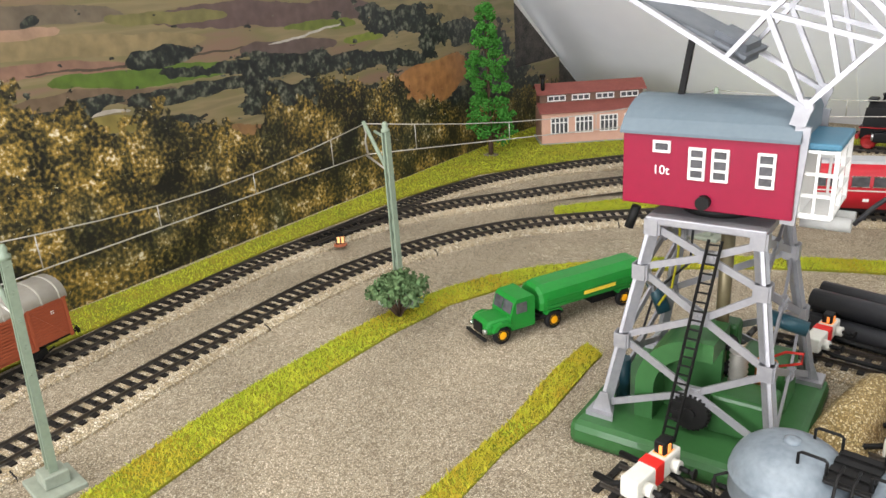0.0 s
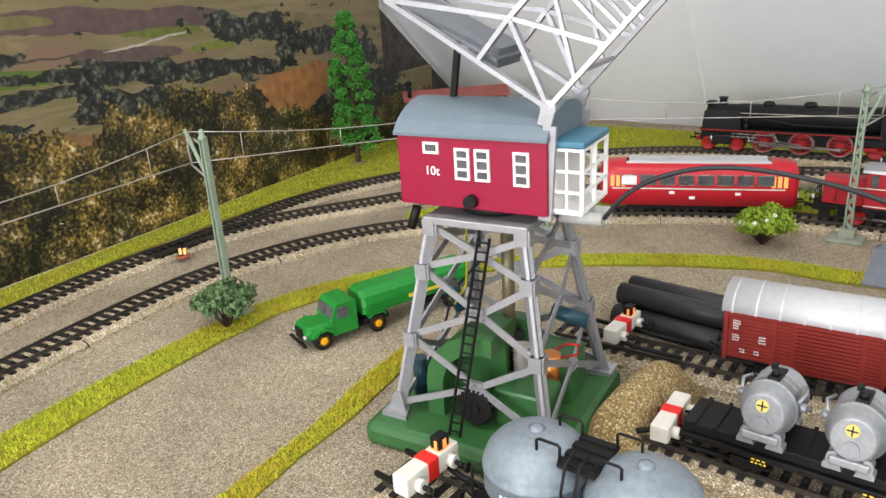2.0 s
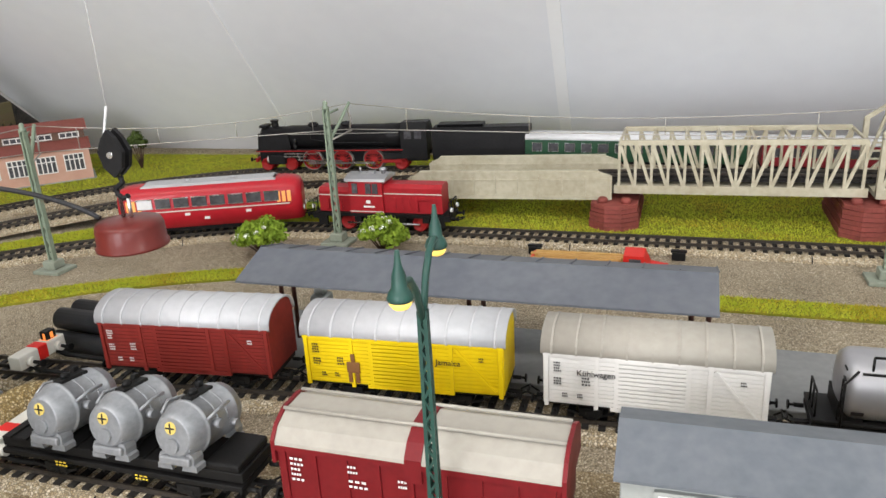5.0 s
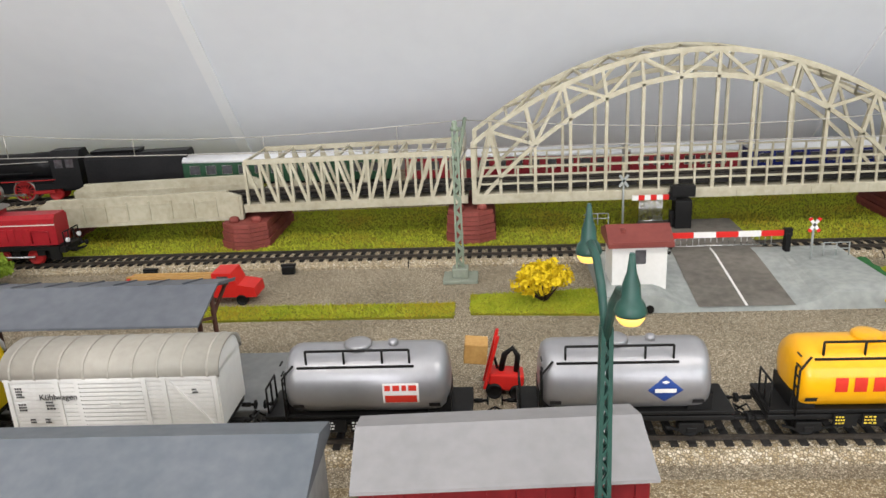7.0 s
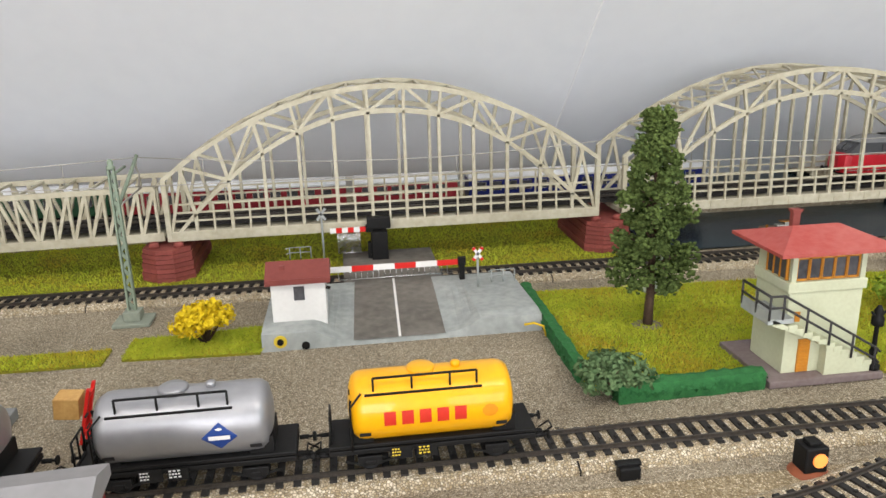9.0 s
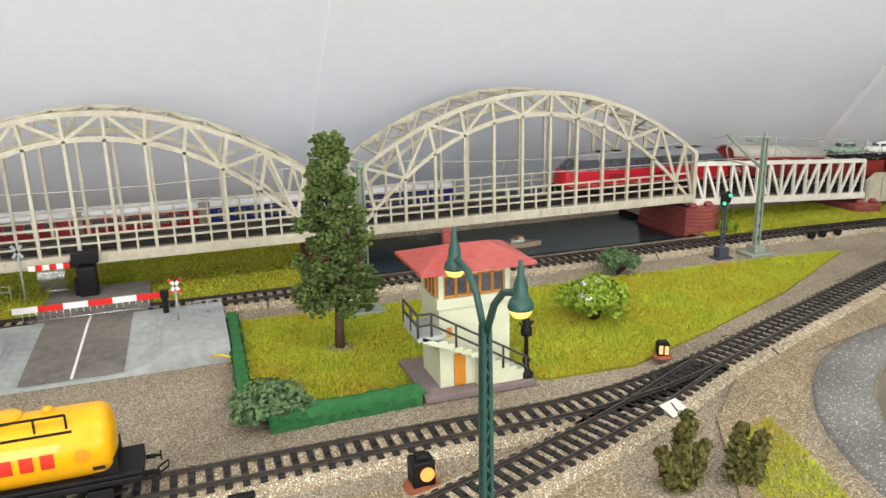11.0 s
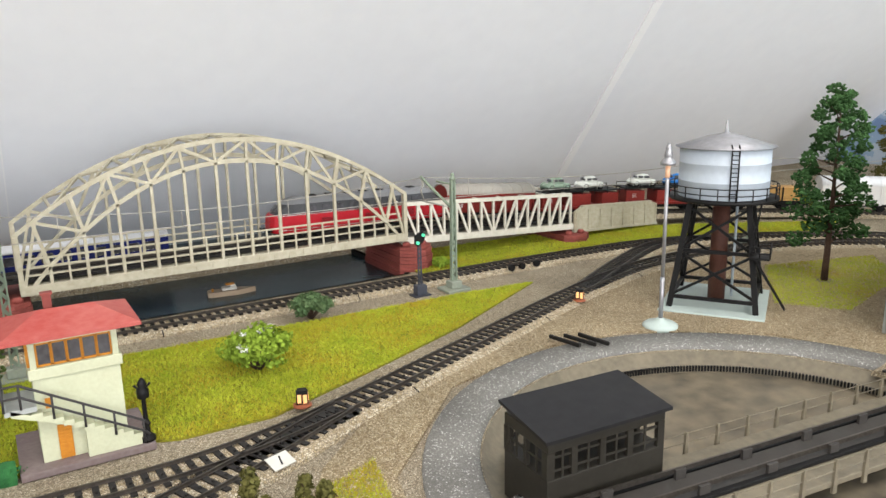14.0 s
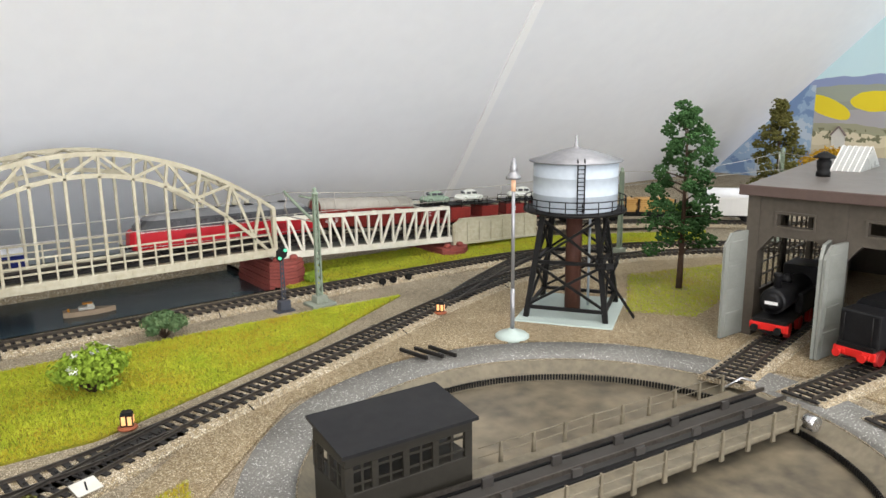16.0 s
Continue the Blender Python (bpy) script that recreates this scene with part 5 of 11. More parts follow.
def hedge(a, b, w, h, label):
    bm = bm_new()
    a, b = Vector((*a, 0)), Vector((*b, 0))
    n = max(2, int((b - a).length / 0.004))
    d = (b - a).normalized()
    s = Vector((-d.y, d.x, 0))
    rows = []
    for k in range(n + 1):
        p = a.lerp(b, k / n)
        row = []
        for u, v in ((-0.5, 0), (-0.5, 0.5), (-0.42, 0.95), (0, 1.02), (0.42, 0.95), (0.5, 0.5), (0.5, 0)):
            j = noise.noise_vector(Vector((p.x * 300, p.y * 300, v * 9 + u * 5))) * 0.0011
            row.append(bm.verts.new(p + s * u * w + Vector((0, 0, v * h)) + j))
        rows.append(row)
    for r, q in zip(rows, rows[1:]):
        for k in range(6):
            bm.faces.new((r[k], q[k], q[k + 1], r[k + 1]))
    bm.faces.new(rows[0])
    bm.faces.new(rows[-1][::-1])
    ob = tagged(part("hedge", bm, HEDGE), label, "hedge")
    me = leaf_cloud([(*(a.lerp(b, (k + 0.5) / (n * 2)) + Vector((0, 0, h * 0.5))), w * 0.62) for k in range(n * 2)], 34, 0.0013, n)
    me.materials.append(HEDGE)
    put_part("leaves", me, Matrix(), ob)
    return ob


hedge((0.3244, 0.6526), (0.3218, 0.5011), 0.008, 0.010, "long low trimmed green hedge edging the lawn")
hedge((0.3319, 0.4773), (0.4178, 0.4794), 0.010, 0.011, "low trimmed green hedge along the track side")
ob = hedge((-0.5577, 0.7276), (-0.3945, 0.7542), 0.026, 0.014, "raised yellow-green hedge bank between the tracks")
ob.data.materials[0] = material("moss_bank", (0.22, 0.28, 0.02), 0.95, col2=(0.33, 0.36, 0.04), scale=300, amount=1.0, bump=1.0, bscale=700)
bm = bm_new()
r = random.Random(4)
for k in range(24):
    blob(bm, (-0.568 + r.gauss(0, 0.008), 0.728 + r.gauss(0, 0.006), 0.004 + 0.012 * r.random() * (1 - k / 30)), 0.006, 0.8, 5)
tagged(part("rock_pile", bm, PATINA), "little heap of white-grey rocks", "rocks")
bm = bm_new()
r = random.Random(77)
for k in range(60):
    a, d = r.uniform(0, math.tau), r.random() ** 0.7
    blob(bm, (-0.570 + 0.014 * d * math.cos(a), 0.737 + 0.016 * d * math.sin(a), 0.0135 * (1 - d)), r.uniform(0.0022, 0.0040), 0.8, 6)
tagged(part("rock_pile", bm, PATINA), "small mound of white rubble between the curved tracks", "rocks")

bm = bm_new()
r = random.Random(31)
for k in range(7):
    blob(bm, (r.uniform(-0.012, 0.012), r.uniform(-0.008, 0.008), 0.003 + r.uniform(0, 0.006)), r.uniform(0.004, 0.008), 0.8, 6)
ob = tagged(part("white_rock", bm, WHITE), "heap of white plaster rock beside the track", "rock")
ob.matrix_world = pose(1.5536, 0.6669, 0.002)
bush(1.6034, 0.6638, 0.020, 0.020, LEAFBRIGHT, "low green shrub beside the white rock", 21, clumps=12, z=0.002)
bush(1.4846, 0.7002, 0.022, 0.030, LEAFBRIGHT, "low green shrubs along the rear track", 22, clumps=16, z=0.002)

# ---- rolling stock ----
RT = 0.0078


def place(key, dist):
    p, a = on_path(PATHS[key], dist)
    return p, a


def at_x(key, x):
    """The pose on a track at a given x."""
    path = PATHS[key]
    i = min(range(len(path)), key=lambda k: abs(path[k].x - x) + (5 if path[k].y < 0.3 and key in "FM" else 0))
    q, p = path[max(i - 4, 0)], path[min(i + 4, len(path) - 1)]
    d = p - q
    c = path[i]
    return pose(c.x, c.y, c.z + RT, 0, -math.degrees(math.atan2(d.z, math.hypot(d.x, d.y))), math.degrees(math.atan2(d.y, d.x)))


def wheel_mesh(r, mat, spokes=0):
    """A flanged wheel, with open spokes and a crank boss when spokes are asked for."""
    bm = bm_new()
    if not spokes:
        lathe(bm, [(r * 0.2, -0.0012), (r * 0.8, -0.0010), (r * 0.86, -0.0016), (r, -0.0016), (r, 0.0006), (r * 1.10, 0.0008), (r * 1.10, 0.0014), (r * 0.7, 0.0014)], 20, axis="y")
        return mesh_of("wheel", bm, mat)
    ring = [(r * 0.80, -0.0012), (r * 0.93, -0.0012), (r * 0.93, 0.0010), (r * 0.80, 0.0010)]
    rings = [[bm.verts.new((q * math.cos(k * math.tau / 28), y, q * math.sin(k * math.tau / 28))) for k in range(28)] for q, y in ring]
    for a, b in zip(rings, rings[1:] + rings[:1]):
        for k in range(28):
            bm.faces.new((a[k], a[(k + 1) % 28], b[(k + 1) % 28], b[k]))
    for k in range(spokes):
        a = k * math.tau / spokes
        bar(bm, (r * 0.15 * math.cos(a), -0.0002, r * 0.15 * math.sin(a)), (r * 0.85 * math.cos(a), -0.0002, r * 0.85 * math.sin(a)), r * 0.09, 0.0009)
    rod(bm, (0, -0.0016, 0), (0, 0.0012, 0), r * 0.24, None, 12)
    prism(bm, [(-r * 0.6, r * 0.55), (r * 0.6, r * 0.55), (r * 0.42, r * 0.74), (0, r * 0.84), (-r * 0.42, r * 0.74)], -0.0010, 0.0006, "y")
    return mesh_of("wheel", bm, mat)


def tyre_mesh(r):
    bm = bm_new()
    ring = [(r * 0.92, -0.0016), (r, -0.0016), (r, 0.0006), (r * 1.08, 0.0008), (r * 1.08, 0.0014), (r * 0.92, 0.0014)]
    rings = [[bm.verts.new((q * math.cos(k * math.tau / 28), y, q * math.sin(k * math.tau / 28))) for k in range(28)] for q, y in ring]
    for a, b in zip(rings, rings[1:] + rings[:1]):
        for k in range(28):
            bm.faces.new((a[k], a[(k + 1) % 28], b[(k + 1) % 28], b[k])).smooth = True
    return mesh_of("tyre", bm, material("wheel_tyre_steel", (0.30, 0.27, 0.24), 0.4, 0.8))


WHEEL = wheel_mesh(0.0052, BLACK)
WHEELR = wheel_mesh(0.0062, WHEELRED)
WHEELBIG = wheel_mesh(0.0105, WHEELRED, 14)
TYREBIG = tyre_mesh(0.0105)
WHEELTINY = wheel_mesh(0.0040, BLACK)


def buffer_mesh():
    bm = bm_new()
    rod(bm, (0, 0, 0), (0.0042, 0, 0), 0.0011, None, 8)
    rod(bm, (0.0042, 0, 0), (0.0062, 0, 0), 0.0007, None, 8)
    rod(bm, (0.0062, 0, 0), (0.0070, 0, 0), 0.0022, None, 12)
    return mesh_of("buffer", bm, BLACK)


BUFFER = buffer_mesh()


def running_gear(root, L, floor, width=0.026, axles=None, frame=BLACK):
    """Underframe, wheels, buffers and couplings for a wagon of length L."""
    bm = bm_new()
    box(bm, -L / 2, L / 2, -width / 2, width / 2, floor - 0.0026, floor, 0.0005)
    box(bm, -L * 0.42, L * 0.42, -width / 2 + 0.0030, -width / 2 + 0.005, floor - 0.0042, floor - 0.0024)
    box(bm, -L * 0.42, L * 0.42, width / 2 - 0.005, width / 2 - 0.0030, floor - 0.0042, floor - 0.0024)
    part("underframe", bm, frame, root)
    for x in axles or (-L * 0.28, L * 0.28):
        for s in (-1, 1):
            put_part("wheel", WHEEL, pose(x, s * 0.0078, 0.0052, 0, 0, 0 if s < 0 else 180), root)
        bm = bm_new()
        for s in (-1, 1):
            y = s * 0.0108
            box(bm, x - 0.0055, x + 0.0055, y - 0.0010, y + 0.0010, floor - 0.0085, floor - 0.004, 0.0004)
            box(bm, x - 0.0022, x + 0.0022, y - 0.0014, y + 0.0014, 0.0034, floor - 0.006, 0.0004)
            bar(bm, (x - 0.011, y, floor - 0.006), (x - 0.002, y, floor - 0.0085), 0.0010)
            bar(bm, (x + 0.011, y, floor - 0.006), (x + 0.002, y, floor - 0.0085), 0.0010)
        part("axle_guard", bm, frame, root)
    for sx in (-1, 1):
        for sy in (-1, 1):
            put_part("buffer", BUFFER, pose(sx * L / 2, sy * 0.0090, floor - 0.0030, 0, 0, 0 if sx > 0 else 180), root)
        bm = bm_new()
        bar(bm, (sx * L / 2 * 0.9, 0, floor - 0.006), (sx * (L / 2 + 0.006), 0, floor - 0.0065), 0.003, 0.0016)
        tube(bm, [(sx * (L / 2 + 0.005), -0.003, floor - 0.006), (sx * (L / 2 + 0.010), -0.003, floor - 0.003), (sx * (L / 2 + 0.010), 0.003, floor - 0.003), (sx * (L / 2 + 0.005), 0.003, floor - 0.006)], 0.0005)
        part("coupling", bm, BLACK, root)


def round_roof(w, rise, base, n=12, t=0.001):
    pts = []
    for k in range(n + 1):
        a = math.pi * k / n
        pts.append((-w / 2 * math.cos(a), base + rise * math.sin(a) ** 0.8))
    return pts


def boxcar(m, body, roof, label, L=0.104, w=0.031, floor=0.0118, eave=0.0385, seed=1, ribs=9, ink=INKWHITE, brace=False, rise=0.0105):
    root = thing("boxcar", label, "goods wagon", m, group="covered goods wagons")
    bm = bm_new()
    box(bm, -L / 2, L / 2, -w / 2, w / 2, floor, eave)
    hl = [(-w / 2 + 0.0005, eave)] + [(u * 0.97, v - 0.0008) for u, v in round_roof(w, rise, eave)] + [(w / 2 - 0.0005, eave)]
    prism(bm, hl[1:-1], -L / 2, L / 2, "x")
    part("body", bm, body, root)
    # boards as thin proud strips on both sides
    n = 12
    meshes = []
    for xa, xb, up in ((-L / 2 + 0.003, -0.0165, 0.0), (-0.0145, 0.0145, 0.0008), (0.0165, L / 2 - 0.003, 0.0)):
        meshes.append(mesh_of("board", box(bm_new(), xa, xb, -w / 2 - up - 0.0004, -w / 2 - up + 0.0001, 0, (eave - floor) / n - 0.0007), body))
    post = mesh_of("side_post", box(bm_new(), -0.0010, 0.0010, -w / 2 - 0.0010, -w / 2 + 0.0002, floor - 0.0015, eave - 0.0005), body)
    for turn in (0, 180):
        for k in range(n):
            for me in meshes:
                put_part("board", me, pose(0, 0, floor + 0.001 + (eave - floor - 0.002) * k / n, 0, 0, turn), root)
        for x in (-L / 2 + 0.0015, -L / 4, -0.0155, 0.0155, L / 4, L / 2 - 0.0015):
            put_part("side_post", post, pose(0, 0, 0, 0, 0, turn) @ pose(x, 0, 0), root)
    for s in (-1, 1):
        y = s * (w / 2 + 0.0004)
        part("top_rail", box(bm_new(), -L / 2, L / 2, y - 0.0005, y + 0.0005, eave - 0.0022, eave - 0.0006), body, root)
        part("door_track", box(bm_new(), -0.018, L / 4, y - 0.0007, y + 0.0009, floor - 0.0014, floor + 0.0006), body, root)
        part("end_brace", bar(bm_new(), (L / 4 + 0.002, y, eave - 0.003), (L / 2 - 0.004, y, floor + 0.001), 0.0012, 0.0014, up=(0, 1, 0)), body, root)
    bm = bm_new()
    box(bm, -0.0145, 0.0145, -w / 2 - 0.0011, -w / 2 - 0.0001, floor - 0.0005, floor + 0.0008)
    box(bm, -0.0010, 0.0035, -w / 2 - 0.0019, -w / 2 - 0.0008, (floor + eave) / 2 - 0.0005, (floor + eave) / 2 + 0.0003)
    part("door_latch", bm, body, root)
    bm = bm_new()
    outer = round_roof(w + 0.0022, rise + 0.0010, eave - 0.0006)
    inner = [(u * 0.96, v - 0.0010) for u, v in outer][::-1]
    prism(bm, outer + inner, -L / 2 - 0.0012, L / 2 + 0.0012, "x", True)
    rf = part("roof", bm, roof, root)
    bm = bm_new()
    for k in range(ribs):
        x = -L / 2 + 0.004 + (L - 0.008) * k / (ribs - 1)
        o = round_roof(w + 0.0028, rise + 0.0014, eave - 0.0006)
        i = [(u * 0.97, v - 0.0008) for u, v in o][::-1]
        prism(bm, o + i, x - 0.0005, x + 0.0005, "x")
    part("roof_ribs", bm, roof, rf)
    bm = bm_new()
    ys = -w / 2 - 0.0008
    marks(bm, -L / 2 + 0.005, ys, eave - 0.005, 4, 0.004, 0.0009, 0.0014, seed=seed)
    marks(bm, -L / 2 + 0.005, ys, eave - 0.013, 3, 0.0045, 0.0009, 0.0014, seed=seed + 1)
    marks(bm, -L / 2 + 0.018, ys, eave - 0.012, 3, 0.0045, 0.0010, 0.0016, seed=seed + 2)
    marks(bm, -L / 2 + 0.009, ys, floor + 0.006, 2, 0.003, 0.0009, 0.0014, seed=seed + 3)
    marks(bm, -L / 2 + 0.016, ys, floor + 0.006, 2, 0.003, 0.0009, 0.0014, seed=seed + 3)
    marks(bm, L / 2 - 0.012, ys, eave - 0.007, 2, 0.003, 0.0009, 0.0014, seed=seed + 4)
    part("inscription_bars", bm, ink, root, "small unreadable lettering")
    running_gear(root, L, floor)
    return root


car_a = boxcar(at_x("A", -0.3515) @ pose(0, 0, 0.0018), BROWNRED, SILVERROOF, "oxide red covered goods wagon with a silver-grey roof", L=0.099, rise=0.0098, seed=2)
car_b = boxcar(at_x("A", -0.2325), YELLOW, SILVERROOF, "bright yellow banana wagon with a silver-grey roof", L=0.103, rise=0.0098, seed=5, ink=INK, ribs=9)
writing("Jamaica", 0.0042, INK, car_b, pose(0.018, -0.0166, 0.0265, 90))
bm = bm_new()
box(bm, -0.0262, -0.0240, -0.0170, -0.0164, 0.0245, 0.0290, 0.0003)
box(bm, -0.0285, -0.0215, -0.0170, -0.0164, 0.0185, 0.0245, 0.0003)
box(bm, -0.0280, -0.0258, -0.0170, -0.0164, 0.0130, 0.0185, 0.0003)
box(bm, -0.0242, -0.0220, -0.0170, -0.0164, 0.0130, 0.0185, 0.0003)
part("emblem", bm, material("brown_emblem", (0.20, 0.09, 0.03), 0.6), car_b, "plain dark brown printed emblem")
car_c = boxcar(at_x("A", -0.1135), WHITE, BEIGEROOF, "white refrigerator wagon with a beige-grey roof", L=0.098, rise=0.0098, seed=9, ink=INK, ribs=9)
writing("Kühlwagen", 0.0040, INK, car_c, pose(-0.0335, -0.0166, 0.0275, 90))


def tank_car(m, paint, badge, label, band=None):
    root = thing("tank_wagon", label, "tank wagon", m, group="tank wagons")
    L, r, zc, T = 0.094, 0.0157, 0.0280, 0.075
    bm = bm_new()
    prof = [(0.004, -T / 2), (r * 0.55, -T / 2 + 0.0006), (r * 0.86, -T / 2 + 0.002), (r * 0.97, -T / 2 + 0.0045), (r, -T / 2 + 0.007), (r, T / 2 - 0.007), (r * 0.97, T / 2 - 0.0045), (r * 0.86, T / 2 - 0.002), (r * 0.55, T / 2 - 0.0006), (0.004, T / 2)]
    lathe(bm, prof, 40, (0, 0, zc), "x")
    part("tank", bm, paint, root)
    bm = bm_new()
    lathe(bm, [(0.0065, 0), (0.0065, 0.0016), (0.0055, 0.0024), (0.002, 0.0026)], 20, (-0.004, 0, zc + r - 0.0008))
    lathe(bm, [(0.0022, 0), (0.0022, 0.0024), (0.001, 0.003)], 12, (0.012, 0, zc + r - 0.0006))
    part("dome_lid", bm, paint, root)
    bm = bm_new()
    for x in (-0.026, -0.009, 0.008, 0.020):
        rod(bm, (x, -0.0105, zc + r - 0.0055), (x, -0.0105, zc + r + 0.0018), 0.00055, None, 6)
    tube(bm, [(-0.026, -0.0105, zc + r + 0.0018), (0.020, -0.0105, zc + r + 0.0018)], 0.0006)
    box(bm, -0.030, 0.022, -0.0125, -0.0065, zc + r - 0.0058, zc + r - 0.0050)
    part("walkway", bm, BLACK, root, "black walkway with handrail")
    bm = bm_new()
    for s in (-0.0125, -0.0085):
        tube(bm, [(-T / 2 + 0.006, s, zc + r - 0.004), (-T / 2 + 0.001, s - 0.002, zc + r * 0.4), (-T / 2 + 0.001, s - 0.002, 0.013)], 0.0005)
    for k in range(6):
        z = 0.016 + k * 0.0050
        bar(bm, (-T / 2 + 0.001, -0.0145, z), (-T / 2 + 0.001, -0.0105, z), 0.0006)
    part("ladder", bm, BLACK, root)
    bm = bm_new()
    box(bm, -L / 2, L / 2, -0.0125, 0.0125, 0.0128, 0.0146, 0.0004)
    for s in (-1, 1):
        prism(bm, [(s * T * 0.50, 0.0146), (s * T * 0.36, 0.0146), (s * T * 0.36, 0.0190), (s * T * 0.50, 0.0225)], -0.0105, 0.0105, "y")
    part("saddle", bm, BLACK, root)
    bm = bm_new()
    box(bm, -L / 2 + 0.001, -L / 2 + 0.0018, -0.0100, 0.004, 0.015, 0.0155)
    for y in (-0.010, -0.003, 0.004):
        rod(bm, (-L / 2 + 0.0012, y, 0.015), (-L / 2 + 0.0012, y, 0.027), 0.0005, None, 6)
    tube(bm, [(-L / 2 + 0.0012, -0.010, 0.027), (-L / 2 + 0.0012, 0.004, 0.027)], 0.0005)
    part("brake_platform_rail", bm, BLACK, root)
    bm = bm_new()
    box(bm, -0.020, -0.010, -0.0137, -0.0128, 0.0068, 0.0128)
    box(bm, -0.008, 0.001, -0.0137, -0.0128, 0.0068, 0.0128)
    part("data_plate", bm, BLACK, root)
    bm = bm_new()
    marks(bm, -0.0192, -0.0138, 0.0120, 3, 0.005, 0.0008, 0.0015, seed=3)
    marks(bm, -0.0072, -0.0138, 0.0120, 3, 0.007, 0.0008, 0.0015, seed=4)
    part("inscription_bars", bm, INKYELLOW if badge == "yellow" else INKWHITE, root)
    # the badge bends with the tank
    def skin(bm, pts, lift, seg=8):
        """A flat outline strip laid on the tank: pts are (x, angle0, angle1)."""
        for (xa, a0, a1), (xb, b0, b1) in zip(pts, pts[1:]):
            va = [bm.verts.new((xa, -(r + lift) * math.cos(radians(a0 + (a1 - a0) * k / seg)), zc + (r + lift) * math.sin(radians(a0 + (a1 - a0) * k / seg)))) for k in range(seg + 1)]
            vb = [bm.verts.new((xb, -(r + lift) * math.cos(radians(b0 + (b1 - b0) * k / seg)), zc + (r + lift) * math.sin(radians(b0 + (b1 - b0) * k / seg)))) for k in range(seg + 1)]
            for k in range(seg):
                bm.faces.new((va[k], vb[k], vb[k + 1], va[k + 1]))
    if badge == "redwhite":
        bm = bm_new()
        skin(bm, [(0.008, -22, 14), (0.024, -22, 14)], 0.0003)
        part("badge_field", bm, WHITE, root, "white badge field")
        bm = bm_new()
        skin(bm, [(0.009, -20, -6), (0.023, -20, -6)], 0.0006)
        skin(bm, [(0.009, 2, 11), (0.0115, 2, 11)], 0.0006)
        skin(bm, [(0.0125, 2, 11), (0.0155, 2, 11)], 0.0006)
        skin(bm, [(0.0165, 2, 11), (0.0185, 2, 11)], 0.0006)
        skin(bm, [(0.0195, 2, 11), (0.023, 2, 11)], 0.0006)
        part("badge_bars", bm, INKRED, root, "red bars of the badge")
    elif badge == "blue":
        bm = bm_new()
        skin(bm, [(0.0085, -4.5, -4), (0.016, -28, 20), (0.0235, -4.5, -4)], 0.0003)
        part("badge_diamond", bm, INKBLUE, root, "blue diamond badge")
        bm = bm_new()
        skin(bm, [(0.0115, -8, -1), (0.0205, -8, -1)], 0.0006)
        skin(bm, [(0.0145, 9, 10), (0.016, 7, 12), (0.0175, 9, 10)], 0.0006)
        part("badge_bar", bm, WHITE, root, "white bar across the badge")
    else:
        bm = bm_new()
        for k in range(5):
            skin(bm, [(-0.022 + k * 0.0078, -12, 12), (-0.0168 + k * 0.0078, -12, 12)], 0.0003)
        part("badge_bars", bm, INKRED, root, "red bars in place of lettering")
        bm = bm_new()
        skin(bm, [(0.0215, -3, 3), (0.023, -9, 9), (0.025, -11, 11), (0.027, -9, 9), (0.0285, -3, 3)], 0.0003)
        part("badge_disc", bm, material("amber_badge", (0.7, 0.25, 0.01), 0.5), root, "amber round badge")
    bm = bm_new()
    for x0 in (-0.033, 0.028):
        skin(bm, [(x0, -34, -24), (x0 + 0.005, -34, -24)], 0.0003)
    part("hazard_plate", bm, INK, root)
    running_gear(root, L, 0.0120, 0.024, (-0.029, 0.029))
    return root


tank_car(at_x("A", 0.0060), TANKSILVER, "redwhite", "silver tank wagon with a red and white badge")
tank_car(at_x("A", 0.1145), TANKSILVER, "blue", "silver tank wagon with a blue diamond badge")
tank_car(at_x("A", 0.2250), TANKYELLOW, "yellow", "yellow tank wagon with red marks and an amber badge")


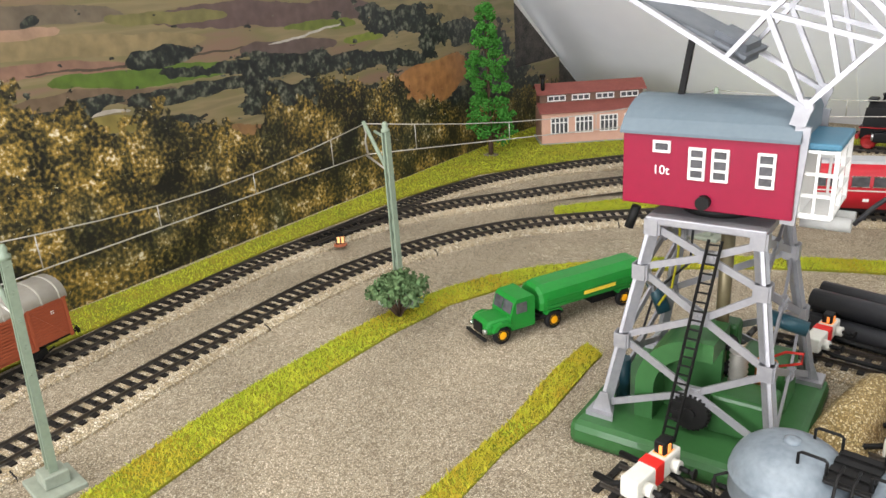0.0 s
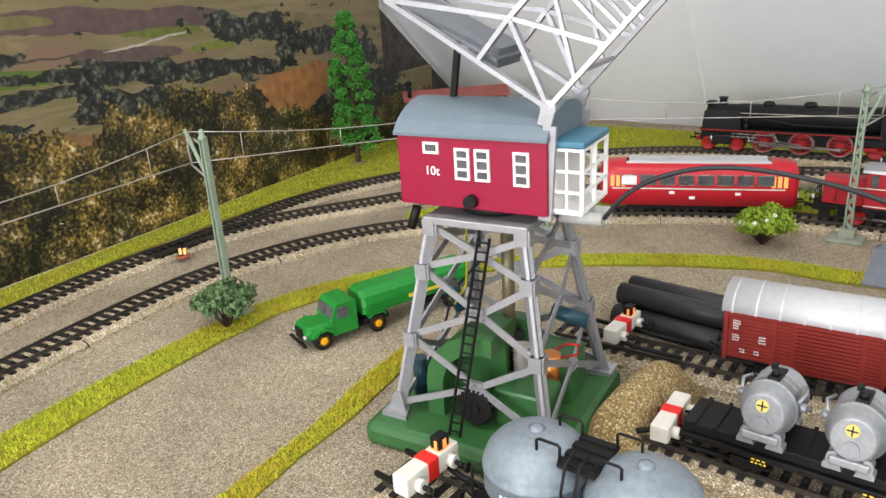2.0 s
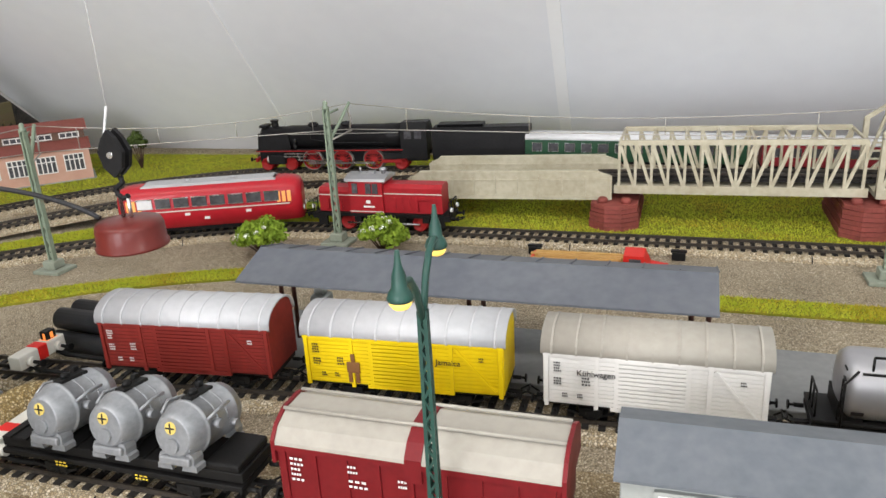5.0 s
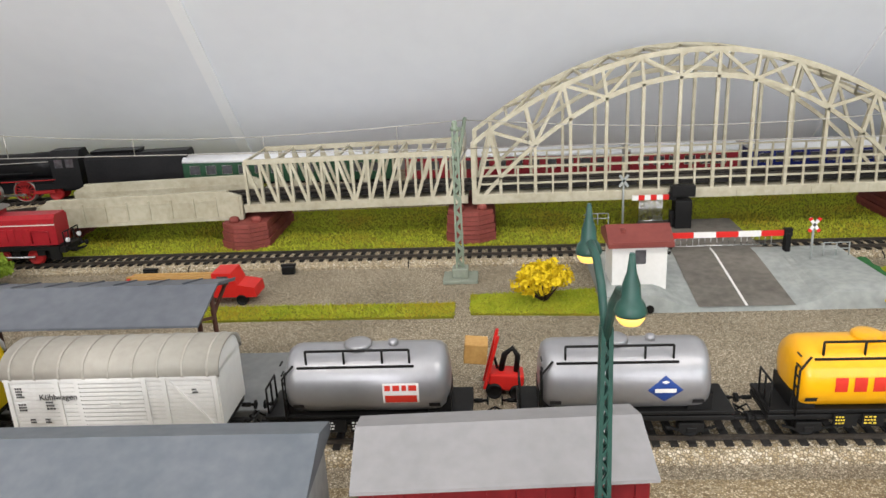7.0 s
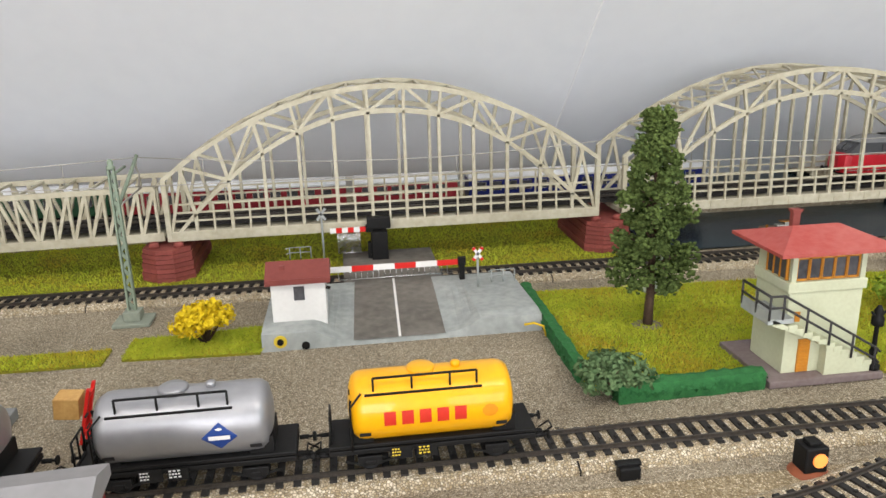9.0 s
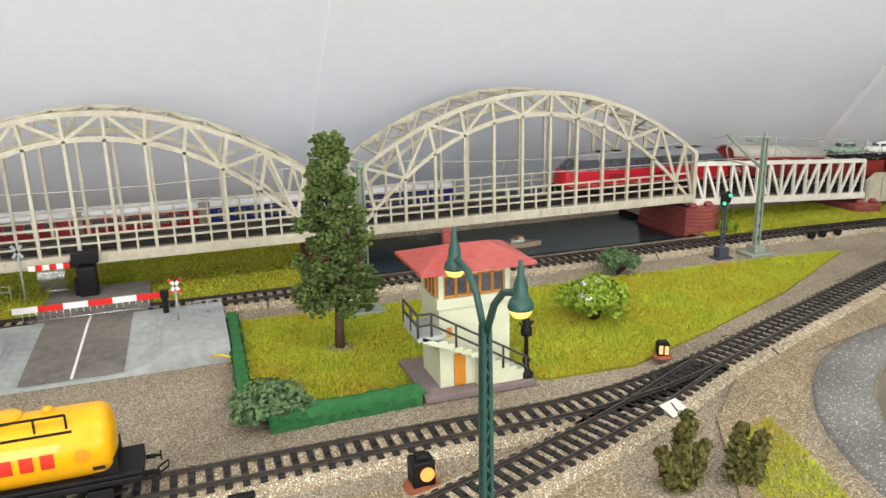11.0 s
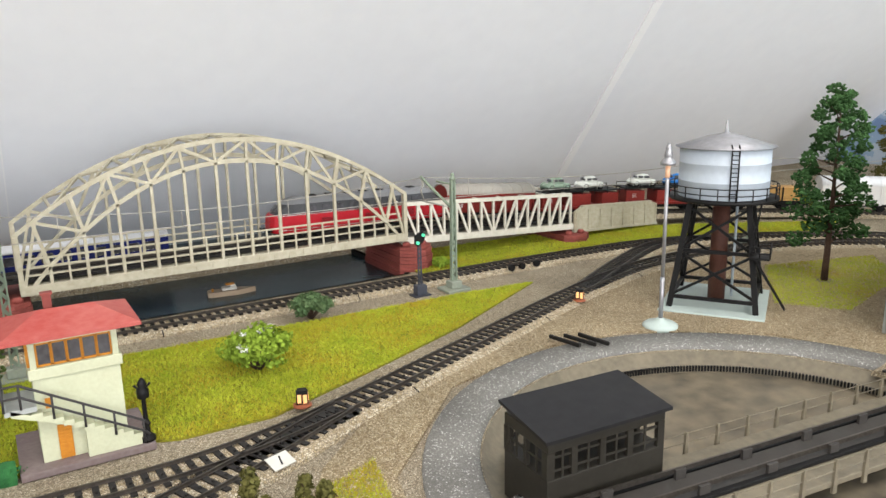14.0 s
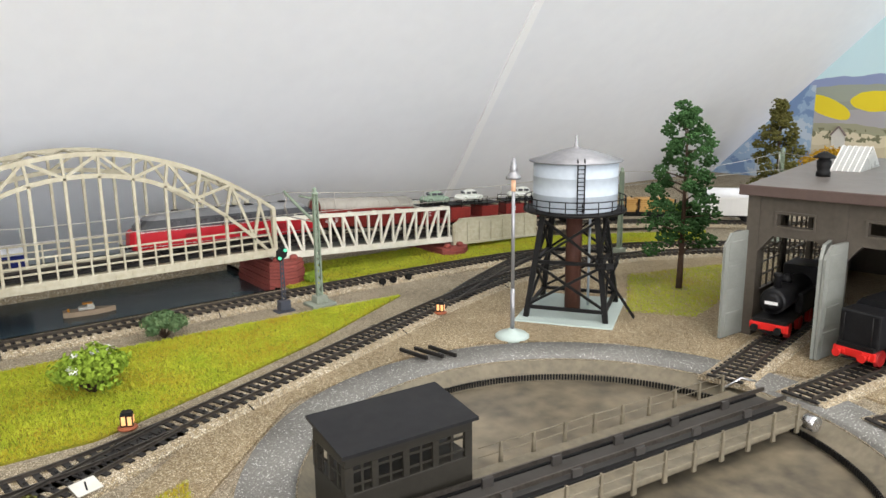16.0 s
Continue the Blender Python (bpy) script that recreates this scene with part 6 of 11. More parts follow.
def pot_wagon(m):
    root = thing("container_wagon", "black flat wagon with three silver pressure containers", "goods wagon", m)
    L = 0.118
    bm = bm_new()
    box(bm, -L / 2, L / 2, -0.0115, 0.0115, 0.0125, 0.0170, 0.0005)
    part("deck", bm, BLACK, root)
    for k in range(11):
        part("deck_rib", box(bm_new(), -L / 2 + 0.004 + k * 0.0085, -L / 2 + 0.0055 + k * 0.0085, -0.0122, 0.0122, 0.0170, 0.0178), BLACK, root)
    part("end_box", box(bm_new(), L / 2 - 0.016, L / 2 - 0.001, -0.0118, 0.0118, 0.017, 0.0205, 0.001), BLACK, root)
    for x in (-0.0265, 0.0045, 0.0355):
        c = part("pressure_pot", lathe(bm_new(), [(0.0090, -0.0180), (0.0098, -0.0176), (0.0112, -0.0150), (0.0127, -0.0108), (0.0130, -0.0100), (0.0135, -0.0098), (0.0135, -0.0088), (0.0130, -0.0086), (0.0130, 0.0086), (0.0135, 0.0088), (0.0135, 0.0098), (0.0130, 0.0100), (0.0118, 0.0140), (0.0080, 0.0170), (0.003, 0.0180)], 28, (0, 0, 0), "y"), POTSILVER, root, "dull silver pressure container with ribs")
        c.matrix_local = pose(x, 0.001, 0.0315, -8) @ Matrix.Diagonal((0.80, 1.06, 0.86, 1))
        bm = bm_new()
        box(bm, -0.0030, 0.0030, -0.0085, 0.006, 0.0122, 0.0142, 0.0006)
        lathe(bm, [(0.0022, 0), (0.0022, 0.002), (0.001, 0.0026)], 10, (0, -0.004, 0.0140))
        box(bm, -0.0045, -0.0015, 0.002, 0.005, 0.0135, 0.0165, 0.0005)
        part("lid_gear", bm, BLACK, c)
        for s in (-1, 1):
            for ya, yb in ((-0.0168, -0.0110), (0.0110, 0.0160)):
                part("saddle", prism(bm_new(), [(s * 0.0025, -0.0165), (s * 0.0108, -0.0165), (s * 0.0108, -0.0140), (s * 0.0096, -0.0132), (s * 0.0098, -0.0105), (s * 0.0088, -0.0085), (s * 0.0060, -0.0075)], ya, yb, "y"), POTSILVER, c)
            part("side_valve", rod(bm_new(), (s * 0.0120, -0.005, 0.002), (s * 0.0162, -0.005, 0.002), 0.0022, None, 10), POTSILVER, c)
            part("side_valve", rod(bm_new(), (s * 0.0120, 0.006, -0.003), (s * 0.0158, 0.006, -0.003), 0.0018, None, 10), POTSILVER, c)
            part("hose", tube(bm_new(), [(s * 0.0130, -0.010, 0.006), (s * 0.0150, -0.004, 0.009), (s * 0.0130, 0.004, 0.008)], 0.0009), POTSILVER, c)
        part("drain_flange", lathe(bm_new(), [(0.0034, -0.0010), (0.0034, 0.0008), (0.0022, 0.0003)], 16, (0, -0.0182, -0.0040), "y"), POTSILVER, c)
        part("front_foot", box(bm_new(), -0.0085, 0.0085, -0.0186, -0.0150, -0.0135, -0.0095, 0.0008), POTSILVER, c)
        for z in (-0.0035, -0.0065):
            part("step_bar", bar(bm_new(), (0.0050, -0.0176, z), (0.0085, -0.0168, z + 0.0005), 0.0007), POTSILVER, c)
            part("step_bar", bar(bm_new(), (-0.0085, -0.0168, z), (-0.0055, -0.0176, z + 0.0012), 0.0007), POTSILVER, c)
        for y in (-0.003, 0.003):
            part("rib", tube(bm_new(), [(0.0131 * math.sin(a), y, 0.0131 * math.cos(a)) for a in (-1.6, -1.2, -0.7, -0.2, 0.3, 0.8, 1.3, 1.6)], 0.0005), POTSILVER, c)
        bm = bm_new()
        rod(bm, (-0.0005, -0.0170, 0.0042), (-0.0005, -0.0184, 0.0042), 0.0030, None, 20)
        part("badge", bm, material("pale_yellow_badge", (0.62, 0.48, 0.13), 0.5), c, "round pale yellow badge")
        bm = bm_new()
        box(bm, -0.0008, -0.0002, -0.0187, -0.0183, 0.0018, 0.0066)
        box(bm, -0.0029, 0.0019, -0.0187, -0.0183, 0.0039, 0.0045)
        part("badge_cross", bm, INK, c)
    bm = bm_new()
    marks(bm, -0.030, -0.0136, 0.0105, 2, 0.007, 0.0008, 0.0015, seed=5)
    marks(bm, 0.010, -0.0136, 0.0105, 2, 0.007, 0.0008, 0.0015, seed=6)
    part("inscription_bars", bm, INKYELLOW, root)
    running_gear(root, L, 0.0118, 0.026)
    return root


pot_wagon(at_x("B", -0.330) @ Matrix.Diagonal((1.06, 1.0, 1.05, 1)))


def slide_roof_wagon(m):
    root = thing("sliding_roof_wagon", "wine red goods wagon with a beige sliding roof", "goods wagon", m)
    L, w = 0.110, 0.032
    bm = bm_new()
    box(bm, -L / 2, L / 2, -w / 2, w / 2, 0.0125, 0.0370, 0.0006)
    part("body", bm, WINERED, root)
    bm = bm_new()
    for k in range(9):
        x = -L / 2 + 0.003 + k * (L - 0.006) / 8
        for s in (-1, 1):
            box(bm, x - 0.001, x + 0.001, s * w / 2 - 0.0008, s * w / 2 + 0.0008, 0.0125, 0.0365)
    for s in (-1, 1):
        box(bm, -L / 2, L / 2, s * (w / 2) - 0.0010, s * (w / 2) + 0.0010, 0.0350, 0.0372)
    part("side_ribs", bm, WINERED, root)
    for xa, xb in ((-L / 2, -0.0015), (0.0045, L / 2)):
        bm = bm_new()
        o = [(-w / 2 - 0.001, 0.0365), (-w / 2 - 0.0005, 0.0385), (-w / 2 + 0.003, 0.0430), (-0.006, 0.0462), (0.006, 0.0462), (w / 2 - 0.003, 0.0430), (w / 2 + 0.0005, 0.0385), (w / 2 + 0.001, 0.0365)]
        prism(bm, o, xa, xb, "x", False)
        part("roof_half", bm, BEIGEROOF, root, "beige sliding roof half")
    bm = bm_new()
    o = [(-w / 2 - 0.0014, 0.0300), (-w / 2 - 0.001, 0.0390), (-w / 2 + 0.003, 0.0437), (-0.006, 0.0470), (0.006, 0.0470), (w / 2 - 0.003, 0.0437), (w / 2 + 0.001, 0.0390), (w / 2 + 0.0014, 0.0300)]
    for xa, xb in ((-0.0020, 0.0045), (-L / 2 - 0.0016, -L / 2), (L / 2, L / 2 + 0.0016)):
        part("roof_frame", prism(bm_new(), o, xa, xb, "x"), WINERED, root)
    bm = bm_new()
    for s in (-1, 1):
        tube(bm, [(-L / 2, s * 0.0072, 0.0472), (L / 2, s * 0.0072, 0.0472)], 0.0007)
    part("roof_rail", bm, BEIGEROOF, root)
    bm = bm_new()
    ys = -w / 2 - 0.0009
    marks(bm, -L / 2 + 0.006, ys, 0.033, 5, 0.006, 0.0011, 0.0022, seed=2)
    marks(bm, -L / 2 + 0.030, ys, 0.033, 2, 0.005, 0.0011, 0.0022, seed=3)
    marks(bm, -L / 2 + 0.030, ys, 0.027, 2, 0.009, 0.0011, 0.0022, seed=5)
    marks(bm, -L / 2 + 0.050, ys, 0.030, 2, 0.005, 0.0011, 0.0022, seed=4)
    part("inscription_bars", bm, INKWHITE, root)
    running_gear(root, L, 0.0125)
    return root


slide_roof_wagon(at_x("B", -0.191) @ Matrix.Diagonal((0.99, 1.03, 1.04, 1)))


def roof_wagon(m, L, wall, roof, label, windows=True):
    root = thing("covered_wagon", label, "goods wagon", m)
    w = 0.031
    bm = bm_new()
    box(bm, -L / 2, L / 2, -w / 2, w / 2, 0.0125, 0.0400, 0.0006)
    part("body", bm, wall, root)
    bm = bm_new()
    prism(bm, [(-w / 2 - 0.003, 0.0395), (-w / 2 - 0.003, 0.0405), (0.004, 0.0475), (w / 2 + 0.003, 0.0435), (w / 2 + 0.003, 0.0400)], -L / 2 - 0.002, L / 2 + 0.002, "x")
    rf = part("roof", bm, roof, root)
    if windows:
        for k in range(3):
            bm = bm_new()
            x = -L / 2 + 0.012 + k * 0.034
            box(bm, x, x + 0.018, -w / 2 - 0.0012, -w / 2 - 0.0002, 0.022, 0.036)
            part("window", bm, BLINDW, root)
            bm = bm_new()
            box(bm, x - 0.0012, x, -w / 2 - 0.0018, -w / 2, 0.021, 0.037)
            box(bm, x + 0.018, x + 0.0192, -w / 2 - 0.0018, -w / 2, 0.021, 0.037)
            box(bm, x, x + 0.018, -w / 2 - 0.0018, -w / 2, 0.036, 0.0372)
            part("window_frame", bm, wall, root)
    else:
        bm = bm_new()
        for k in range(10):
            x = -L / 2 + 0.004 + k * (L - 0.008) / 9
            box(bm, x - 0.0008, x + 0.0008, -w / 2 - 0.0008, -w / 2, 0.0125, 0.0395)
        part("side_ribs", bm, wall, root)
    running_gear(root, L, 0.0125)
    return root


roof_wagon(at_x("B", -0.058) @ Matrix.Diagonal((1, 1.05, 1.17, 1)), 0.118, CONCRETE, SLATE, "grey wagon with a slate grey roof and pale windows")
roof_wagon(at_x("B", 0.0635) @ Matrix.Diagonal((1, 1.05, 1.2, 1)), 0.090, WINERED, LIGHTROOF, "dark red wagon under a pale grey roof", False)


# ---- shunting train on the curve ----
def railbus(m):
    root = thing("railbus", "red railbus with silver-grey ribbed roof and cream line", "railbus", m)
    L, w = 0.146, 0.031
    bm = bm_new()
    prof = [(-w / 2, 0.0075), (-w / 2 - 0.0005, 0.020), (-w / 2 + 0.0008, 0.0335), (-w / 2 + 0.004, 0.0385), (-0.006, 0.0405), (0.006, 0.0405), (w / 2 - 0.004, 0.0385), (w / 2 - 0.0008, 0.0335), (w / 2 + 0.0005, 0.020), (w / 2, 0.0075)]
    sec = []
    for x, k, dz in ((-L / 2, 0.62, 0.0060), (-L / 2 + 0.0015, 0.80, 0.0028), (-L / 2 + 0.005, 0.93, 0.001), (-L / 2 + 0.012, 1, 0), (L / 2 - 0.012, 1, 0), (L / 2 - 0.005, 0.93, 0.001), (L / 2 - 0.0015, 0.80, 0.0028), (L / 2, 0.62, 0.0060)):
        sec.append([bm.verts.new((x, u * k, v - (dz if v > 0.025 else 0))) for u, v in prof])
    for a, b in zip(sec, sec[1:]):
        for k in range(len(prof)):
            f = bm.faces.new((a[k], a[(k + 1) % len(prof)], b[(k + 1) % len(prof)], b[k]))
            f.smooth = True
    bm.faces.new(sec[0][::-1])
    bm.faces.new(sec[-1])
    part("body", bm, TRAINRED, root)
    for s in (-1, 1):
        y = s * (w / 2 + 0.0004)
        for k in range(8):
            x = -0.056 + k * 0.0142
            bm = bm_new()
            bar(bm, (x, y, 0.0278), (x + 0.0115, y, 0.0278), 0.0010, 0.0072)
            part("window", bm, BLINDW if k == 0 and s < 0 else GLASS, root)
            bm = bm_new()
            bar(bm, (x - 0.0004, y + s * 0.0003, 0.0316), (x + 0.0119, y + s * 0.0003, 0.0316), 0.0008, 0.0007)
            bar(bm, (x - 0.0004, y + s * 0.0003, 0.0240), (x + 0.0119, y + s * 0.0003, 0.0240), 0.0008, 0.0005)
            part("window_frame", bm, STEEL, root)
        bm = bm_new()
        bar(bm, (-L / 2 + 0.010, y, 0.0210), (L / 2 - 0.010, y, 0.0210), 0.0012, 0.0009)
        part("cream_line", bm, OFFWHITE, root)
        bm = bm_new()
        for xx, z in ((-0.020, 0.0190), (-0.005, 0.0150), (0.028, 0.0185)):
            box(bm, xx, xx + 0.004, y - 0.0006, y + 0.0006, z - 0.002, z)
        part("inscription_bars", bm, INKWHITE, root)
    for s in (-1, 1):
        for y in (-0.0072, 0, 0.0072):
            bm = bm_new()
            box(bm, s * (L / 2 - 0.0022) - 0.0010, s * (L / 2 - 0.0022) + 0.0014, y - 0.0031, y + 0.0031, 0.0225, 0.0310, 0.0006)
            part("end_window", bm, GLASS, root)
        for y in (-0.008, 0.008):
            bm = bm_new()
            rod(bm, (s * (L / 2 - 0.002), y, 0.0150), (s * (L / 2 + 0.0008), y, 0.0150), 0.0020, None, 12)
            part("headlight", bm, BLINDW, root)
        bm = bm_new()
        for k in range(3):
            x = s * (L / 2 - 0.010 - k * 0.0042)
            for sy in (-1, 1):
                box(bm, x - 0.0014, x + 0.0014, sy * (w / 2 + 0.0002) - 0.0006, sy * (w / 2 + 0.0002) + 0.0006, 0.0225, 0.0310)
        part("door_window", bm, GLOWWARM, root)
    for k in range(11):
        y = -0.0085 + k * 0.0017
        part("roof_rib", box(bm_new(), -L / 2 + 0.022, L / 2 - 0.022, y - 0.0005, y + 0.0005, 0.0400, 0.0413), SILVERROOF, root)
    bm = bm_new()
    box(bm, -L / 2 + 0.020, L / 2 - 0.020, -0.0095, 0.0095, 0.0392, 0.0405)
    part("roof_panel", bm, SILVERROOF, root, "ribbed silver-grey roof panel")
    bm = bm_new()
    for s in (-1, 1):
        lathe(bm, [(0.0025, 0), (0.0025, 0.0015), (0.001, 0.002)], 10, (s * 0.018, 0, 0.0412))
    part("roof_vent", bm, SILVERROOF, root)
    bm = bm_new()
    box(bm, -0.052, 0.052, -0.011, 0.011, 0.004, 0.0085, 0.0008)
    box(bm, -0.020, 0.022, -0.0125, 0.0125, 0.0035, 0.0075, 0.0005)
    part("underfloor", bm, BLACK, root)
    for x in (-0.042, 0.042):
        for s in (-1, 1):
            put_part("wheel", WHEEL, pose(x, s * 0.0078, 0.0052, 0, 0, 0 if s < 0 else 180), root)
    for s in (-1, 1):
        bm = bm_new()
        tube(bm, [(s * (L / 2 - 0.002), -0.004, 0.008), (s * (L / 2 + 0.006), -0.003, 0.009), (s * (L / 2 + 0.006), 0.003, 0.009), (s * (L / 2 - 0.002), 0.004, 0.008)], 0.0006)
        part("coupling", bm, BLACK, root)
    return root


def shunter(m):
    root = thing("diesel_shunter", "dark red diesel shunting locomotive with a silver cab roof", "locomotive", m)
    L, w = 0.112, 0.026
    def hood(x0, x1, top, name):
        bm = bm_new()
        prism(bm, [(-0.0095, 0.015), (-0.0095, top - 0.003), (-0.0065, top), (0.0065, top), (0.0095, top - 0.003), (0.0095, 0.015)], x0, x1, "x")
        part(name, bm, LOCORED, root)
    hood(-L / 2 + 0.001, -0.024, 0.0350, "short_hood")
    hood(0.002, L / 2 - 0.002, 0.0385, "long_hood")
    bm = bm_new()
    box(bm, -0.026, 0.004, -w / 2, w / 2, 0.014, 0.0420, 0.0006)
    part("cab", bm, LOCORED, root)
    bm = bm_new()
    prism(bm, [(-w / 2 - 0.001, 0.0415), (-w / 2, 0.0435), (-0.005, 0.0460), (0.005, 0.0460), (w / 2, 0.0435), (w / 2 + 0.001, 0.0415)], -0.029, 0.007, "x")
    part("cab_roof", bm, TANKSILVER, root, "silver cab roof")
    bm = bm_new()
    lathe(bm, [(0.0018, 0), (0.0018, 0.003), (0.003, 0.0035), (0.003, 0.0055), (0.0012, 0.0062)], 12, (0.002, -0.002, 0.0450))
    rod(bm, (-0.020, 0.002, 0.045), (-0.020, 0.002, 0.0500), 0.0008, None, 8)
    box(bm, -0.013, -0.006, -0.003, 0.003, 0.0452, 0.0472, 0.0005)
    part("roof_fittings", bm, TANKSILVER, root)
    for s in (-1, 1):
        y = s * (w / 2 + 0.0003)
        for x in (-0.0225, -0.0105, -0.0045):
            bm = bm_new()
            box(bm, x, x + 0.0048, y - 0.0006, y + 0.0006, 0.0315, 0.0400)
            part("cab_window", bm, GLASS, root)
        bm = bm_new()
        for x0, x1, yy, zz in ((-L / 2 + 0.001, -0.026, 0.0097, 0.0290), (0.004, L / 2 - 0.002, 0.0097, 0.0310), (-0.026, 0.004, w / 2 + 0.0002, 0.0300), (-0.026, 0.004, w / 2 + 0.0002, 0.0165), (-L / 2 + 0.001, L / 2 - 0.002, 0.0128, 0.0133)):
            bar(bm, (x0, s * yy, zz), (x1, s * yy, zz), 0.0007, 0.0007)
        part("cream_line", bm, OFFWHITE, root)
        bm = bm_new()
        box(bm, -0.0105, -0.0070, y - 0.0006, y + 0.0006, 0.0235, 0.0260)
        box(bm, -0.0130, -0.0035, y - 0.0006, y + 0.0006, 0.0200, 0.0213)
        part("inscription_bars", bm, INKWHITE, root)
        bm = bm_new()
        for x0, x1 in ((0.034, 0.048), (-0.046, -0.034)):
            tube(bm, [(x0, s * 0.0102, 0.0165), (x0, s * 0.0102, 0.026), (x1, s * 0.0102, 0.026), (x1, s * 0.0102, 0.0165)], 0.0004)
        for k in range(4):
            box(bm, 0.010 + k * 0.006, 0.0145 + k * 0.006, s * 0.0095 - 0.0004, s * 0.0095 + 0.0004, 0.018, 0.028)
        part("side_doors", bm, LOCORED, root)
        bm = bm_new()
        box(bm, -L / 2, L / 2, s * 0.0125 - 0.0008, s * 0.0125 + 0.0008, 0.0122, 0.0150)
        for x in (-L / 2 + 0.004, L / 2 - 0.004):
            box(bm, x - 0.004, x + 0.004, s * 0.0115 - 0.0015, s * 0.0115 + 0.0015, 0.004, 0.0150)
        for k in range(5):
            x = -0.040 + k * 0.020
            box(bm, x - 0.003, x + 0.003, s * 0.0110 - 0.0010, s * 0.0110 + 0.0010, 0.0075, 0.0125)
        part("running_board", bm, BLACK, root)
        bm = bm_new()
        tube(bm, [(-0.030, s * 0.0110, 0.0062), (0.034, s * 0.0110, 0.0062)], 0.0009)
        part("coupling_rod", bm, STEEL, root)
        for x in (-0.030, 0.006, 0.034):
            put_part("wheel", WHEELR, pose(x, s * 0.0085, 0.0062, 0, 0, 0 if s < 0 else 180), root)
    bm = bm_new()
    box(bm, -L / 2, L / 2, -0.0125, 0.0125, 0.0115, 0.0150, 0.0004)
    box(bm, -0.044, 0.044, -0.006, 0.006, 0.004, 0.012)
    part("frame", bm, BLACK, root)
    for sx in (-1, 1):
        bm = bm_new()
        for y in (-0.011, -0.004, 0.004, 0.011):
            rod(bm, (sx * (L / 2 + 0.004), y, 0.013), (sx * (L / 2 + 0.004), y, 0.025), 0.0005, None, 6)
        tube(bm, [(sx * (L / 2 + 0.004), -0.011, 0.025), (sx * (L / 2 + 0.004), 0.011, 0.025)], 0.0005)
        box(bm, min(sx * L / 2, sx * (L / 2 + 0.005)), max(sx * L / 2, sx * (L / 2 + 0.005)), -0.0125, 0.0125, 0.0095, 0.0140)
        part("end_platform", bm, BLACK, root)
        for y in (-0.0085, 0.0085):
            put_part("buffer", BUFFER, pose(sx * (L / 2 + 0.004), y, 0.0115, 0, 0, 0 if sx > 0 else 180), root)
            bm = bm_new()
            rod(bm, (sx * (L / 2 + 0.0045), y, 0.0185), (sx * (L / 2 + 0.0065), y, 0.0185), 0.0018, None, 12)
            part("headlight", bm, BLINDW, root)
        bm = bm_new()
        tube(bm, [(sx * (L / 2 + 0.004), -0.003, 0.008), (sx * (L / 2 + 0.013), -0.003, 0.010), (sx * (L / 2 + 0.013), 0.003, 0.010), (sx * (L / 2 + 0.004), 0.003, 0.008)], 0.0006)
        part("coupling", bm, BLACK, root)
    return root


railbus(at_x("F", -0.5149) @ Matrix.Diagonal((1.13, 1.1, 1.14, 1)))
shunter(at_x("F", -0.3533) @ Matrix.Diagonal((1.06, 1.06, 1.08, 1)))


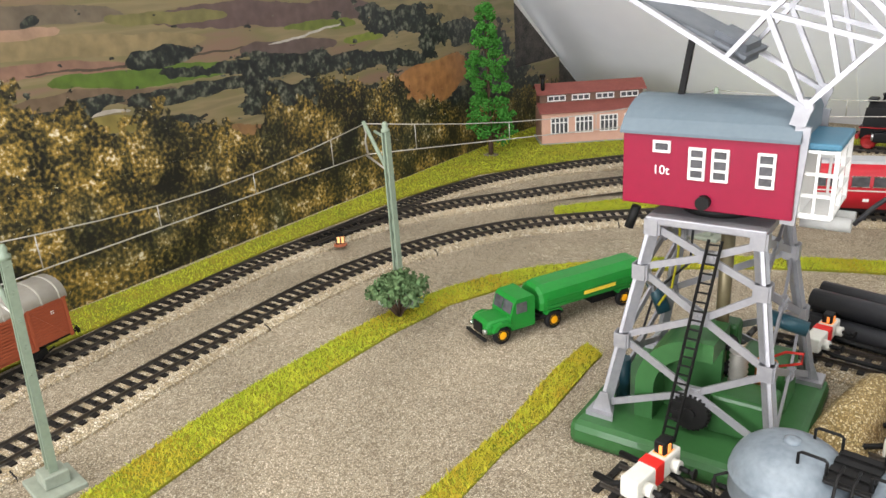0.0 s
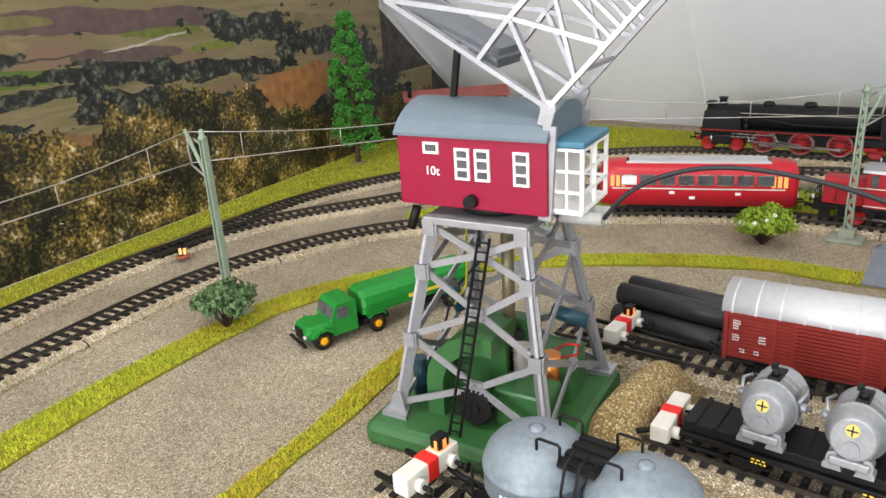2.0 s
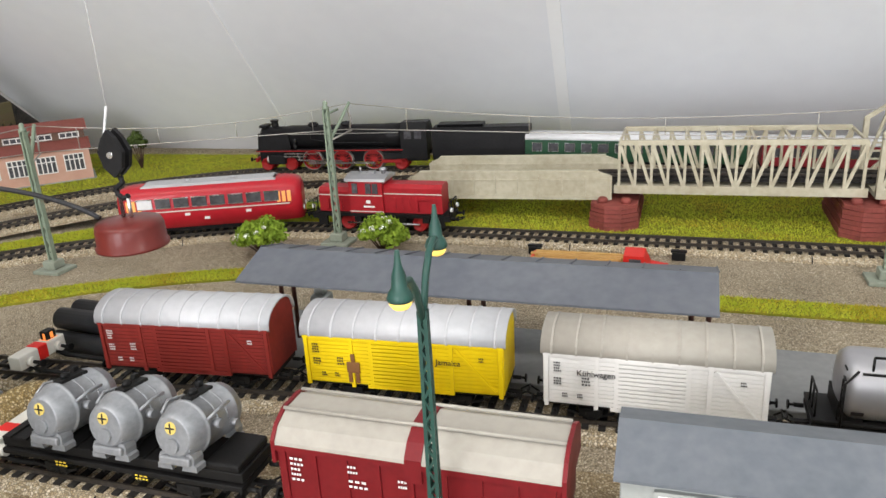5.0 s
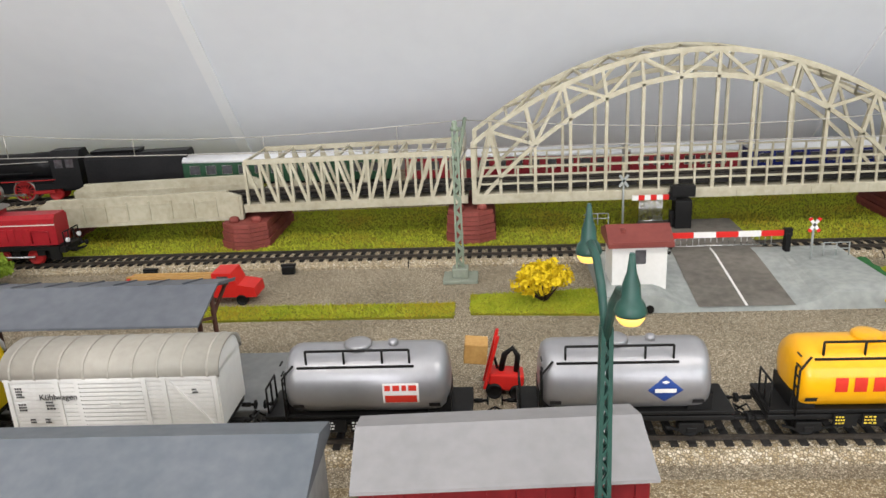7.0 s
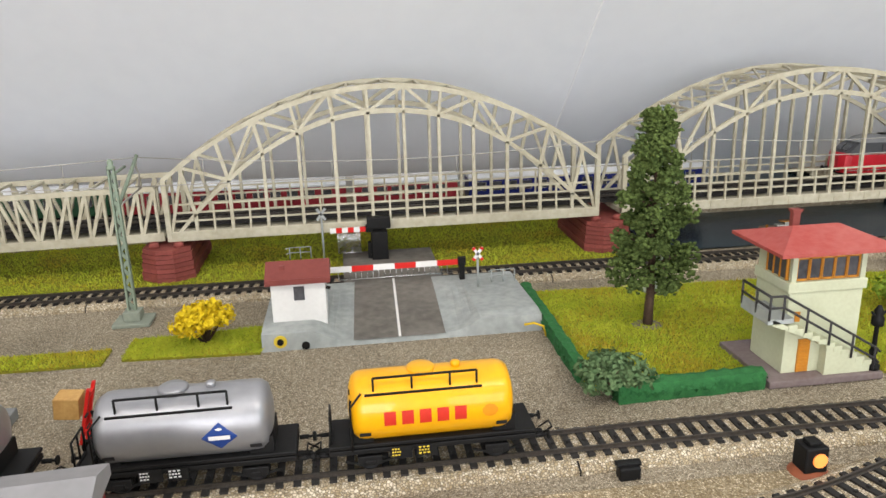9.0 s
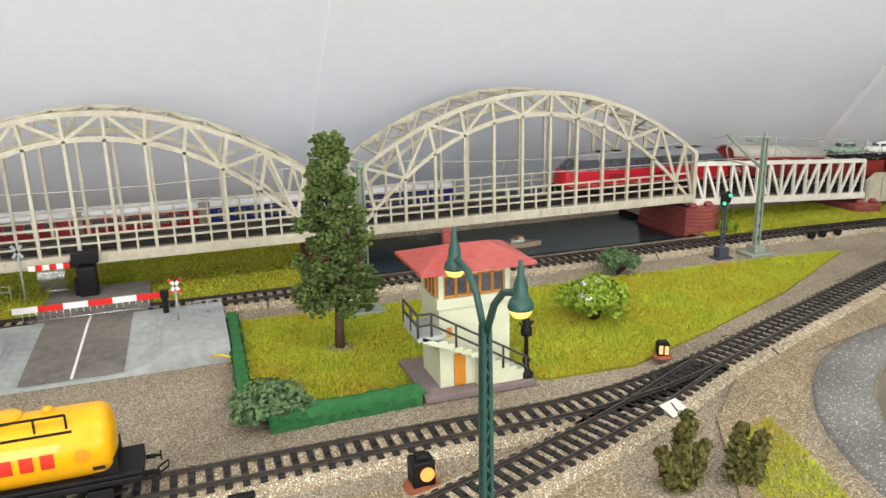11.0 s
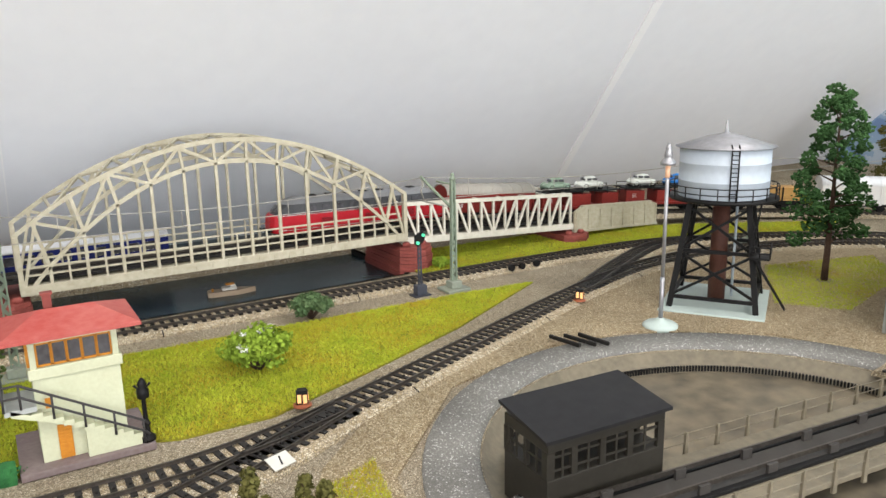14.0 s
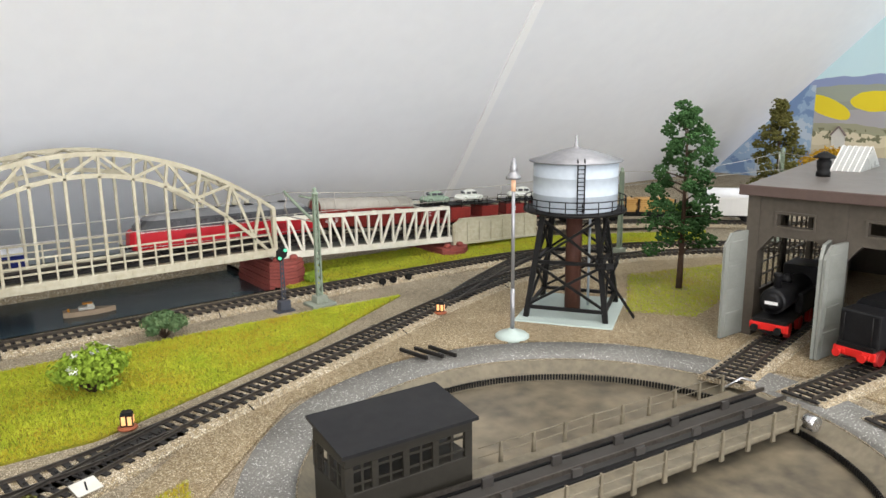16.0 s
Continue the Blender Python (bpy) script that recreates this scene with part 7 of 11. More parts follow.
# ---- express and steam locomotive at the wall ----
def steam_loco(m):
    root = thing("steam_locomotive", "black steam express locomotive with red wheels", "steam locomotive", m)
    bm = bm_new()
    lathe(bm, [(0.006, -0.100), (0.0105, -0.0995), (0.0112, -0.098), (0.0112, -0.070), (0.0118, -0.0695), (0.0118, 0.030), (0.0122, 0.031), (0.0122, 0.050)], 28, (0, 0, 0.034), "x")
    part("boiler", bm, STEAMBLACK, root)
    bm = bm_new()
    lathe(bm, [(0.0042, 0), (0.0036, 0.003), (0.0036, 0.006), (0.0044, 0.0068), (0.0044, 0.008)], 16, (-0.086, 0, 0.0440))
    lathe(bm, [(0.0055, 0), (0.0055, 0.002), (0.004, 0.0040), (0.001, 0.0044)], 16, (-0.045, 0, 0.0445))
    lathe(bm, [(0.0055, 0), (0.0055, 0.002), (0.004, 0.0040), (0.001, 0.0044)], 16, (-0.010, 0, 0.0450))
    box(bm, -0.101, -0.093, -0.008, 0.008, 0.0445, 0.0475, 0.001)
    part("domes", bm, STEAMBLACK, root)
    bm = bm_new()
    prism(bm, [(-0.0145, 0.018), (-0.0145, 0.040), (-0.008, 0.048), (0.008, 0.048), (0.0145, 0.040), (0.0145, 0.018)], 0.048, 0.074, "x")
    part("cab", bm, STEAMBLACK, root)
    for s in (-1, 1):
        for x in (0.052, 0.062):
            bm = bm_new()
            box(bm, x, x + 0.007, s * 0.0145 - 0.0005, s * 0.0145 + 0.0005, 0.032, 0.040)
            part("cab_window", bm, GLASS, root)
        bm = bm_new()
        box(bm, -0.104, 0.050, s * 0.0120 - 0.0028, s * 0.0120 + 0.0028, 0.0215, 0.0225)
        box(bm, 0.030, 0.074, s * 0.0135 - 0.001, s * 0.0135 + 0.001, 0.012, 0.018)
        part("running_board", bm, STEAMBLACK, root)
        bm = bm_new()
        bar(bm, (-0.104, s * 0.0150, 0.0212), (0.050, s * 0.0150, 0.0212), 0.0006, 0.0009)
        part("red_line", bm, WHEELRED, root)
        bm = bm_new()
        prism(bm, [(-0.102, 0.022), (-0.066, 0.022), (-0.068, 0.040), (-0.100, 0.040)], s * 0.0140 - 0.0005, s * 0.0140 + 0.0005, "y")
        part("smoke_deflector", bm, STEAMBLACK, root)
        bm = bm_new()
        box(bm, -0.092, -0.074, s * 0.0105 - 0.004, s * 0.0105 + 0.004, 0.007, 0.0165, 0.001)
        part("cylinder", bm, STEAMBLACK, root)
        for name, p, q, hh in (("connecting_rod", (-0.060, s * 0.0150, 0.0120), (-0.014, s * 0.0150, 0.0085), 0.0018), ("coupling_rod", (-0.049, s * 0.0142, 0.0080), (0.021, s * 0.0142, 0.0080), 0.0019), ("slide_bar", (-0.075, s * 0.0140, 0.0152), (-0.050, s * 0.0140, 0.0152), 0.0012), ("radius_rod", (-0.074, s * 0.0138, 0.0182), (-0.036, s * 0.0138, 0.0178), 0.0010), ("combination_lever", (-0.060, s * 0.0146, 0.0190), (-0.057, s * 0.0146, 0.0100), 0.0012), ("expansion_link", (-0.037, s * 0.0146, 0.0200), (-0.033, s * 0.0146, 0.0125), 0.0016), ("eccentric_rod", (-0.034, s * 0.0155, 0.0128), (-0.013, s * 0.0155, 0.0105), 0.0010)):
            part(name, bar(bm_new(), p, q, 0.0008, hh), STEEL, root)
        for x in (-0.046, -0.014, 0.018):
            part("crank_pin", rod(bm_new(), (x, s * 0.0128, 0.0080), (x, s * 0.0156, 0.0080), 0.0013, None, 10), STEEL, root)
        part("cylinder_cover", rod(bm_new(), (-0.0935, s * 0.0112, 0.0118), (-0.0915, s * 0.0112, 0.0118), 0.0040, None, 16), STEEL, root)
        part("rear_frame_beam", box(bm_new(), 0.027, 0.047, s * 0.0125 - 0.0006, s * 0.0125 + 0.0006, 0.0075, 0.0110, 0.0003), WHEELRED, root, "red rear frame beam")
        part("handrail", tube(bm_new(), [(-0.098, s * 0.0128, 0.0385), (-0.060, s * 0.0132, 0.0385), (0.046, s * 0.0134, 0.0385)], 0.0004), WIRE, root)
        part("feed_pipe", tube(bm_new(), [(-0.045, s * 0.0118, 0.0400), (-0.045, s * 0.0130, 0.0330), (-0.020, s * 0.0132, 0.0290), (0.030, s * 0.0132, 0.0285)], 0.0007), STEAMBLACK, root)
        part("air_pump", lathe(bm_new(), [(0.0022, 0.0), (0.0022, 0.0045), (0.0014, 0.0050), (0.0014, 0.0060), (0.0022, 0.0065), (0.0022, 0.0105), (0.0008, 0.0112)], 12, (-0.062, s * 0.0128, 0.0226)), STEAMBLACK, root)
        for x in (-0.046, -0.014, 0.018):
            w = put_part("driving_wheel", WHEELBIG, pose(x, s * 0.0085, 0.0105, 0, 0, 0 if s < 0 else 180), root)
            put_part("tyre", TYREBIG, pose(0, 0, 0), w, "bright steel tyre")
        for x in (-0.096, -0.070, 0.046):
            put_part("wheel", WHEELR, pose(x, s * 0.0085, 0.0062, 0, 0, 0 if s < 0 else 180), root)
    bm = bm_new()
    box(bm, -0.104, 0.072, -0.006, 0.006, 0.008, 0.0220)
    part("frame", bm, STEAMBLACK, root)
    bm = bm_new()
    box(bm, -0.1065, -0.104, -0.0140, 0.0140, 0.0095, 0.0140, 0.0004)
    part("buffer_beam", bm, WHEELRED, root)
    for y in (-0.009, 0.009):
        put_part("buffer", BUFFER, pose(-0.106, y, 0.0118, 0, 0, 180), root)
    # tender
    t = part("tender", prism(bm_new(), [(-0.0140, 0.014), (-0.0140, 0.0375), (-0.0095, 0.0420), (0.0095, 0.0420), (0.0140, 0.0375), (0.0140, 0.014)], 0.079, 0.172, "x"), STEAMBLACK, root)
    bm = bm_new()
    prism(bm, [(-0.008, 0.042), (-0.010, 0.045), (0.010, 0.045), (0.008, 0.042)], 0.084, 0.128, "x")
    box(bm, 0.079, 0.172, -0.0125, 0.0125, 0.0100, 0.0140)
    part("coal_box", bm, STEAMBLACK, t)
    for x in (0.090, 0.106, 0.142, 0.160):
        for s in (-1, 1):
            put_part("wheel", WHEELR, pose(x, s * 0.0085, 0.0062, 0, 0, 0 if s < 0 else 180), t)
    return root


steam_loco(at_x("R", -0.466) @ pose(0.007, 0, 0) @ Matrix.Diagonal((1.15, 1.0, 1.10, 1)))


def coach(m, L, paint, label):
    root = thing("passenger_coach", label, "passenger coach", m, group="passenger coaches")
    w = 0.030
    bm = bm_new()
    box(bm, -L / 2, L / 2, -w / 2, w / 2, 0.0110, 0.0325, 0.0006)
    part("body", bm, paint, root)
    bm = bm_new()
    o = round_roof(w + 0.001, 0.0068, 0.0322)
    prism(bm, o, -L / 2, L / 2, "x", True)
    part("roof", bm, ROOFWHITE, root)
    n = int(L / 0.0175)
    for s in (-1, 1):
        for k in range(n):
            x = -L / 2 + 0.008 + k * (L - 0.016) / n
            bm = bm_new()
            box(bm, x, x + 0.010, s * w / 2 - 0.0005, s * w / 2 + 0.0005, 0.0205, 0.0290)
            wn = part("window", bm, GLASS, root)
            bm = bm_new()
            for a in ((x - 0.0004, x, 0.0201, 0.0294), (x + 0.010, x + 0.0104, 0.0201, 0.0294), (x, x + 0.010, 0.0290, 0.0294), (x, x + 0.010, 0.0201, 0.0205)):
                box(bm, a[0], a[1], s * w / 2 - 0.0008, s * w / 2 + 0.0008, a[2], a[3])
            part("window_frame", bm, STEEL, wn)
    bm = bm_new()
    box(bm, -L / 2, L / 2, -0.0115, 0.0115, 0.0080, 0.0110)
    for x in (-L * 0.36, L * 0.36):
        box(bm, x - 0.016, x + 0.016, -0.0105, 0.0105, 0.0030, 0.0075, 0.001)
    part("underframe", bm, BLACK, root)
    for x in (-L * 0.36 - 0.011, -L * 0.36 + 0.011, L * 0.36 - 0.011, L * 0.36 + 0.011):
        for s in (-1, 1):
            put_part("wheel", WHEEL, pose(x, s * 0.0078, 0.0052, 0, 0, 0 if s < 0 else 180), root)
    return root


coach(at_x("R", -0.1491), 0.222, COACHGREEN, "dark green passenger coach with a white roof")
coach(at_x("R", 0.0834), 0.222, material("coach_red", (0.26, 0.02, 0.03), 0.4), "dark red passenger coach with a white roof")
coach(at_x("R", 0.2581), 0.108, material("coach_red", (0.26, 0.02, 0.03), 0.4), "short dark red coach with a white roof")
coach(at_x("R", 0.4564), 0.264, BLUEPAINT, "blue passenger coach with a white roof")


# ---- goods train on the bridge ----
def v200(m):
    root = thing("diesel_locomotive", "red and black diesel locomotive with a grey roof", "locomotive", m)
    L, w = 0.212, 0.031

    def shell(levels):
        """Rounded body from levels (z, half width, half length)."""
        bm = bm_new()
        sec = []
        for z, hw, hl in levels:
            c = hw * 0.55
            sec.append([bm.verts.new((px, py, z)) for px, py in ((-hl, -hw + c), (-hl + c * 0.35, -hw + c * 0.35), (-hl + c, -hw), (hl - c, -hw), (hl - c * 0.35, -hw + c * 0.35), (hl, -hw + c), (hl, hw - c), (hl - c * 0.35, hw - c * 0.35), (hl - c, hw), (-hl + c, hw), (-hl + c * 0.35, hw - c * 0.35), (-hl, hw - c))])
        n = len(sec[0])
        for a, b in zip(sec, sec[1:]):
            for k in range(n):
                bm.faces.new((a[k], a[(k + 1) % n], b[(k + 1) % n], b[k]))
        bm.faces.new(sec[0][::-1])
        bm.faces.new(sec[-1])
        return bm

    part("body", shell([(0.008, w / 2 - 0.001, L / 2 - 0.002), (0.012, w / 2, L / 2), (0.0250, w / 2, L / 2 - 0.001), (0.0268, w / 2 - 0.0004, L / 2 - 0.003)]), TRAINRED, root)
    part("upper_body", shell([(0.0268, w / 2 - 0.0008, L / 2 - 0.005), (0.0370, w / 2 - 0.0018, L / 2 - 0.016)]), material("dark_grey_upper", (0.045, 0.048, 0.052), 0.4, col2=(0.07, 0.072, 0.076), scale=60), root, "charcoal grey upper body")
    part("roof", shell([(0.0370, w / 2 - 0.0014, L / 2 - 0.015), (0.0408, w / 2 - 0.0050, L / 2 - 0.022), (0.0430, 0.0050, L / 2 - 0.028)]), material("light_grey_loco_roof", (0.20, 0.205, 0.21), 0.45, col2=(0.14, 0.145, 0.15), scale=60), root, "grey roof")
    bm = bm_new()
    for s in (-1, 1):
        bar(bm, (-L / 2 + 0.006, s * (w / 2 + 0.0001), 0.0262), (L / 2 - 0.006, s * (w / 2 + 0.0001), 0.0262), 0.0004, 0.0008)
        bar(bm, (-L / 2 + 0.006, s * (w / 2 + 0.0001), 0.0110), (L / 2 - 0.006, s * (w / 2 + 0.0001), 0.0110), 0.0004, 0.0008)
    part("trim_line", bm, STEEL, root, "thin silver trim line")
    for s in (-1, 1):
        for k in range(9):
            x = -0.066 + k * 0.0155
            bm = bm_new()
            box(bm, x, x + 0.009, s * (w / 2 - 0.0013) - 0.0007, s * (w / 2 - 0.0013) + 0.0007, 0.0290, 0.0345)
            part("side_window", bm, GLASS, root)
        for e in (-1, 1):
            bm = bm_new()
            bar(bm, (e * (L / 2 - 0.0070), s * 0.0048, 0.0292), (e * (L / 2 - 0.0132), s * 0.0046, 0.0350), 0.0012, 0.0072, up=(0, 1, 0))
            part("windscreen", bm, GLASS, root)
    for s in (-1, 1):
        for x in (-0.052, 0.0, 0.044):
            bm = bm_new()
            for k in range(5):
                box(bm, x, x + 0.016, s * w / 2 - 0.0005, s * w / 2 + 0.0005, 0.0150 + k * 0.0013, 0.0157 + k * 0.0013)
            part("grille", bm, WINERED, root)
    bm = bm_new()
    box(bm, -L / 2 + 0.010, L / 2 - 0.010, -0.0125, 0.0125, 0.004, 0.0085, 0.001)
    for k in range(7):
        box(bm, -0.060 + k * 0.020, -0.052 + k * 0.020, -0.004, 0.004, 0.0428, 0.0442, 0.0005)
    part("underframe", bm, BLACK, root)
    for x in (-0.072, -0.052, 0.052, 0.072):
        for s in (-1, 1):
            put_part("wheel", WHEEL, pose(x, s * 0.0078, 0.0052, 0, 0, 0 if s < 0 else 180), root)
    for s in (-1, 1):
        for y in (-0.0085, 0.0085):
            put_part("buffer", BUFFER, pose(s * (L / 2 - 0.002), y, 0.0105, 0, 0, 0 if s > 0 else 180), root)
    return root


def beetle(bm_parent, x, y, z, paint, label):
    c = thing("car", label, "car", None, group="loaded cars")
    c.parent = None
    c.matrix_world = bm_parent @ pose(x, y, z)
    bm = bm_new()
    for cx, cz, rx, rz, ry in ((0, 0.0062, 0.0215, 0.0052, 0.0085), (0.001, 0.0105, 0.0125, 0.0070, 0.0072)):
        bmesh.ops.create_uvsphere(bm, u_segments=16, v_segments=10, radius=1, matrix=Matrix.Translation((cx, 0, cz)) @ Matrix.Diagonal((rx, ry, rz, 1)))
    for s in (-1, 1):
        for xx in (-0.0125, 0.0125):
            bmesh.ops.create_uvsphere(bm, u_segments=10, v_segments=8, radius=1, matrix=Matrix.Translation((xx, s * 0.0078, 0.0056)) @ Matrix.Diagonal((0.0062, 0.0024, 0.0050, 1)))
    for f in bm.faces:
        f.smooth = True
    part("body", bm, paint, c)
    bm = bm_new()
    for s in (-1, 1):
        for xa, xb in ((-0.0085, -0.0015), (0.0, 0.0080)):
            box(bm, xa, xb, s * 0.0064 - 0.0006, s * 0.0064 + 0.0006, 0.0118, 0.0150, 0.0004)
    box(bm, -0.0112, -0.0100, -0.0045, 0.0045, 0.0118, 0.0145, 0.0004)
    part("windows", bm, GLASS, c)
    for xx in (-0.0125, 0.0125):
        for s in (-1, 1):
            put_part("wheel", WHEELTINY, pose(xx, s * 0.0085, 0.0040), c)
    return c


def car_carrier(m, paints):
    root = thing("car_carrier_wagon", "dark red double-deck car carrier wagon", "goods wagon", m, group="car carriers")
    L, w = 0.135, 0.029
    bm = bm_new()
    box(bm, -L / 2, L / 2, -w / 2, w / 2, 0.0105, 0.0140, 0.0005)
    for xa, xb in ((-L / 2 + 0.004, -0.035), (-0.016, 0.016), (0.035, L / 2 - 0.004)):
        box(bm, xa, xb, -w / 2 + 0.001, w / 2 - 0.001, 0.0140, 0.0300, 0.0008)
    part("lower_body", bm, BROWNRED, root)
    bm = bm_new()
    box(bm, -L / 2, L / 2, -w / 2, w / 2, 0.0330, 0.0342)
    for k in range(7):
        x = -L / 2 + 0.003 + k * (L - 0.006) / 6
        for s in (-1, 1):
            rod(bm, (x, s * (w / 2 - 0.001), 0.029), (x, s * (w / 2 - 0.001), 0.0395), 0.0006, None, 6)
    for s in (-1, 1):
        tube(bm, [(-L / 2 + 0.003, s * (w / 2 - 0.001), 0.0392), (L / 2 - 0.003, s * (w / 2 - 0.001), 0.0392)], 0.0005)
    part("upper_deck", bm, BLACK, root)
    bm = bm_new()
    marks(bm, -0.055, -w / 2 - 0.0002, 0.026, 3, 0.008, 0.001, 0.002, seed=4)
    part("inscription_bars", bm, INKWHITE, root)
    running_gear(root, L, 0.0105)
    for x, p, lb in paints:
        beetle(m, x, 0, 0.0342, p, lb)
    return root


v200(at_x("M", 0.772))
boxcar(at_x("M", 0.938), BROWNRED, BEIGEROOF, "oxide red wagon with a rounded beige roof", L=0.128, seed=7, rise=0.010, eave=0.034)
car_carrier(at_x("M", 1.085), ((-0.034, CARGREEN, "grey-green model saloon car on the upper deck"), (0.022, CARWHITE, "cream white model saloon car on the upper deck")))
car_carrier(at_x("M", 1.225), ((-0.034, CARWHITE, "cream white model saloon car on the upper deck"), (0.022, CARBLUE, "bright blue model saloon car on the upper deck")))


def plank_wagon(m):
    root = thing("timber_wagon", "black flat wagon loaded with pale planks", "goods wagon", m)
    L = 0.125
    bm = bm_new()
    box(bm, -L / 2, L / 2, -0.014, 0.014, 0.0115, 0.0145, 0.0005)
    for k in range(5):
        x = -L / 2 + 0.006 + k * (L - 0.012) / 4
        for s in (-1, 1):
            box(bm, x - 0.0008, x + 0.0008, s * 0.0145 - 0.0008, s * 0.0145 + 0.0008, 0.0120, 0.0340)
    part("stanchions", bm, BLACK, root)
    bm = bm_new()
    box(bm, 0, 0.052, -0.0022, 0.0022, 0, 0.0028)
    me = mesh_of("plank", bm, WOODLIGHT)
    for k in range(6):
        for j in range(6):
            for q in (-0.056, 0.002):
                put_part("plank", me, pose(q + 0.001 * ((k + j) % 3), -0.0115 + j * 0.0046, 0.0146 + k * 0.0031), root)
    running_gear(root, L, 0.0115)
    return root


plank_wagon(at_x("M", 1.365))
boxcar(pose(-0.8323, 0.0819, RT, 0, 0, 103.5), material("orange_brown_paint", (0.30, 0.07, 0.03), 0.5), BEIGEROOF, "orange-brown wagon with a cream roof on the rear track", seed=12)
boxcar(at_x("M", 1.478), WHITE, ROOFWHITE, "white covered wagon with a light roof", seed=8, ink=INK)

# ---- crane ----
CR = pose(-0.4835, 0.3195, 0, 0, 0, 8.5)


def riveted(bm, a, b, w, t):
    bar(bm, a, b, t, w)


def crane():
    root = thing("gantry_crane", "silver lattice crane with a crimson cab on a green base", "crane", CR)
    bm = bm_new()
    box(bm, -0.052, 0.049, -0.055, 0.047, 0.0, 0.013, 0.004)
    base = part("base", bm, CRANEGREEN, root, "glossy green plastic base")
    # machine housing with rounded flanks
    arc = lambda r, k: (0.004 - r * math.cos(math.pi / 2 * k / 10), 0.030 + r * math.sin(math.pi / 2 * k / 10))
    bm = bm_new()
    prism(bm, [(-0.026, 0.012)] + [arc(0.030, k) for k in range(11)] + [(0.010, 0.060), (0.010, 0.051)] + [arc(0.021, k) for k in range(10, -1, -1)] + [(-0.017, 0.012)], -0.034, -0.008, "y")
    part("housing_arch", bm, CRANEGREEN, root, "green rounded machine housing")
    bm = bm_new()
    prism(bm, [(-0.018, 0.012)] + [arc(0.022, k) for k in range(11)] + [(0.010, 0.052), (0.010, 0.012)], -0.018, -0.014, "y")
    part("housing_web", bm, CRANEGREEN, root)
    for x0, x1, y0, y1, z1 in ((0.008, 0.036, -0.030, -0.010, 0.033), (0.012, 0.036, 0.000, 0.024, 0.038), (-0.012, 0.010, 0.006, 0.018, 0.052)):
        part("machine_box", box(bm_new(), x0, x1, y0, y1, 0.012, z1, 0.002), CRANEGREEN, root)
    bm = bm_new()
    rod(bm, (0.004, 0, 0.02), (0.004, 0, 0.113), 0.0032, None, 14)
    part("column", bm, material("old_brass", (0.20, 0.17, 0.10), 0.4, 0.6), root, "brass centre column")
    for z, r0, n in ((0.046, 0.0085, 26), (0.032, 0.0070, 20)):
        bm = bm_new()
        lathe(bm, [(r0 * 0.3, 0), (r0, 0.0005), (r0, 0.0025), (r0 * 0.3, 0.003)], n, (0.004, -0.004, z))
        for k in range(n):
            a = k * math.tau / n
            box(bm, 0.004 + r0 * math.cos(a) - 0.0006, 0.004 + r0 * math.cos(a) + 0.0006, -0.004 + r0 * math.sin(a) - 0.0006, -0.004 + r0 * math.sin(a) + 0.0006, z + 0.0005, z + 0.0025)
        part("gear_wheel", bm, BLACK, root)
    bm = bm_new()
    rod(bm, (0.002, -0.0385, 0.025), (0.002, -0.0345, 0.025), 0.0085, None, 24)
    rod(bm, (0.002, -0.0400, 0.025), (0.002, -0.0385, 0.025), 0.0030, None, 14)
    for k in range(24):
        a = k * math.tau / 24
        box(bm, 0.002 + 0.0088 * math.cos(a) - 0.0006, 0.002 + 0.0088 * math.cos(a) + 0.0006, -0.0380, -0.0350, 0.025 + 0.0088 * math.sin(a) - 0.0006, 0.025 + 0.0088 * math.sin(a) + 0.0006)
    part("gear_wheel", bm, BLACK, root)
    bm = bm_new()
    lathe(bm, [(r0, k * 0.0013) for k in range(13) for r0 in ((0.0034,) if k % 2 else (0.0046,))], 14, (0.016, -0.012, 0.033))
    part("worm_spring", bm, WIRE, root)
    bm = bm_new()
    rod(bm, (0.026, 0.000, 0.022), (0.026, 0.000, 0.040), 0.005, None, 14)
    part("copper_coil", bm, material("copper_wire", (0.6, 0.22, 0.06), 0.35, 0.7), root)
    for a, b in (((-0.037, -0.022, 0.014), (-0.037, -0.022, 0.036)), ((-0.028, 0.010, 0.050), (-0.036, 0.012, 0.066)), ((0.022, 0.012, 0.058), (0.040, 0.014, 0.054))):
        bm = bm_new()
        rod(bm, a, b, 0.0038, None, 12)
        part("condenser", bm, material("teal_condenser", (0.015, 0.05, 0.065), 0.3), root)
    for c, pts in ((material("yellow_wire", (0.5, 0.45, 0.03), 0.5), [(-0.020, 0.004, 0.110), (-0.021, 0.006, 0.085), (-0.024, 0.008, 0.066), (-0.030, 0.006, 0.055)]), (DARKWIRE, [(-0.014, 0.006, 0.110), (-0.016, 0.010, 0.080), (-0.034, 0.012, 0.060), (-0.038, 0.004, 0.036)]), (material("red_wire", (0.45, 0.03, 0.02), 0.5), [(0.028, 0.002, 0.042), (0.034, 0.0, 0.047), (0.042, -0.004, 0.050), (0.042, -0.006, 0.046), (0.032, -0.002, 0.040)])):
        bm = bm_new()
        tube(bm, pts, 0.0007)
        part("wiring", bm, c, root)
    # legs
    lo, hi = {}, {}
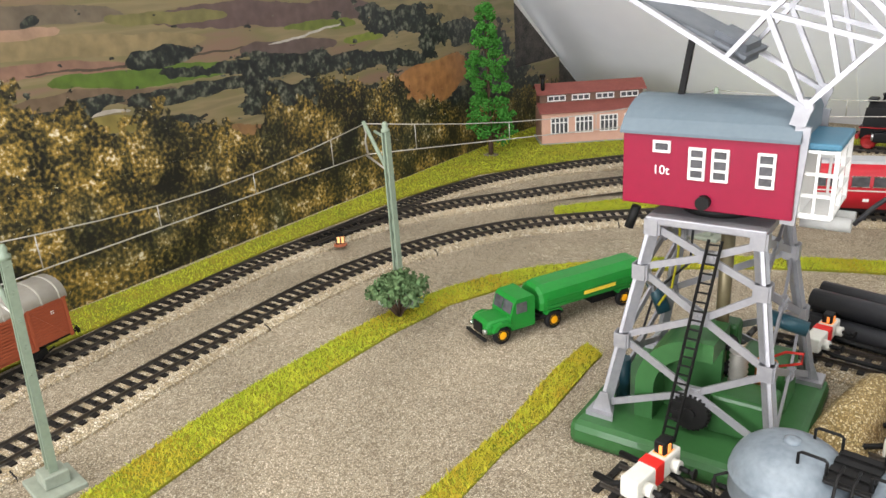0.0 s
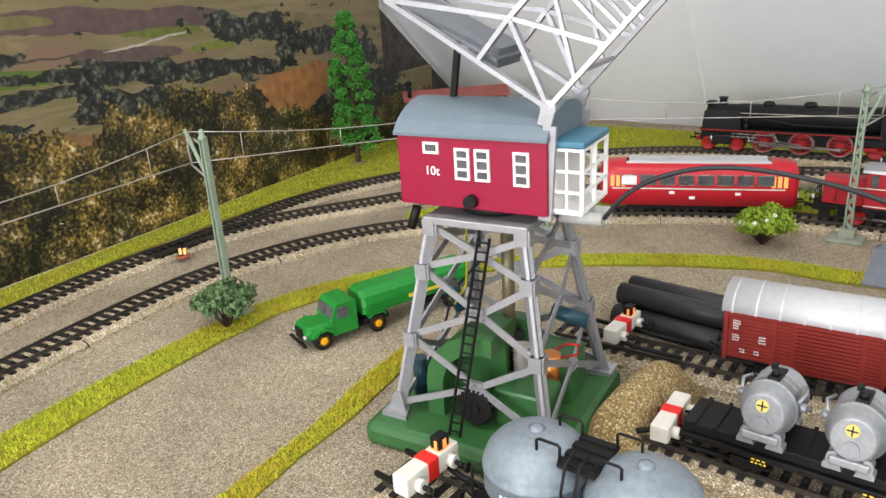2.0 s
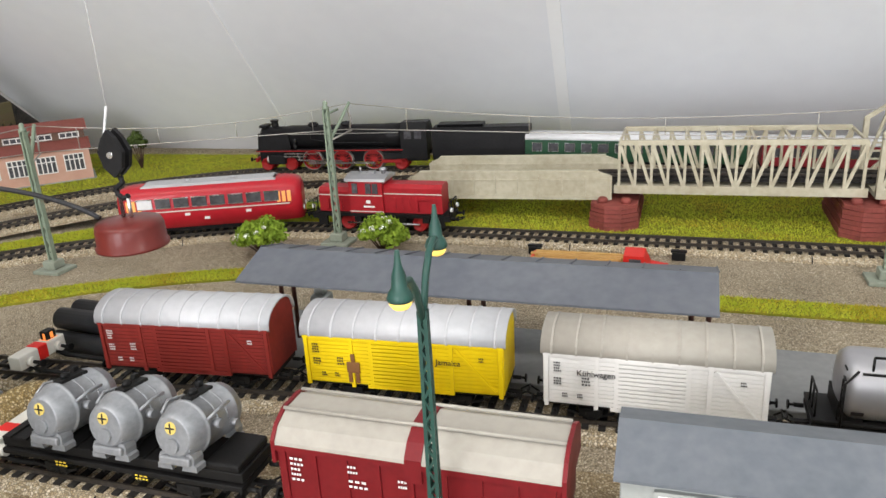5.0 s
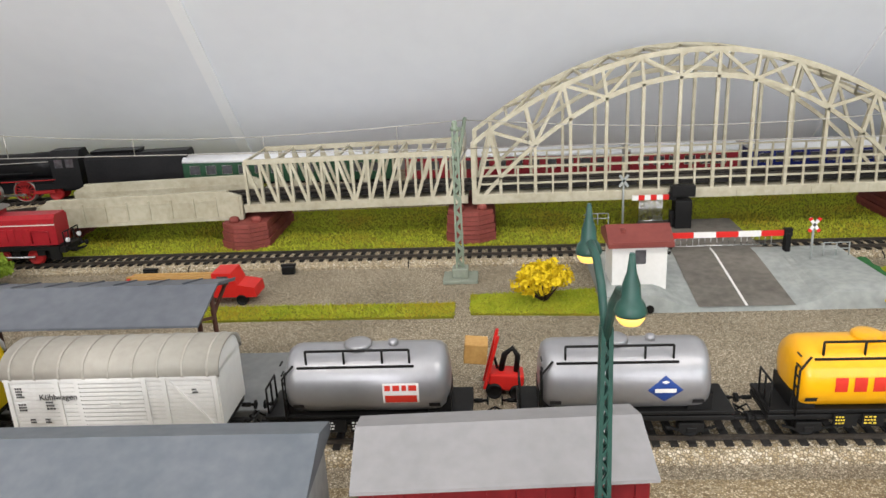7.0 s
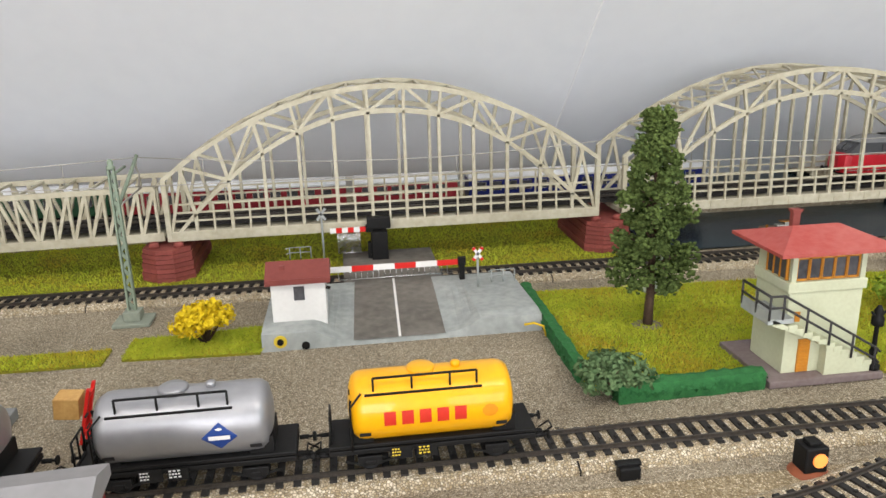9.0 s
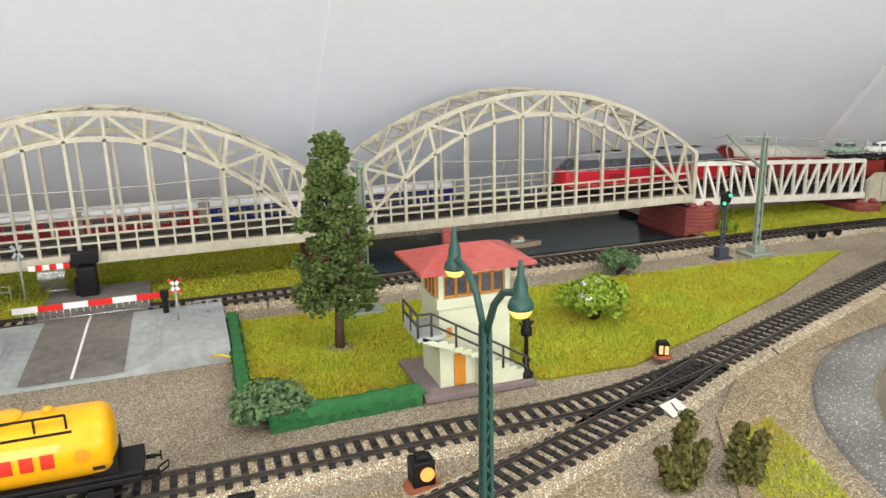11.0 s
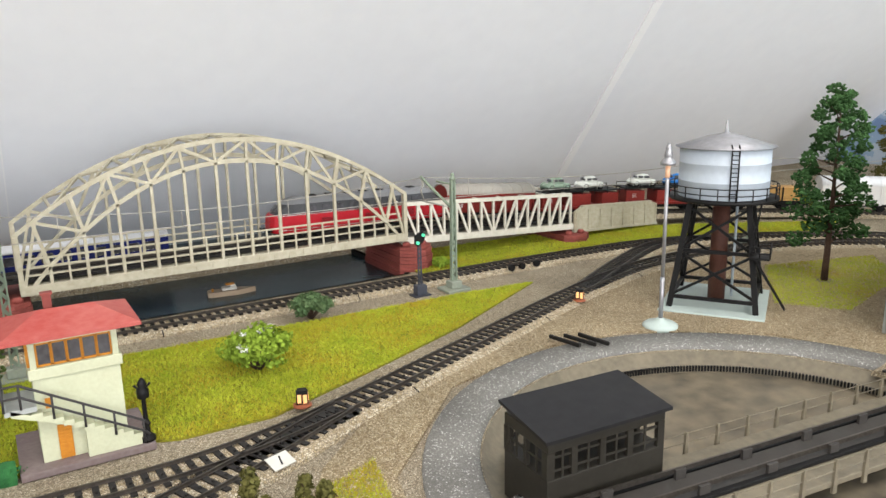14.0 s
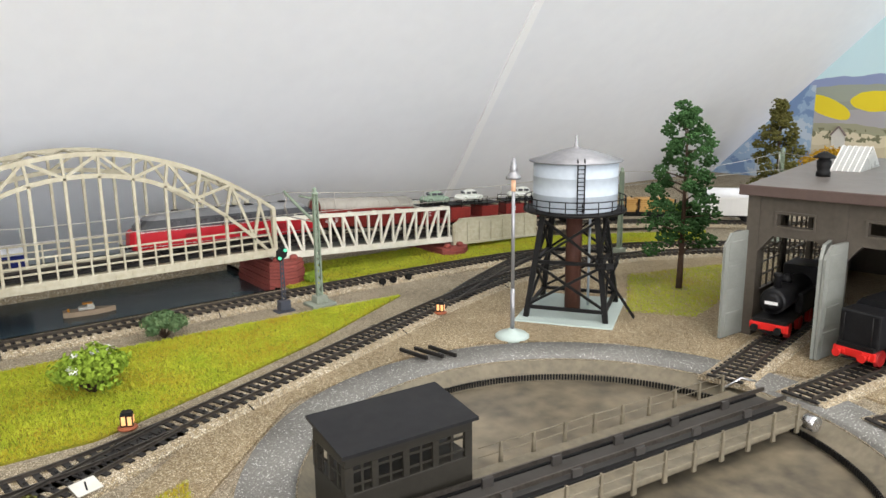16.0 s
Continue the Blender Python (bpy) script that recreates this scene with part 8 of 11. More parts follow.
    for i, (sx, sy) in enumerate(((-1, -1), (1, -1), (1, 1), (-1, 1))):
        lo[i], hi[i] = Vector((sx * 0.0395, sy * 0.0395, 0.015)), Vector((sx * 0.0230, sy * 0.0235, 0.1105))
        bm = bm_new()
        bar(bm, lo[i], hi[i], 0.0044, 0.0044)
        bar(bm, lo[i] + Vector((sx * 0.0012, 0, 0)), hi[i] + Vector((sx * 0.0012, 0, 0)), 0.0015, 0.0062, up=(0, 1, 0))
        part("leg", bm, CRANESILVER, root)
        bm = bm_new()
        prism(bm, [(lo[i].x - 0.007, lo[i].y - 0.006), (lo[i].x + 0.007, lo[i].y - 0.006), (lo[i].x + 0.007 * (1 if sx > 0 else 0.4), lo[i].y + 0.006), (lo[i].x - 0.007 * (1 if sx < 0 else 0.4), lo[i].y + 0.006)], 0.0128, 0.0155, "z")
        prism(bm, [(lo[i].x - 0.005, 0.0155), (lo[i].x + 0.005, 0.0155), (lo[i].x + 0.002 - sx * 0.001, 0.026), (lo[i].x - 0.002 - sx * 0.001, 0.026)], lo[i].y - 0.0028, lo[i].y - 0.0018, "y")
        part("foot", bm, CRANESILVER, root)
    P = lambda i, t: lo[i].lerp(hi[i], t)
    rivet = bm_new()
    rod(rivet, (0, 0.0004, 0), (0, -0.0006, 0), 0.0007, 0.0003, 8)
    rivet = mesh_of("rivet", rivet, CRANESILVER)
    for i in range(4):
        j = (i + 1) % 4
        for t0, t1 in ((0.02, 0.40), (0.40, 0.76), (0.76, 0.985)):
            for a, b in ((P(i, t1), P(j, t0)),):
                bm = bm_new()
                bar(bm, a, b, 0.0012, 0.0034, up=(0, 0, 1))
                part("diagonal_brace", bm, CRANESILVER, root)
            bm = bm_new()
            mid = (P(i, t1) + P(j, t0)) / 2
            bar(bm, P(i, t0 + 0.02), mid, 0.0012, 0.0032)
            part("diagonal_brace", bm, CRANESILVER, root)
            bm = bm_new()
            bar(bm, mid, P(j, t1 - 0.02), 0.0012, 0.0032)
            part("diagonal_brace", bm, CRANESILVER, root)
            d = (P(j, t0) - P(i, t0)).normalized()
            for q, w in ((mid, 0.0062), (P(i, t1), 0.0075), (P(j, t1), 0.0075)):
                part("gusset_plate", bar(bm_new(), q - d * w / 2, q + d * w / 2, 0.0026 if q is mid else 0.0056, w), CRANESILVER, root)
        if i in (0, 1):
            out = Vector((0, -0.0016, 0)) if i == 0 else Vector((0.0016, 0, 0))
            side = Vector((1, 0, 0)) if i == 0 else Vector((0, 1, 0))
            turn = Matrix.Rotation(0 if i == 0 else math.pi / 2, 4, "Z")
            for q, o in ((P(i, 0.40), 1.85), (P(j, 0.40), 1.85), (P(i, 0.76), 1.85), (P(j, 0.76), 1.85), ((P(i, 0.40) + P(j, 0.02)) / 2, 1), ((P(i, 0.76) + P(j, 0.40)) / 2, 1)):
                for dx in (-0.0022, 0, 0.0022):
                    for dz in (-0.0020, 0.0016):
                        put_part("rivet", rivet, Matrix.Translation(q + out * o + side * dx + Vector((0, 0, dz))) @ turn, root)
    bm = bm_new()
    box(bm, -0.0262, 0.0262, -0.027, 0.027, 0.1105, 0.1143, 0.0006)
    part("platform", bm, CRANESILVER, root)
    bm = bm_new()
    lathe(bm, [(0.018, 0), (0.018, 0.0030), (0.015, 0.0045)], 26, (0.0, 0, 0.1143))
    part("slewing_ring", bm, BLACK, root)
    # ladder
    a0, a1 = Vector((-0.004, -0.048, 0.014)), Vector((0.006, -0.0285, 0.108))
    bm = bm_new()
    for s in (-0.0028, 0.0028):
        bar(bm, a0 + Vector((s, 0, 0)), a1 + Vector((s, 0, 0)), 0.0008, 0.0012)
    for k in range(22):
        q = a0.lerp(a1, (k + 0.5) / 22)
        bar(bm, q - Vector((0.0028, 0, 0)), q + Vector((0.0028, 0, 0)), 0.0007)
    part("ladder", bm, BLACK, root, "black plastic ladder")
    # cab
    x0, x1, y0, y1, z0, z1 = -0.0385, 0.0345, -0.0245, 0.0245, 0.1192, 0.1520
    bm = bm_new()
    box(bm, x0, x1, y0, y1, z0, z1, 0.0006)
    cab = part("cab", bm, CRIMSON, root, "crimson plastic cab body")
    bm = bm_new()
    o = [(y0 - 0.0012, z1 - 0.0005)] + [(y0 - 0.0012 + (y1 - y0 + 0.0024) * k / 12, z1 + 0.0008 + 0.0125 * math.sin(math.pi * k / 12) ** 0.7) for k in range(13)] + [(y1 + 0.0012, z1 - 0.0005)]
    prism(bm, o, x0 - 0.0012, x1 + 0.0005, "x", False)
    part("cab_roof", bm, material("grey_blue_roof", (0.105, 0.14, 0.165), 0.5, col2=(0.13, 0.165, 0.19), scale=40, amount=0.8), root, "curved grey-blue roof")

    def window(xc, zc, w, h, rows, cols):
        """White window frame with dark panes in the cab's front."""
        f = bm_new()
        t = 0.0010
        box(f, xc - w / 2, xc + w / 2, y0 - 0.0012, y0 + 0.0002, zc - h / 2, zc - h / 2 + t)
        box(f, xc - w / 2, xc + w / 2, y0 - 0.0012, y0 + 0.0002, zc + h / 2 - t, zc + h / 2)
        box(f, xc - w / 2, xc - w / 2 + t, y0 - 0.0012, y0 + 0.0002, zc - h / 2 + t, zc + h / 2 - t)
        box(f, xc + w / 2 - t, xc + w / 2, y0 - 0.0012, y0 + 0.0002, zc - h / 2 + t, zc + h / 2 - t)
        for k in range(1, rows):
            z = zc - h / 2 + h * k / rows
            box(f, xc - w / 2 + t, xc + w / 2 - t, y0 - 0.0011, y0 + 0.0002, z - 0.0005, z + 0.0005)
        wf = part("window_frame", f, WHITE, cab)
        for k in range(rows):
            p = bm_new()
            za, zb = zc - h / 2 + h * k / rows + 0.0006, zc - h / 2 + h * (k + 1) / rows - 0.0006
            box(p, xc - w / 2 + t, xc + w / 2 - t, y0 - 0.0005, y0 + 0.0003, za, zb)
            part("pane", p, GLASS, cab)
    window(-0.0205, 0.1465, 0.0078, 0.0052, 1, 1)
    window(-0.0050, 0.1400, 0.0072, 0.0142, 3, 1)
    window(0.0048, 0.1400, 0.0072, 0.0142, 3, 1)
    window(0.0232, 0.1395, 0.0072, 0.0148, 3, 1)
    writing("10t", 0.0058, INKWHITE, cab, pose(-0.0245, -0.0248, 0.1340, 90))
    bm = bm_new()
    lathe(bm, [(0.0030, 0), (0.0026, 0.003), (0.0012, 0.004)], 14, (-0.001, -0.0245, 0.1235), "y")
    rod(bm, (-0.001, -0.0245, 0.1235), (-0.001, -0.0285, 0.1235), 0.0030, None, 14)
    part("knob", bm, BLACK, cab, "black turning knob")
    bm = bm_new()
    rod(bm, (-0.033, -0.020, 0.1165), (-0.036, -0.022, 0.1060), 0.0022, None, 10)
    part("lever", bm, BLACK, root)
    # white driver's cabin
    c0, c1, d0, d1, e0, e1 = 0.0345, 0.0480, -0.019, 0.013, 0.1205, 0.1485
    bm = bm_new()
    for x in (c0, c1):
        for y in (d0, (d0 + d1) / 2, d1):
            box(bm, x - 0.0008, x + 0.0008, y - 0.0008, y + 0.0008, e0, e1)
    for z in (e0 + 0.0008, e0 + 0.009, e0 + 0.018, e1 - 0.0008):
        for x in (c0, c1):
            box(bm, x - 0.0007, x + 0.0007, d0, d1, z - 0.0006, z + 0.0006)
        for y in (d0, d1):
            box(bm, c0, c1, y - 0.0007, y + 0.0007, z - 0.0006, z + 0.0006)
    for y in (d0, d1):
        box(bm, (c0 + c1) / 2 - 0.0005, (c0 + c1) / 2 + 0.0005, y - 0.0006, y + 0.0006, e0, e1)
    part("cabin_frame", bm, WHITE, root, "white glazed cabin frame")
    bm = bm_new()
    box(bm, c0, c1, d0, d1, e0 - 0.001, e0)
    box(bm, c0 + 0.001, c0 + 0.0016, d0, d1, e0, e1)
    part("cabin_floor", bm, WHITE, root)
    bm = bm_new()
    box(bm, c0 - 0.001, c1 + 0.0012, d0 - 0.0012, d1 + 0.0012, e1, e1 + 0.0028, 0.0008)
    part("cabin_roof", bm, material("teal_blue_roof", (0.045, 0.14, 0.21), 0.45, col2=(0.06, 0.17, 0.24), scale=50), root, "teal blue cabin roof")
    for y in (-0.012, -0.002):
        bm = bm_new()
        rod(bm, (0.036, y, 0.1165), (0.055, y, 0.1165), 0.0030, None, 14)
        part("cable_drum", bm, material("pale_grey_plastic", (0.36, 0.36, 0.34), 0.5), root)
    # jib with two sides
    for y in (-0.0215, 0.0190):
        piv = Vector((0.0345, y, 0.1655))
        bm = bm_new()
        bar(bm, (0.0325, y, 0.1170), (0.0350, y, 0.158), 0.0022, 0.0058, up=(1, 0, 0))
        bar(bm, (0.0325, y, 0.158), piv, 0.0022, 0.0060, up=(1, 0, 0))
        rod(bm, piv + Vector((0, -0.0016, 0)), piv + Vector((0, 0.0016, 0)), 0.0034, None, 14)
        part("pivot_arm", bm, CRANESILVER, root)
        back, top, tip = Vector((-0.040, y, 0.2100)), Vector((0.018, y, 0.2010)), Vector((0.176, y * 0.25, 0.318))
        elbow = Vector((0.072, y * 0.8, 0.2030))
        topf = Vector((0.150, y * 0.35, 0.330))
        for a, b, w in ((piv, back, 0.0040), (piv, tip, 0.0036), (back, top, 0.0032), (top, topf, 0.0034), (topf, tip, 0.003), (top, piv, 0.0030), (top, piv.lerp(back, 0.42), 0.0036), (top, piv.lerp(tip, 0.16), 0.0022)):
            bm = bm_new()
            bar(bm, a, b, 0.0020, w, up=(0, 1, 0))
            part("jib_chord", bm, CRANESILVER, root)
        n = 8
        for k in range(n):
            a, b = piv.lerp(tip, (k + 0.6) / n), top.lerp(topf, (k + (0.2 if k % 2 else 1.0)) / n)
            c = piv.lerp(tip, min(1, (k + 1.4) / n))
            bm = bm_new()
            bar(bm, a, b, 0.0016, 0.0020, up=(0, 1, 0))
            part("jib_lacing", bm, CRANESILVER, root)
            bm = bm_new()
            bar(bm, b, c, 0.0016, 0.0020, up=(0, 1, 0))
            part("jib_lacing", bm, CRANESILVER, root)
    for t in (0.1, 0.3, 0.5, 0.7, 0.9):
        a = Vector((0.0345, 0, 0.1655)).lerp(Vector((0.176, 0, 0.318)), t)
        h = 0.020 * (1 - t) + 0.005 * t
        part("cross_tie", bar(bm_new(), a + Vector((0, -h, 0)), a + Vector((0, h, 0)), 0.002), CRANESILVER, root)
        a = Vector((0.018, 0, 0.2010)).lerp(Vector((0.150, 0, 0.330)), t)
        part("cross_tie", bar(bm_new(), a + Vector((0, -h, 0)), a + Vector((0, h, 0)), 0.002), CRANESILVER, root)
        part("cross_tie", bar(bm_new(), a + Vector((0, -h, 0)), a + Vector((0.016, h * 0.9, 0.014)), 0.0014), CRANESILVER, root)
    part("cross_tie", bar(bm_new(), (-0.040, -0.0215, 0.2100), (-0.040, 0.019, 0.2100), 0.003), CRANESILVER, root)
    bm = bm_new()
    bar(bm, (-0.0385, 0, 0.2080), (0.010, 0, 0.1835), 0.036, 0.0016)
    part("counterweight_plate", bm, SLATE, root)
    bm = bm_new()
    prism(bm, [(-0.006, 0.1870), (0.008, 0.1800), (0.009, 0.1880), (-0.004, 0.1945)], -0.013, 0.011, "y")
    part("counterweight", bm, SLATE, root, "slate grey counterweight")
    bm = bm_new()
    bar(bm, (-0.022, 0.0, 0.160), (-0.0165, 0.0, 0.196), 0.0026, 0.0026)
    part("stay", bm, BLACK, root, "black stay rod")
    return root


crane()
# rope, hook block and magnet
mg = Vector((-0.3050, 0.3330, 0))
bm = bm_new()
tube(bm, [(mg.x, mg.y, 0.310), (mg.x, mg.y, 0.172)], 0.00022)
tube(bm, [(mg.x, mg.y, 0.172), (mg.x - 0.004, mg.y, 0.160), (mg.x - 0.006, mg.y, 0.154)], 0.00045)
tagged(part("crane_rope", bm, material("grey_white_cord", (0.62, 0.62, 0.62), 0.6)), "thin white crane rope hanging from the jib", "rope")
hook = thing("hook_block", "black pulley block with a hook on the crane rope", "hook block", pose(mg.x, mg.y, 0.0385) @ Matrix.Diagonal((0.75, 0.75, 0.75, 1)))
for s in (-0.0026, 0.0026):
    bm = bm_new()
    prism(bm, [(-0.0075, 0.1560), (-0.0055, 0.1480), (0.0, 0.1430), (0.0055, 0.1480), (0.0075, 0.1560), (0.004, 0.1630), (0.0, 0.1670), (-0.004, 0.1630)], s - 0.0012, s + 0.0012, "y")
    part("side_plate", bm, STEAMBLACK, hook)
bm = bm_new()
rod(bm, (0, -0.0045, 0.1545), (0, 0.0045, 0.1545), 0.0016, None, 12)
part("pulley_pin", bm, STEEL, hook)
bm = bm_new()
tube(bm, [(0, 0, 0.1435), (0.001, 0, 0.1400), (-0.0035, 0, 0.1370), (-0.0035, 0, 0.1335), (0, 0, 0.1315), (0.003, 0, 0.1330)], 0.0014, 8)
part("hook", bm, STEAMBLACK, hook)
magnet = thing("lifting_magnet", "brown-red round lifting magnet hanging from the crane hook", "magnet", pose(mg.x, mg.y, 0))
bm = bm_new()
lathe(bm, [(0.0126, 0.1180), (0.0138, 0.1182), (0.0138, 0.1192), (0.0131, 0.1198), (0.0128, 0.1265), (0.0119, 0.1283), (0.0058, 0.1292), (0.0022, 0.1297)], 36)
part("body", bm, MAGNET, magnet)
bm = bm_new()
tube(bm, [(-0.0018, 0, 0.1292), (-0.0018, 0, 0.1375), (0.0018, 0, 0.1375), (0.0018, 0, 0.1292)], 0.0008, 8)
part("bail", bm, STEEL, magnet)
bm = bm_new()
pts = [(-0.4258, 0.3134, 0.118), (-0.4177, 0.3138, 0.1285), (-0.4056, 0.3164, 0.137), (-0.3884, 0.3193, 0.1425), (-0.3682, 0.3222, 0.1435), (-0.3429, 0.3255, 0.1400), (-0.3228, 0.3274, 0.1345), (-0.3116, 0.3279, 0.1295)]
tube(bm, smooth_path(pts, 0.004), 0.0010, 7)
tagged(part("magnet_cable", bm, DARKWIRE), "black cable from the crane to the magnet", "cable")


# ---- lorry ----
def lorry(m):
    root = thing("tanker_lorry", "green tanker lorry with yellow wheels on the gravel", "lorry", m)
    bm = bm_new()
    box(bm, -0.0560, -0.0330, -0.0105, 0.0105, 0.0070, 0.0160, 0.0030)
    part("bonnet", bm, GREENPAINT, root)
    bm = bm_new()
    prism(bm, [(-0.0385, 0.0070), (-0.0385, 0.0165), (-0.0355, 0.0255), (-0.0335, 0.0275), (-0.0215, 0.0280), (-0.0205, 0.0265), (-0.0205, 0.0070)], -0.0115, 0.0115, "y")
    part("cab", bm, GREENPAINT, root)
    for s in (-1, 1):
        bm = bm_new()
        box(bm, -0.0345, -0.0265, s * 0.0116 - 0.0004, s * 0.0116 + 0.0004, 0.0178, 0.0250, 0.0003)
        part("side_window", bm, GLASS, root)
        bm = bm_new()
        bar(bm, (-0.0380, s * 0.0052, 0.0180), (-0.0360, s * 0.0052, 0.0252), 0.0008, 0.0092, up=(0, 1, 0))
        part("windscreen", bm, GLASS, root)
        bm = bm_new()
        rod(bm, (-0.0555, s * 0.0085, 0.0105), (-0.0575, s * 0.0085, 0.0105), 0.0016, None, 12)
        part("headlight", bm, STEEL, root)
        bm = bm_new()
        prism(bm, [(-0.0530, 0.0080), (-0.0510, 0.0115), (-0.0455, 0.0130), (-0.0400, 0.0110), (-0.0375, 0.0080), (-0.0395, 0.0080), (-0.0425, 0.0105), (-0.0480, 0.0105), (-0.0505, 0.0080)], s * 0.0115 - 0.0020, s * 0.0115 + 0.0020, "y")
        for v in bm.verts:
            v.co.z += 0.0022
        part("mudguard", bm, GREENPAINT, root)
    bm = bm_new()
    box(bm, -0.0572, -0.0558, -0.0050, 0.0050, 0.0075, 0.0145, 0.0004)
    box(bm, -0.0590, -0.0570, -0.0118, 0.0118, 0.0050, 0.0070, 0.0005)
    part("grille", bm, BLACK, root, "black radiator grille and bumper")
    bm = bm_new()
    box(bm, -0.0500, 0.0060, -0.0055, 0.0055, 0.0050, 0.0085, 0.0005)
    box(bm, -0.0150, 0.0020, -0.0120, 0.0120, 0.0095, 0.0112, 0.0005)
    box(bm, 0.0300, 0.0620, -0.0060, 0.0060, 0.0055, 0.0100, 0.0005)
    part("chassis", bm, BLACK, root)
    bm = bm_new()
    r = [(-0.0122, 0.0145), (-0.0130, 0.0205), (-0.0115, 0.0265), (-0.0060, 0.0305), (0.0060, 0.0305), (0.0115, 0.0265), (0.0130, 0.0205), (0.0122, 0.0145)]
    sec = []
    for x, k in ((-0.0160, 0.85), (-0.0140, 0.97), (-0.0110, 1.0), (0.0660, 1.0), (0.0690, 0.97), (0.0705, 0.85)):
        sec.append([bm.verts.new((x, u * k, 0.0145 + (v - 0.0145) * k)) for u, v in r])
    for a, b in zip(sec, sec[1:]):
        for k in range(len(r)):
            bm.faces.new((a[k], a[(k + 1) % len(r)], b[(k + 1) % len(r)], b[k]))
    bm.faces.new(sec[0][::-1])
    bm.faces.new(sec[-1])
    part("tank", bm, GREENPAINT, root)
    for s in (-1, 1):
        bm = bm_new()
        bar(bm, (-0.012, s * 0.0132, 0.0170), (0.067, s * 0.0132, 0.0170), 0.0008, 0.0010)
        bar(bm, (-0.012, s * 0.0132, 0.0216), (0.067, s * 0.0132, 0.0216), 0.0008, 0.0008)
        part("side_bead", bm, GREENPAINT, root)
        bm = bm_new()
        box(bm, 0.018, 0.044, s * 0.0131 - 0.0004, s * 0.0131 + 0.0004, 0.0182, 0.0206)
        part("sign", bm, INKYELLOW, root, "pale yellow lettering strip")
    tyre = mesh_of("tyre", lathe(bm_new(), [(0.0022, -0.0018), (0.0044, -0.0018), (0.0050, -0.0010), (0.0050, 0.0010), (0.0044, 0.0018), (0.0022, 0.0018)], 20, (0, 0, 0), "y"), BLACK)
    rim = mesh_of("rim", lathe(bm_new(), [(0.0006, -0.0023), (0.0015, -0.0022), (0.0028, -0.0014), (0.0030, -0.0019), (0.0030, 0.0)], 16, (0, 0, 0), "y"), TANKYELLOW)
    for x in (-0.0455, -0.0060, 0.0530):
        for s in (-1, 1):
            t = put_part("wheel", tyre, pose(x, s * 0.0105, 0.0062, 0, 0, 0 if s < 0 else 180) @ Matrix.Diagonal((1.24, 1.1, 1.24, 1)), root)
            put_part("rim", rim, Matrix(), t, "yellow wheel rim")
    for s in (-1, 1):
        bm = bm_new()
        prism(bm, [(-0.0125, 0.0085), (-0.0105, 0.0112), (-0.0010, 0.0112), (0.0010, 0.0085), (-0.0005, 0.0085), (-0.0025, 0.0102), (-0.0095, 0.0102), (-0.0112, 0.0085)], s * 0.0105 - 0.0022, s * 0.0105 + 0.0022, "y")
        prism(bm, [(0.0465, 0.0085), (0.0485, 0.0112), (0.0575, 0.0112), (0.0595, 0.0085), (0.0582, 0.0085), (0.0562, 0.0102), (0.0498, 0.0102), (0.0478, 0.0085)], s * 0.0105 - 0.0022, s * 0.0105 + 0.0022, "y")
        for v in bm.verts:
            v.co.z += 0.0030
        part("rear_mudguard", bm, BLACK if s > 0 else GREENPAINT, root)
    return root


lorry(pose(-0.6153, 0.3651, 0, 0, 0, 71.8))


# ---- buffer stops, pipes, silos ----
def buffer_stop(m, label, lamp=True):
    root = thing("buffer_stop", label, "buffer stop", m, group="buffer stops")
    bm = bm_new()
    box(bm, -0.0045, 0.0040, -0.0170, 0.0170, 0.0130, 0.0215, 0.0008)
    part("beam", bm, OFFWHITE, root)
    bm = bm_new()
    box(bm, -0.0048, 0.0043, -0.0035, 0.0035, 0.0128, 0.0218, 0.0006)
    part("red_stripe", bm, BUFFRED, root)
    for s in (-1, 1):
        bm = bm_new()
        rod(bm, (0.004, s * 0.0105, 0.0165), (0.0075, s * 0.0105, 0.0165), 0.0028, None, 12)
        part("buffer_socket", bm, OFFWHITE, root)
        put_part("buffer", BUFFER, pose(0.0075, s * 0.0105, 0.0165), root)
        bm = bm_new()
        tube(bm, [(-0.022, s * 0.0100, 0.0112), (-0.012, s * 0.0100, 0.0112), (-0.004, s * 0.0100, 0.0150)], 0.0014)
        tube(bm, [(0.001, s * 0.0100, 0.0140), (0.010, s * 0.0100, 0.0112), (0.040, s * 0.0095, 0.0112)], 0.0014)
        part("stay_rail", bm, BLACK, root)
    if not lamp:
        return root
    bm = bm_new()
    box(bm, -0.0030, 0.0024, 0.006, 0.0130, 0.0214, 0.0268, 0.0006)
    part("lantern", bm, BLACK, root, "black lantern housing")
    bm = bm_new()
    box(bm, 0.0023, 0.0028, 0.0085, 0.0105, 0.0222, 0.0256)
    box(bm, -0.0002, 0.0012, 0.0056, 0.0061, 0.0222, 0.0256)
    box(bm, -0.0034, 0.0028, 0.0056, 0.0134, 0.0212, 0.0216)
    part("lantern_light", bm, GLOWORANGE, root, "orange lit lantern window")
    return root


buffer_stop(pose(-0.4715, 0.2400, 0, 0, 0, -2.6) @ Matrix.Diagonal((1, 1, 1.15, 1)), "white and red buffer stop with a lit lantern by the crane")
buffer_stop(pose(-0.4598, 0.4118, 0, 0, 0, -0.2), "white and red buffer stop at the pipe stack")
buffer_stop(pose(-0.4001, 0.3356, 0, 0, 0, 2.8), "white and red buffer stop behind the container wagon", False)

